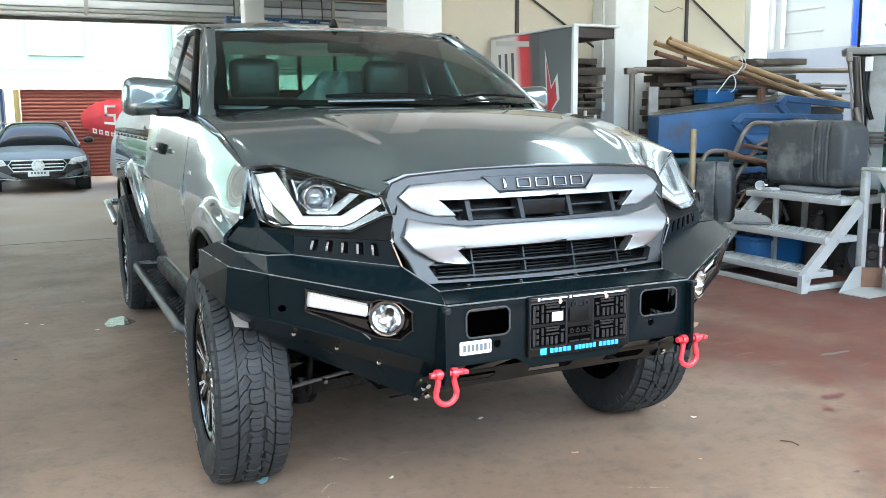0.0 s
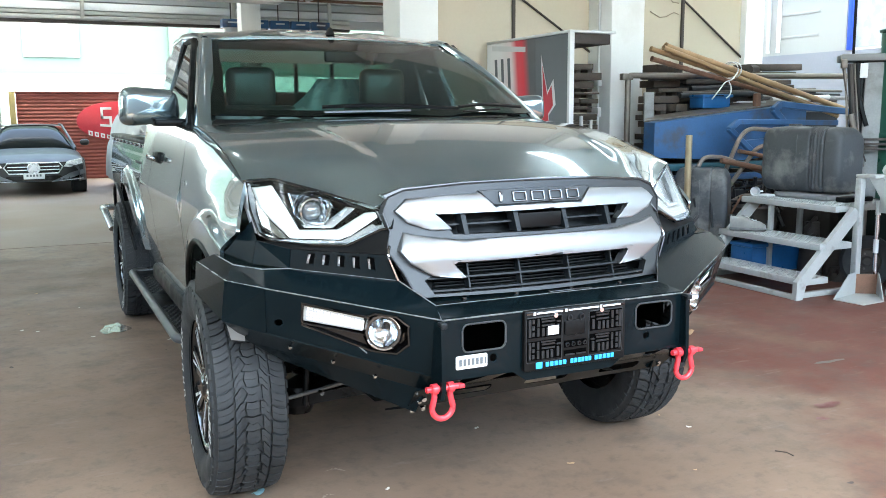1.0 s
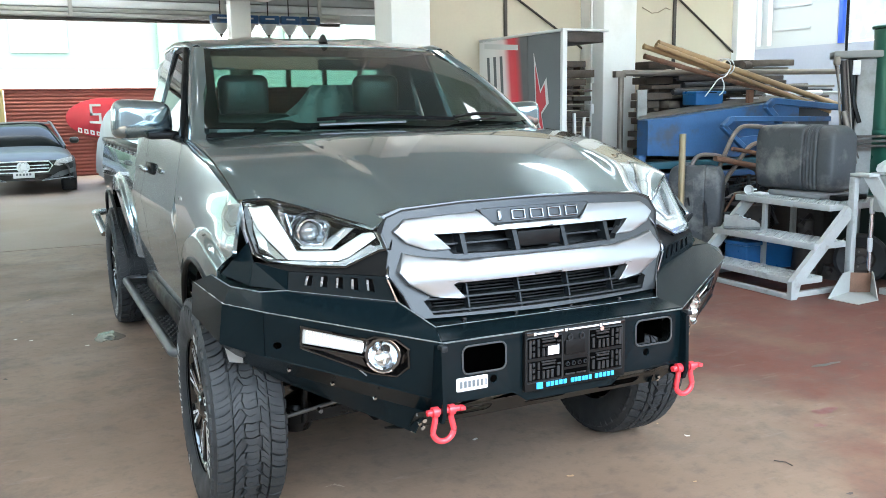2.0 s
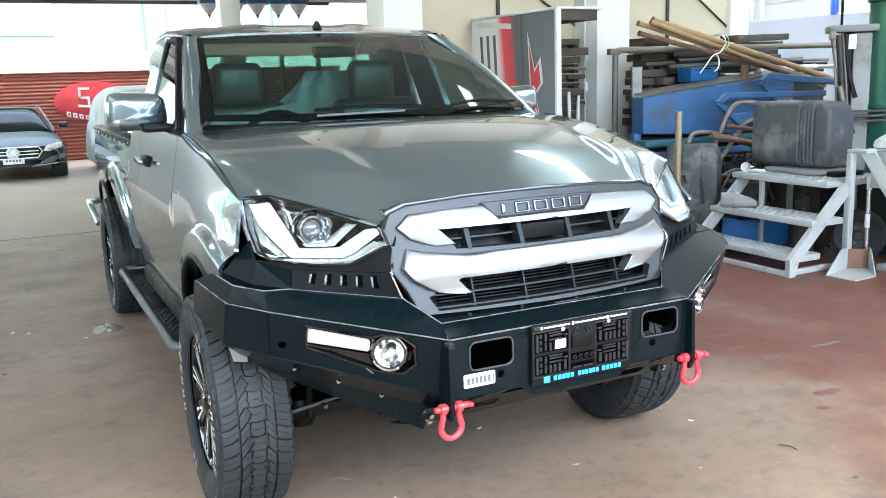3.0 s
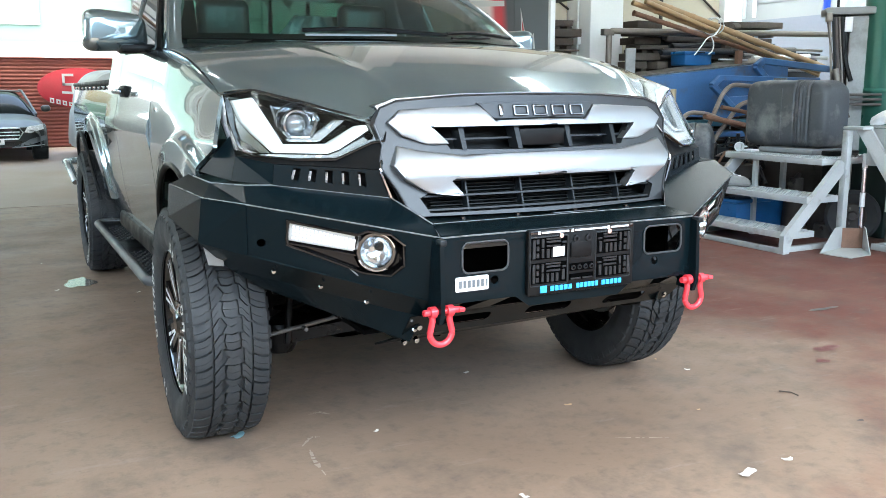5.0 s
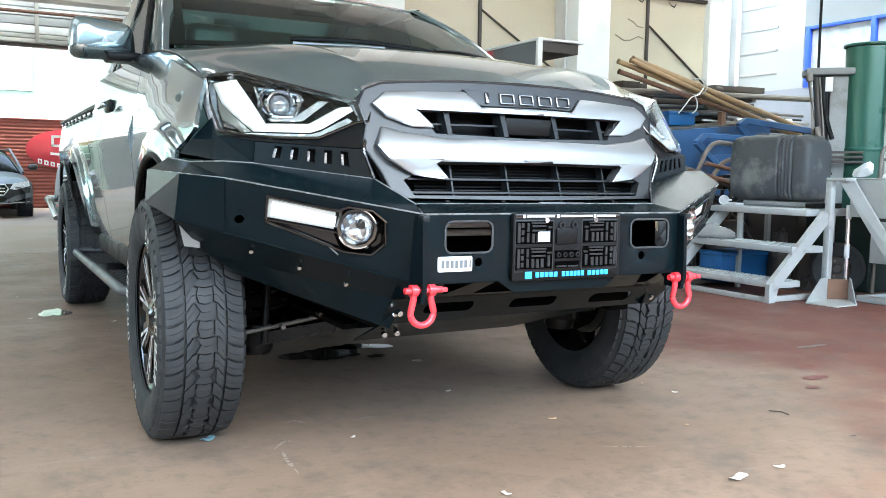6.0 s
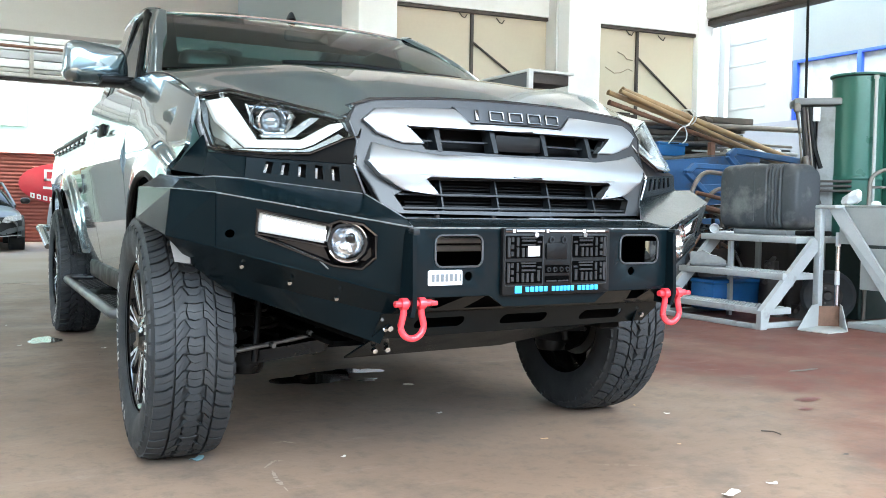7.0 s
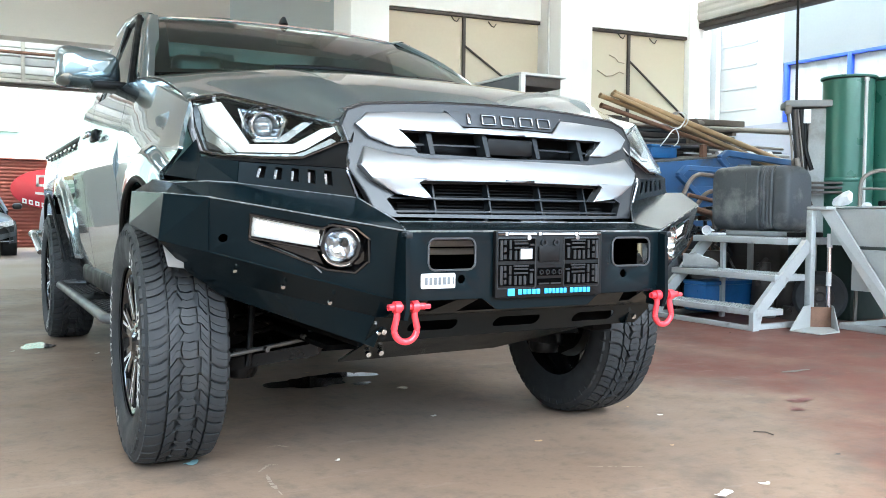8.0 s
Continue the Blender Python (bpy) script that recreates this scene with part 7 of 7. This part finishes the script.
# bent tubes of old chair frames, leaning in the scrap
TUBE_GREY = mat("worn_brown_tube", (0.20, 0.165, 0.14), 0.45, 0.4, 0.3, 12, 0.2)
for k, (pts, rad, m_) in enumerate((
        ([(4.72, 3.80, 1.155), (4.38, 3.80, 1.178), (4.28, 3.80, 1.10), (4.10, 3.78, 0.79), (4.02, 3.76, 0.0)], 0.020, TUBE_GREY),
        ([(3.74, 3.78, 0.0), (3.78, 3.76, 0.87), (3.85, 3.75, 0.945), (4.05, 3.75, 0.932), (4.52, 3.72, 0.78), (4.56, 3.72, 0.0)], 0.019, TUBE_GREY),
        ([(4.56, 3.72, 1.035), (4.43, 3.74, 1.01), (4.09, 3.72, 0.66), (4.0, 3.72, 0.0)], 0.020, TUBE_GREY),
        ([(3.97, 3.68, 0.91), (4.56, 3.66, 0.80), (4.6, 3.66, 0.0)], 0.024, RUST),
        ([(4.18, 3.70, 0.985), (4.58, 3.68, 0.915), (4.62, 3.70, 0.0)], 0.018, RUST),
        ([(3.95, 3.62, 0.0), (4.02, 3.62, 0.55), (4.2, 3.60, 0.62), (4.5, 3.6, 0.5), (4.52, 3.6, 0.0)], 0.015, TUBE_GREY))):
    cf = thing("chair_frame", V(pts[-1]), "rusty bent tube of an old chair frame", "chair frame", "chair frames")
    part("bent_tube", tube(bmesh.new(), bend(pts, 0.07), rad, 10), m_, cf)
for k in range(12):
    a = V((3.70 + 0.09 * k, 3.62 + 0.05 * (k % 3), 0.0))
    part("loose_pipe", cyl(bmesh.new(), a, a + V((0.35 - 0.16 * (k % 5), -0.12, 0.62 + 0.07 * (k % 3))), 0.011 + 0.003 * (k % 3), n=8), (RUST, IRON, DARK_PIPE)[k % 3], None, "rusty pipe leaning in the scrap heap", "pipe", "scrap pipes")
heap = bmesh.new()
r = random.Random(21)
for k in range(130):
    c = V((r.uniform(3.7, 4.9), r.uniform(3.5, 4.05), 0))
    a = r.uniform(0, math.tau)
    e = c + V((0.30 * math.cos(a), 0.12 * math.sin(a), 0))
    z0, z1 = r.uniform(0.03, 0.72), r.uniform(0.03, 0.72)
    cyl(heap, c + V((0, 0, z0)), e + V((0, 0, z1)), r.uniform(0.006, 0.022), n=6)
for k in range(12):
    x, y = 3.75 + 0.13 * k, 3.85 + 0.1 * (k % 2)
    box(heap, (x, y, 0), (x + 0.17, y + 0.2, r.uniform(0.35, 0.72)), 0.01)
part("scrap_heap", heap, DARK_PIPE, None, "dark heap of scrap metal behind the steps", "scrap", kind="stuff")
# sign cabinet with an open back beside the pickup
cab = thing("sign_cabinet", (3.15, 5.2, 0), "tall charcoal sign cabinet with red and white shapes", "sign")
part("front_board", boxed((2.90, 4.47, 0.1), (2.93, 5.98, 2.02), 0.004), BOARD, cab)
part("end_frame", boxed((2.89, 4.43, 0.0), (2.94, 4.468, 2.03), 0.005), SIGN_WHITE, cab)
part("top_board", boxed((2.89, 4.43, 2.022), (3.38, 5.98, 2.045), 0.004), SIGN_WHITE, cab)
part("top_inner", boxed((2.94, 4.46, 1.93), (3.34, 5.9, 2.018), 0.004), IRON, cab)
part("back_post", boxed((3.33, 5.93, 0.0), (3.37, 5.97, 2.02), 0.004), SIGN_WHITE, cab)


def on_board(d0):
    return lambda a, b, d: V((2.897 - d0 - d, a, b))


star = [(4.92, 1.86), (4.80, 1.52), (4.70, 1.63), (4.66, 1.40), (4.78, 1.30), (4.70, 1.02), (4.84, 1.22), (4.97, 1.05), (4.88, 1.33)]
part("star_outline", plate(star, (), 0.002, on_board(0.0)), SIGN_WHITE, cab)
cx, cz = sum(p[0] for p in star) / 9, sum(p[1] for p in star) / 9
part("star_fill", plate([(cx + 0.72 * (a - cx), cz + 0.78 * (b - cz)) for a, b in star], (), 0.002, on_board(0.003)), SIGN_RED, cab)
part("fade_band", plate([(5.03, 2.018), (5.975, 2.018), (5.975, 0.11), (4.98, 0.11), (5.0, 1.0)], (), 0.002, on_board(0.0)), FADE, cab)
for k in range(3):
    part("dark_stroke", plate([(5.50 + 0.13 * k, 1.86), (5.55 + 0.13 * k, 1.86), (5.51 + 0.13 * k, 1.3), (5.46 + 0.13 * k, 1.3)], (), 0.002, on_board(0.003)), BOARD, cab)
part("white_stroke", plate([(5.20, 1.90), (5.86, 1.95), (5.86, 2.0), (5.20, 1.95)], (), 0.002, on_board(0.003)), SIGN_WHITE, cab)
for k in range(4):
    part("white_batten", boxed((3.42 + 0.05 * k, 5.05 + 0.03 * k, 0.0), (3.45 + 0.05 * k, 5.08 + 0.03 * k, 1.32 + 0.03 * (k % 2)), 0.004, Matrix.Translation((3.4, 5, 0)) @ pose(0, 0, 0, -6, 4 * (k - 1.5), 0) @ Matrix.Translation((-3.4, -5, 0))), SIGN_WHITE, None, "white batten leaning by the pillar", "batten", "white battens")
cond = thing("wall_conduit", (3.96, 5.7, 0), "white electrical conduit with a socket on the pillar", "conduit")
part("tube", cyl(bmesh.new(), (4.085, 5.70, 0.0), (4.085, 5.70, 4.3), 0.014, n=10), SIGN_WHITE, cond)
for z in (1.28, 1.60):
    part("socket", boxed((4.055, 5.65, z), (4.098, 5.75, z + 0.10), 0.006), SIGN_WHITE, cond)

# ---- the yard: parked car, covered car, oval sign, hanging hoppers ----
car = thing("parked_saloon", (-1.75, 16.2, 0), "dark grey saloon car facing the workshop", "car")
CX, CY = -1.40, 14.05


def cpt(x, y, z):
    return V((CX + 0.90 * x, CY + 0.92 * y, 0.80 * z))


def body(u, v):
    y = 4.85 * u
    w = 0.925 * (1 - 0.16 * (1 - smooth(u, 0, 0.10)) - 0.10 * smooth(u, 0.9, 1))
    top = lerp(u, (0, 0.66), (0.03, 0.74), (0.10, 0.86), (0.28, 0.96), (0.4, 0.98), (0.8, 1.0), (0.95, 0.98), (1, 0.86))
    a = math.pi * v
    c, s = math.cos(a), math.sin(a)
    x = math.copysign(abs(c) ** 0.5, c) * w
    z = 0.28 + (top - 0.28) * (s ** 0.32 if s > 0 else 0)
    return cpt(x, y, z)


shell = part("body", grid(40, 32, body), CAR_PAINT, car)


def green(u, v):
    y = 1.18 + 3.25 * u
    top = 0.80 + 0.665 * lerp(u, (0, 0.0), (0.04, 0.25), (0.12, 0.55), (0.22, 0.84), (0.30, 0.96), (0.45, 1.0), (0.62, 0.97), (0.8, 0.72), (0.92, 0.40), (1, 0.05))
    a = math.pi * v
    c, s = math.cos(a), math.sin(a)
    k = max(0.0, (top - 0.98) / 0.48)
    z = 0.72 + (top - 0.72) * s ** 0.42
    w = 0.83 - 0.24 * max(0.0, (z - 0.95) / 0.5)
    return cpt(math.copysign(abs(c) ** 0.40, c) * w, y, z)


part("cabin", grid(30, 28, green), mat("car_dark_glass", (0.008, 0.010, 0.010), 0.15, 0, 0.05, 5, rvary=0.02, spec=0.08), car)
part("roof", thicken(grid(14, 10, lambda u, v: cpt((2 * u - 1) * 0.57, 2.16 + 1.25 * v, 1.478 - 0.035 * (2 * u - 1) ** 2 - 0.022 * (2 * v - 1) ** 2)), 0.01), CAR_PAINT, car)
for s in (-1, 1):
    part("screen_pillar", tube(bmesh.new(), [cpt(s * 0.80, 1.22, 0.93), cpt(s * 0.70, 1.65, 1.20), cpt(s * 0.60, 2.12, 1.445), cpt(s * 0.58, 2.9, 1.455)], 0.022, 8), CAR_PAINT, car)
part("front_fascia", plate([(-0.84, 0.30), (0.84, 0.30), (0.87, 0.62), (0.58, 0.70), (-0.58, 0.70), (-0.87, 0.62)], (), 0.06, lambda a, b, d: cpt(a, -0.06 + 0.30 * a * a + d, b), [k * 0.14 - 0.84 for k in range(13)], 0.01), CAR_PAINT, car)
gl = part("grille", plate([(-0.50, 0.60), (-0.42, 0.47), (0.42, 0.47), (0.50, 0.60), (0.44, 0.69), (-0.44, 0.69)], (), 0.02, lambda a, b, d: cpt(a, -0.075 + 0.25 * a * a + d, b), [-0.3, -0.1, 0.1, 0.3]), GLOSS_BLACK, car)
for z in (0.535, 0.60):
    part("chrome_bar", plate([(-0.44, z), (0.44, z), (0.44, z + 0.022), (-0.44, z + 0.022)], (), 0.015, lambda a, b, d: cpt(a, -0.088 + 0.25 * a * a + d, b), [-0.3, -0.1, 0.1, 0.3]), MACHINED, gl)
part("grille_edge", tube(bmesh.new(), [cpt(a, -0.085 + 0.25 * a * a, b) for a, b in ((-0.50, 0.60), (-0.42, 0.47), (0, 0.468), (0.42, 0.47), (0.50, 0.60), (0.44, 0.69), (0, 0.695), (-0.44, 0.69))], 0.012, 6, True), MACHINED, gl)
part("round_emblem", lathe(bmesh.new(), [(-0.03, 0.075), (-0.045, 0.088), (-0.03, 0.10), (-0.02, 0.088)], 24, "Y", cpt(0, -0.07, 0.58), True), MACHINED, gl)
part("emblem_disc", lathe(bmesh.new(), [(-0.035, 0.0), (-0.032, 0.05), (-0.02, 0.075)], 20, "Y", cpt(0, -0.07, 0.58)), MACHINED, gl)
part("lower_intake", plate([(-0.52, 0.32), (0.52, 0.32), (0.46, 0.42), (-0.46, 0.42)], (), 0.02, lambda a, b, d: cpt(a, -0.08 + 0.28 * a * a + d, b), [-0.3, 0, 0.3]), GLOSS_BLACK, car)
pl = part("number_plate", plate(rrect(-0.18, 0.36, 0.18, 0.48, 0.01), (), 0.012, lambda a, b, d: cpt(a, -0.112 + d, b), (), 0.002), SIGN_WHITE, car)
for k in range(5):
    part("dark_bar", boxed(cpt(-0.13 + 0.055 * k, -0.116, 0.41), cpt(-0.095 + 0.055 * k, -0.1125, 0.455)), BOARD, pl)
for s in (-1, 1):
    hl = part("headlight", plate([(0.52 * s, 0.60), (0.58 * s, 0.71), (0.84 * s, 0.76), (0.86 * s, 0.66), (0.62 * s, 0.58)], (), 0.03, lambda a, b, d: cpt(a, -0.10 + 0.30 * a * a + d, b), [0.7 * s], 0.005), BOWL, car)
    part("side_intake", plate([(0.56 * s, 0.34), (0.80 * s, 0.36), (0.84 * s, 0.48), (0.64 * s, 0.44)], (), 0.02, lambda a, b, d: cpt(a, -0.075 + 0.30 * a * a + d, b), [0.7 * s]), GLOSS_BLACK, car)
    part("bumper_blade", plate([(0.885 * s, 0.53), (0.90 * s, 0.44), (0.66 * s, 0.36), (0.40 * s, 0.30), (0.30 * s, 0.30), (0.52 * s, 0.40), (0.62 * s, 0.46)], (), 0.02, lambda a, b, d: cpt(a, -0.10 + 0.30 * a * a + d, b), [0.5 * s, 0.7 * s]), mat("car_blade_grey", (0.16, 0.17, 0.18), 0.3, 0.7), car)
    part("chrome_lip", plate([(0.30 * s, 0.285), (0.86 * s, 0.325), (0.86 * s, 0.34), (0.30 * s, 0.30)], (), 0.01, lambda a, b, d: cpt(a, -0.085 + 0.30 * a * a + d, b), [0.5 * s, 0.7 * s]), MACHINED, car)
    part("wing_mirror", boxed(cpt(s * 1.0 - 0.09, 1.55, 0.98), cpt(s * 1.0 + 0.09, 1.72, 1.12), 0.05, None, 3), CAR_PAINT, car)
    for y in (0.85, 3.8):
        bm = lathe(bmesh.new(), [(-0.11, 0.20), (-0.12, 0.30), (-0.10, 0.33), (0.10, 0.33), (0.12, 0.30), (0.11, 0.20)], 32, "X", cpt(s * 0.80, y, 0.33))
        w = part("wheel", bm, RUBBER, car)
        part("rim", lathe(bmesh.new(), [(-0.09, 0.21), (-0.07, 0.10), (-0.08, 0.0), (0.08, 0.0), (0.07, 0.10), (0.09, 0.21)], 24, "X", cpt(s * 0.80, y, 0.33)), SILVER, w)
part("hood_line", plate([(-0.45, 0.0), (-0.40, 1.1), (-0.385, 1.1), (-0.43, 0.0)], (), 0.004, lambda a, b, d: cpt(a, 0.2 + b, lerp(b, (0, 0.76), (0.3, 0.868), (1.1, 0.955)) - d), (), 0), CAR_PAINT, car)

cc = thing("covered_car", (0.55, 13.6, 0), "car under a fitted grey cover in the yard", "covered car")


def drape(u, v):
    y = 12.0 + 4.3 * u
    h = lerp(u, (0, 0.62), (0.03, 0.95), (0.22, 1.08), (0.36, 1.48), (0.62, 1.5), (0.85, 1.05), (0.97, 0.95), (1, 0.55))
    h = 1.46 - 0.35 * (1 - smooth(u, 0.0, 0.06)) if u < 0.5 else h
    a = math.pi * v
    c, s = math.cos(a), math.sin(a)
    x = math.copysign(abs(c) ** 0.4, c) * (0.90 + 0.012 * math.sin(31 * u + 7 * v))
    return V((0.80 + x, y, 0.16 + (h - 0.16) * s ** 0.35 + 0.010 * math.sin(22 * u) * math.sin(15 * v)))


bm = grid(40, 36, drape)
bm.faces.new([bm.verts.new(drape(0, k / 24)) for k in range(25)])
part("cover_sheet", bm, COVER, cc)
for x in (0.09, 1.59):
    for y in (12.75, 15.4):
        part("wheel", lathe(bmesh.new(), [(-0.10, 0.0), (-0.10, 0.28), (-0.08, 0.32), (0.08, 0.32), (0.10, 0.28), (0.10, 0.0)], 24, "X", (x, y, 0.32)), RUBBER, cc)

ov = thing("oval_sign", (0.15, 17.9, 0.8), "red oval sign with pale shapes on the ribbed shutter", "sign")
part("disc", plate([(0.28 + 0.78 * math.cos(k * math.tau / 40), 1.21 + 0.41 * math.sin(k * math.tau / 40)) for k in range(40)], (), 0.03, lambda a, b, d: V((a, 17.92 + d, b)), (), 0.006), SIGN_RED, ov)
for lp in ([(-0.02, 1.50), (0.20, 1.50), (0.20, 1.45), (-0.02, 1.45)], [(-0.02, 1.45), (0.03, 1.45), (0.03, 1.26), (-0.02, 1.26)], [(-0.02, 1.31), (0.20, 1.31), (0.20, 1.26), (-0.02, 1.26)], [(0.15, 1.26), (0.20, 1.26), (0.20, 1.13), (0.15, 1.13)], [(-0.04, 1.15), (0.2, 1.13), (0.2, 1.08), (-0.04, 1.10)]):
    part("pale_stroke", plate(lp, (), 0.012, lambda a, b, d: V((a, 17.905 + d, b))), SIGN_WHITE, ov)
for k in range(6):
    a = -0.28 + 0.12 * k
    part("pale_mark", plate([(a, 1.02 - 0.03 * k), (a + 0.08, 1.0 - 0.03 * k), (a + 0.08, 0.90 - 0.025 * k), (a, 0.92 - 0.025 * k)], [[(a + 0.025, 0.985 - 0.03 * k), (a + 0.055, 0.98 - 0.03 * k), (a + 0.055, 0.93 - 0.025 * k), (a + 0.025, 0.935 - 0.025 * k)]], 0.01, lambda a, b, d: V((a, 17.907 + d, b))), SIGN_WHITE, ov)

for k in range(5):
    x = 2.30 + 0.42 * k + (0.1 if k else 0)
    hp = thing("hanging_hopper", (x, 15.5, 2.75), "blue hanging hopper with a grey cone below", "hopper", "row of hoppers")
    part("hopper_box", boxed((x - 0.19, 15.35, 3.0), (x + 0.19, 15.6, 3.16), 0.015), BLUE, hp)
    part("pale_bar", boxed((x - 0.09, 15.335, 3.08), (x + 0.09, 15.348, 3.11), 0.003), SIGN_WHITE, hp)
    part("cone", lathe(bmesh.new(), [(0.0, 0.17), (-0.10, 0.12), (-0.20, 0.04)], 20, "Z", (x, 15.48, 2.998)), GALV, hp)
    part("nozzle", cyl(bmesh.new(), (x, 15.48, 2.80), (x, 15.48, 2.73), 0.035, 0.015, 10), IRON, hp)
    part("hanger_rod", cyl(bmesh.new(), (x, 15.5, 3.16), (x, 15.5, 4.4), 0.012, n=8), IRON, hp)

# ---- floor litter and damp spots ----
def puddle(x, y, rx, ry, seed, material, label):
    r = random.Random(seed)
    ph = [r.uniform(0, 6) for _ in range(4)]
    pts = []
    for k in range(48):
        a = k * math.tau / 48
        q = 1 + 0.22 * math.sin(2 * a + ph[0]) + 0.14 * math.sin(3 * a + ph[1]) + 0.10 * math.sin(5 * a + ph[2]) + 0.05 * math.sin(9 * a + ph[3])
        pts.append((x + rx * q * math.cos(a), y + ry * q * math.sin(a)))
    bm = bmesh.new()
    bm.faces.new([bm.verts.new((a, b, 0.0035)) for a, b in pts])
    part("damp_patch", bm, material, None, label, "damp patch", "damp patches")


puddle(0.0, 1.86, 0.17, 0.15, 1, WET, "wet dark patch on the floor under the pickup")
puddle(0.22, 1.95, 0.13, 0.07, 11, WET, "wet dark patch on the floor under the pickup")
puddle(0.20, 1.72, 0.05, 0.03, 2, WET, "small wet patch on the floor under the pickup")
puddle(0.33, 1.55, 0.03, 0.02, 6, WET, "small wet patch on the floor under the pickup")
puddle(-1.04, 3.58, 0.07, 0.16, 3, mat("glossy_damp", (0.16, 0.14, 0.12), 0.06, 0, 0.4, 14), "shiny damp patch beside the rear tyre")
STAIN = mat("dark_red_stain", (0.13, 0.035, 0.03), 0.4, 0, 0.2, 20)
puddle(1.77, 0.55, 0.06, 0.035, 4, STAIN, "dark red stain on the floor")
puddle(1.60, 0.43, 0.03, 0.018, 5, STAIN, "dark red stain on the floor")
puddle(2.35, 1.05, 0.09, 0.02, 7, mat("green_grey_stain", (0.09, 0.11, 0.10), 0.4), "grey-green stain on the floor")
puddle(1.15, -0.10, 0.012, 0.010, 8, IRON, "small dark spot on the floor")


def scrap(x, y, size, yaw, material, label, seed, curl=0.3):
    r = random.Random(seed)
    m = Matrix.Translation((x, y, 0.004)) @ pose(0, 0, 0, 0, 0, yaw)
    bm = grid(4, 3, lambda u, v: m @ V((size * (u - 0.5) + r.uniform(-0.1, 0.1) * size, size * 0.45 * (v - 0.5) + r.uniform(-0.1, 0.1) * size, size * curl * (u - 0.5) ** 2 + r.uniform(0, 0.06) * size)))
    part("scrap", thicken(bm, 0.0015), material, None, label, "scrap", "floor scraps")


def scuff(pts, w, label, seed):
    """A thin worn streak of pale dust on the floor."""
    r = random.Random(seed)
    bm = bmesh.new()
    rows = []
    for k in range(25):
        t = k / 24 * (len(pts) - 1)
        i = min(int(t), len(pts) - 2)
        p, d = V((*pts[i], 0)).lerp(V((*pts[i + 1], 0)), t - i), (V((*pts[i + 1], 0)) - V((*pts[i], 0))).normalized()
        h = w * (0.25 + 0.75 * math.sin(math.pi * k / 24)) * r.uniform(0.4, 1.2)
        rows.append([bm.verts.new(p + V((-d.y, d.x, 0)) * h * e + V((0, 0, 0.0025))) for e in (-1, 1)])
    for k, (a, b) in enumerate(zip(rows, rows[1:])):
        if r.random() < 0.8:
            bm.faces.new((a[0], a[1], b[1], b[0]))
    part("scuff_mark", bm, SCUFF, None, label, "scuff mark", "scuff marks")


SCUFF = mat("dusty_scuff", (0.30, 0.245, 0.20), 0.7, 0, 0.2, 40)
scuff([(-0.64, 0.58), (-0.59, 0.64), (-0.56, 0.63)], 0.007, "pale curved scuff on the brown floor", 1)
scuff([(-0.625, 0.55), (-0.64, 0.46), (-0.645, 0.34)], 0.008, "pale short scuff on the brown floor", 2)
scuff([(-0.53, 0.84), (-0.49, 0.85), (-0.46, 0.81)], 0.008, "pale curved scuff on the brown floor", 3)
scuff([(0.30, 0.17), (0.46, 0.09)], 0.004, "thin pale scratch on the brown floor", 4)
LEAF = mat("dry_leaf", (0.45, 0.30, 0.18), 0.7)
scrap(2.06, 1.84, 0.09, 20, LEAF, "curled dry leaf on the floor", 1, 0.8)
scrap(0.47, -0.24, 0.06, 15, PAPER, "white paper scrap on the floor", 2)
scrap(0.66, -0.22, 0.03, -10, PAPER, "white paper scrap on the floor", 3)
scrap(-0.80, 0.76, 0.05, 40, mat("blue_film", (0.25, 0.45, 0.5), 0.3), "blue plastic scrap on the floor", 4)
r = random.Random(33)
for k in range(46):
    x, y = (r.uniform(-2.6, 3.2), r.uniform(-0.6, 3.6)) if k > 12 else (r.uniform(-2.2, -1.1), r.uniform(0.8, 5.5))
    scrap(x, y, r.uniform(0.010, 0.028), r.uniform(0, 180), (PAPER, LEAF, PAPER, IRON)[k % 4], "tiny pale crumb on the floor" if k % 4 != 3 else "tiny dark crumb on the floor", 50 + k)
part("twig", tube(bmesh.new(), [(1.13, 0.24, 0.006), (1.15, 0.20, 0.010), (1.155, 0.17, 0.006)], 0.0025, 5), IRON, None, "thin dark twig on the floor", "twig")
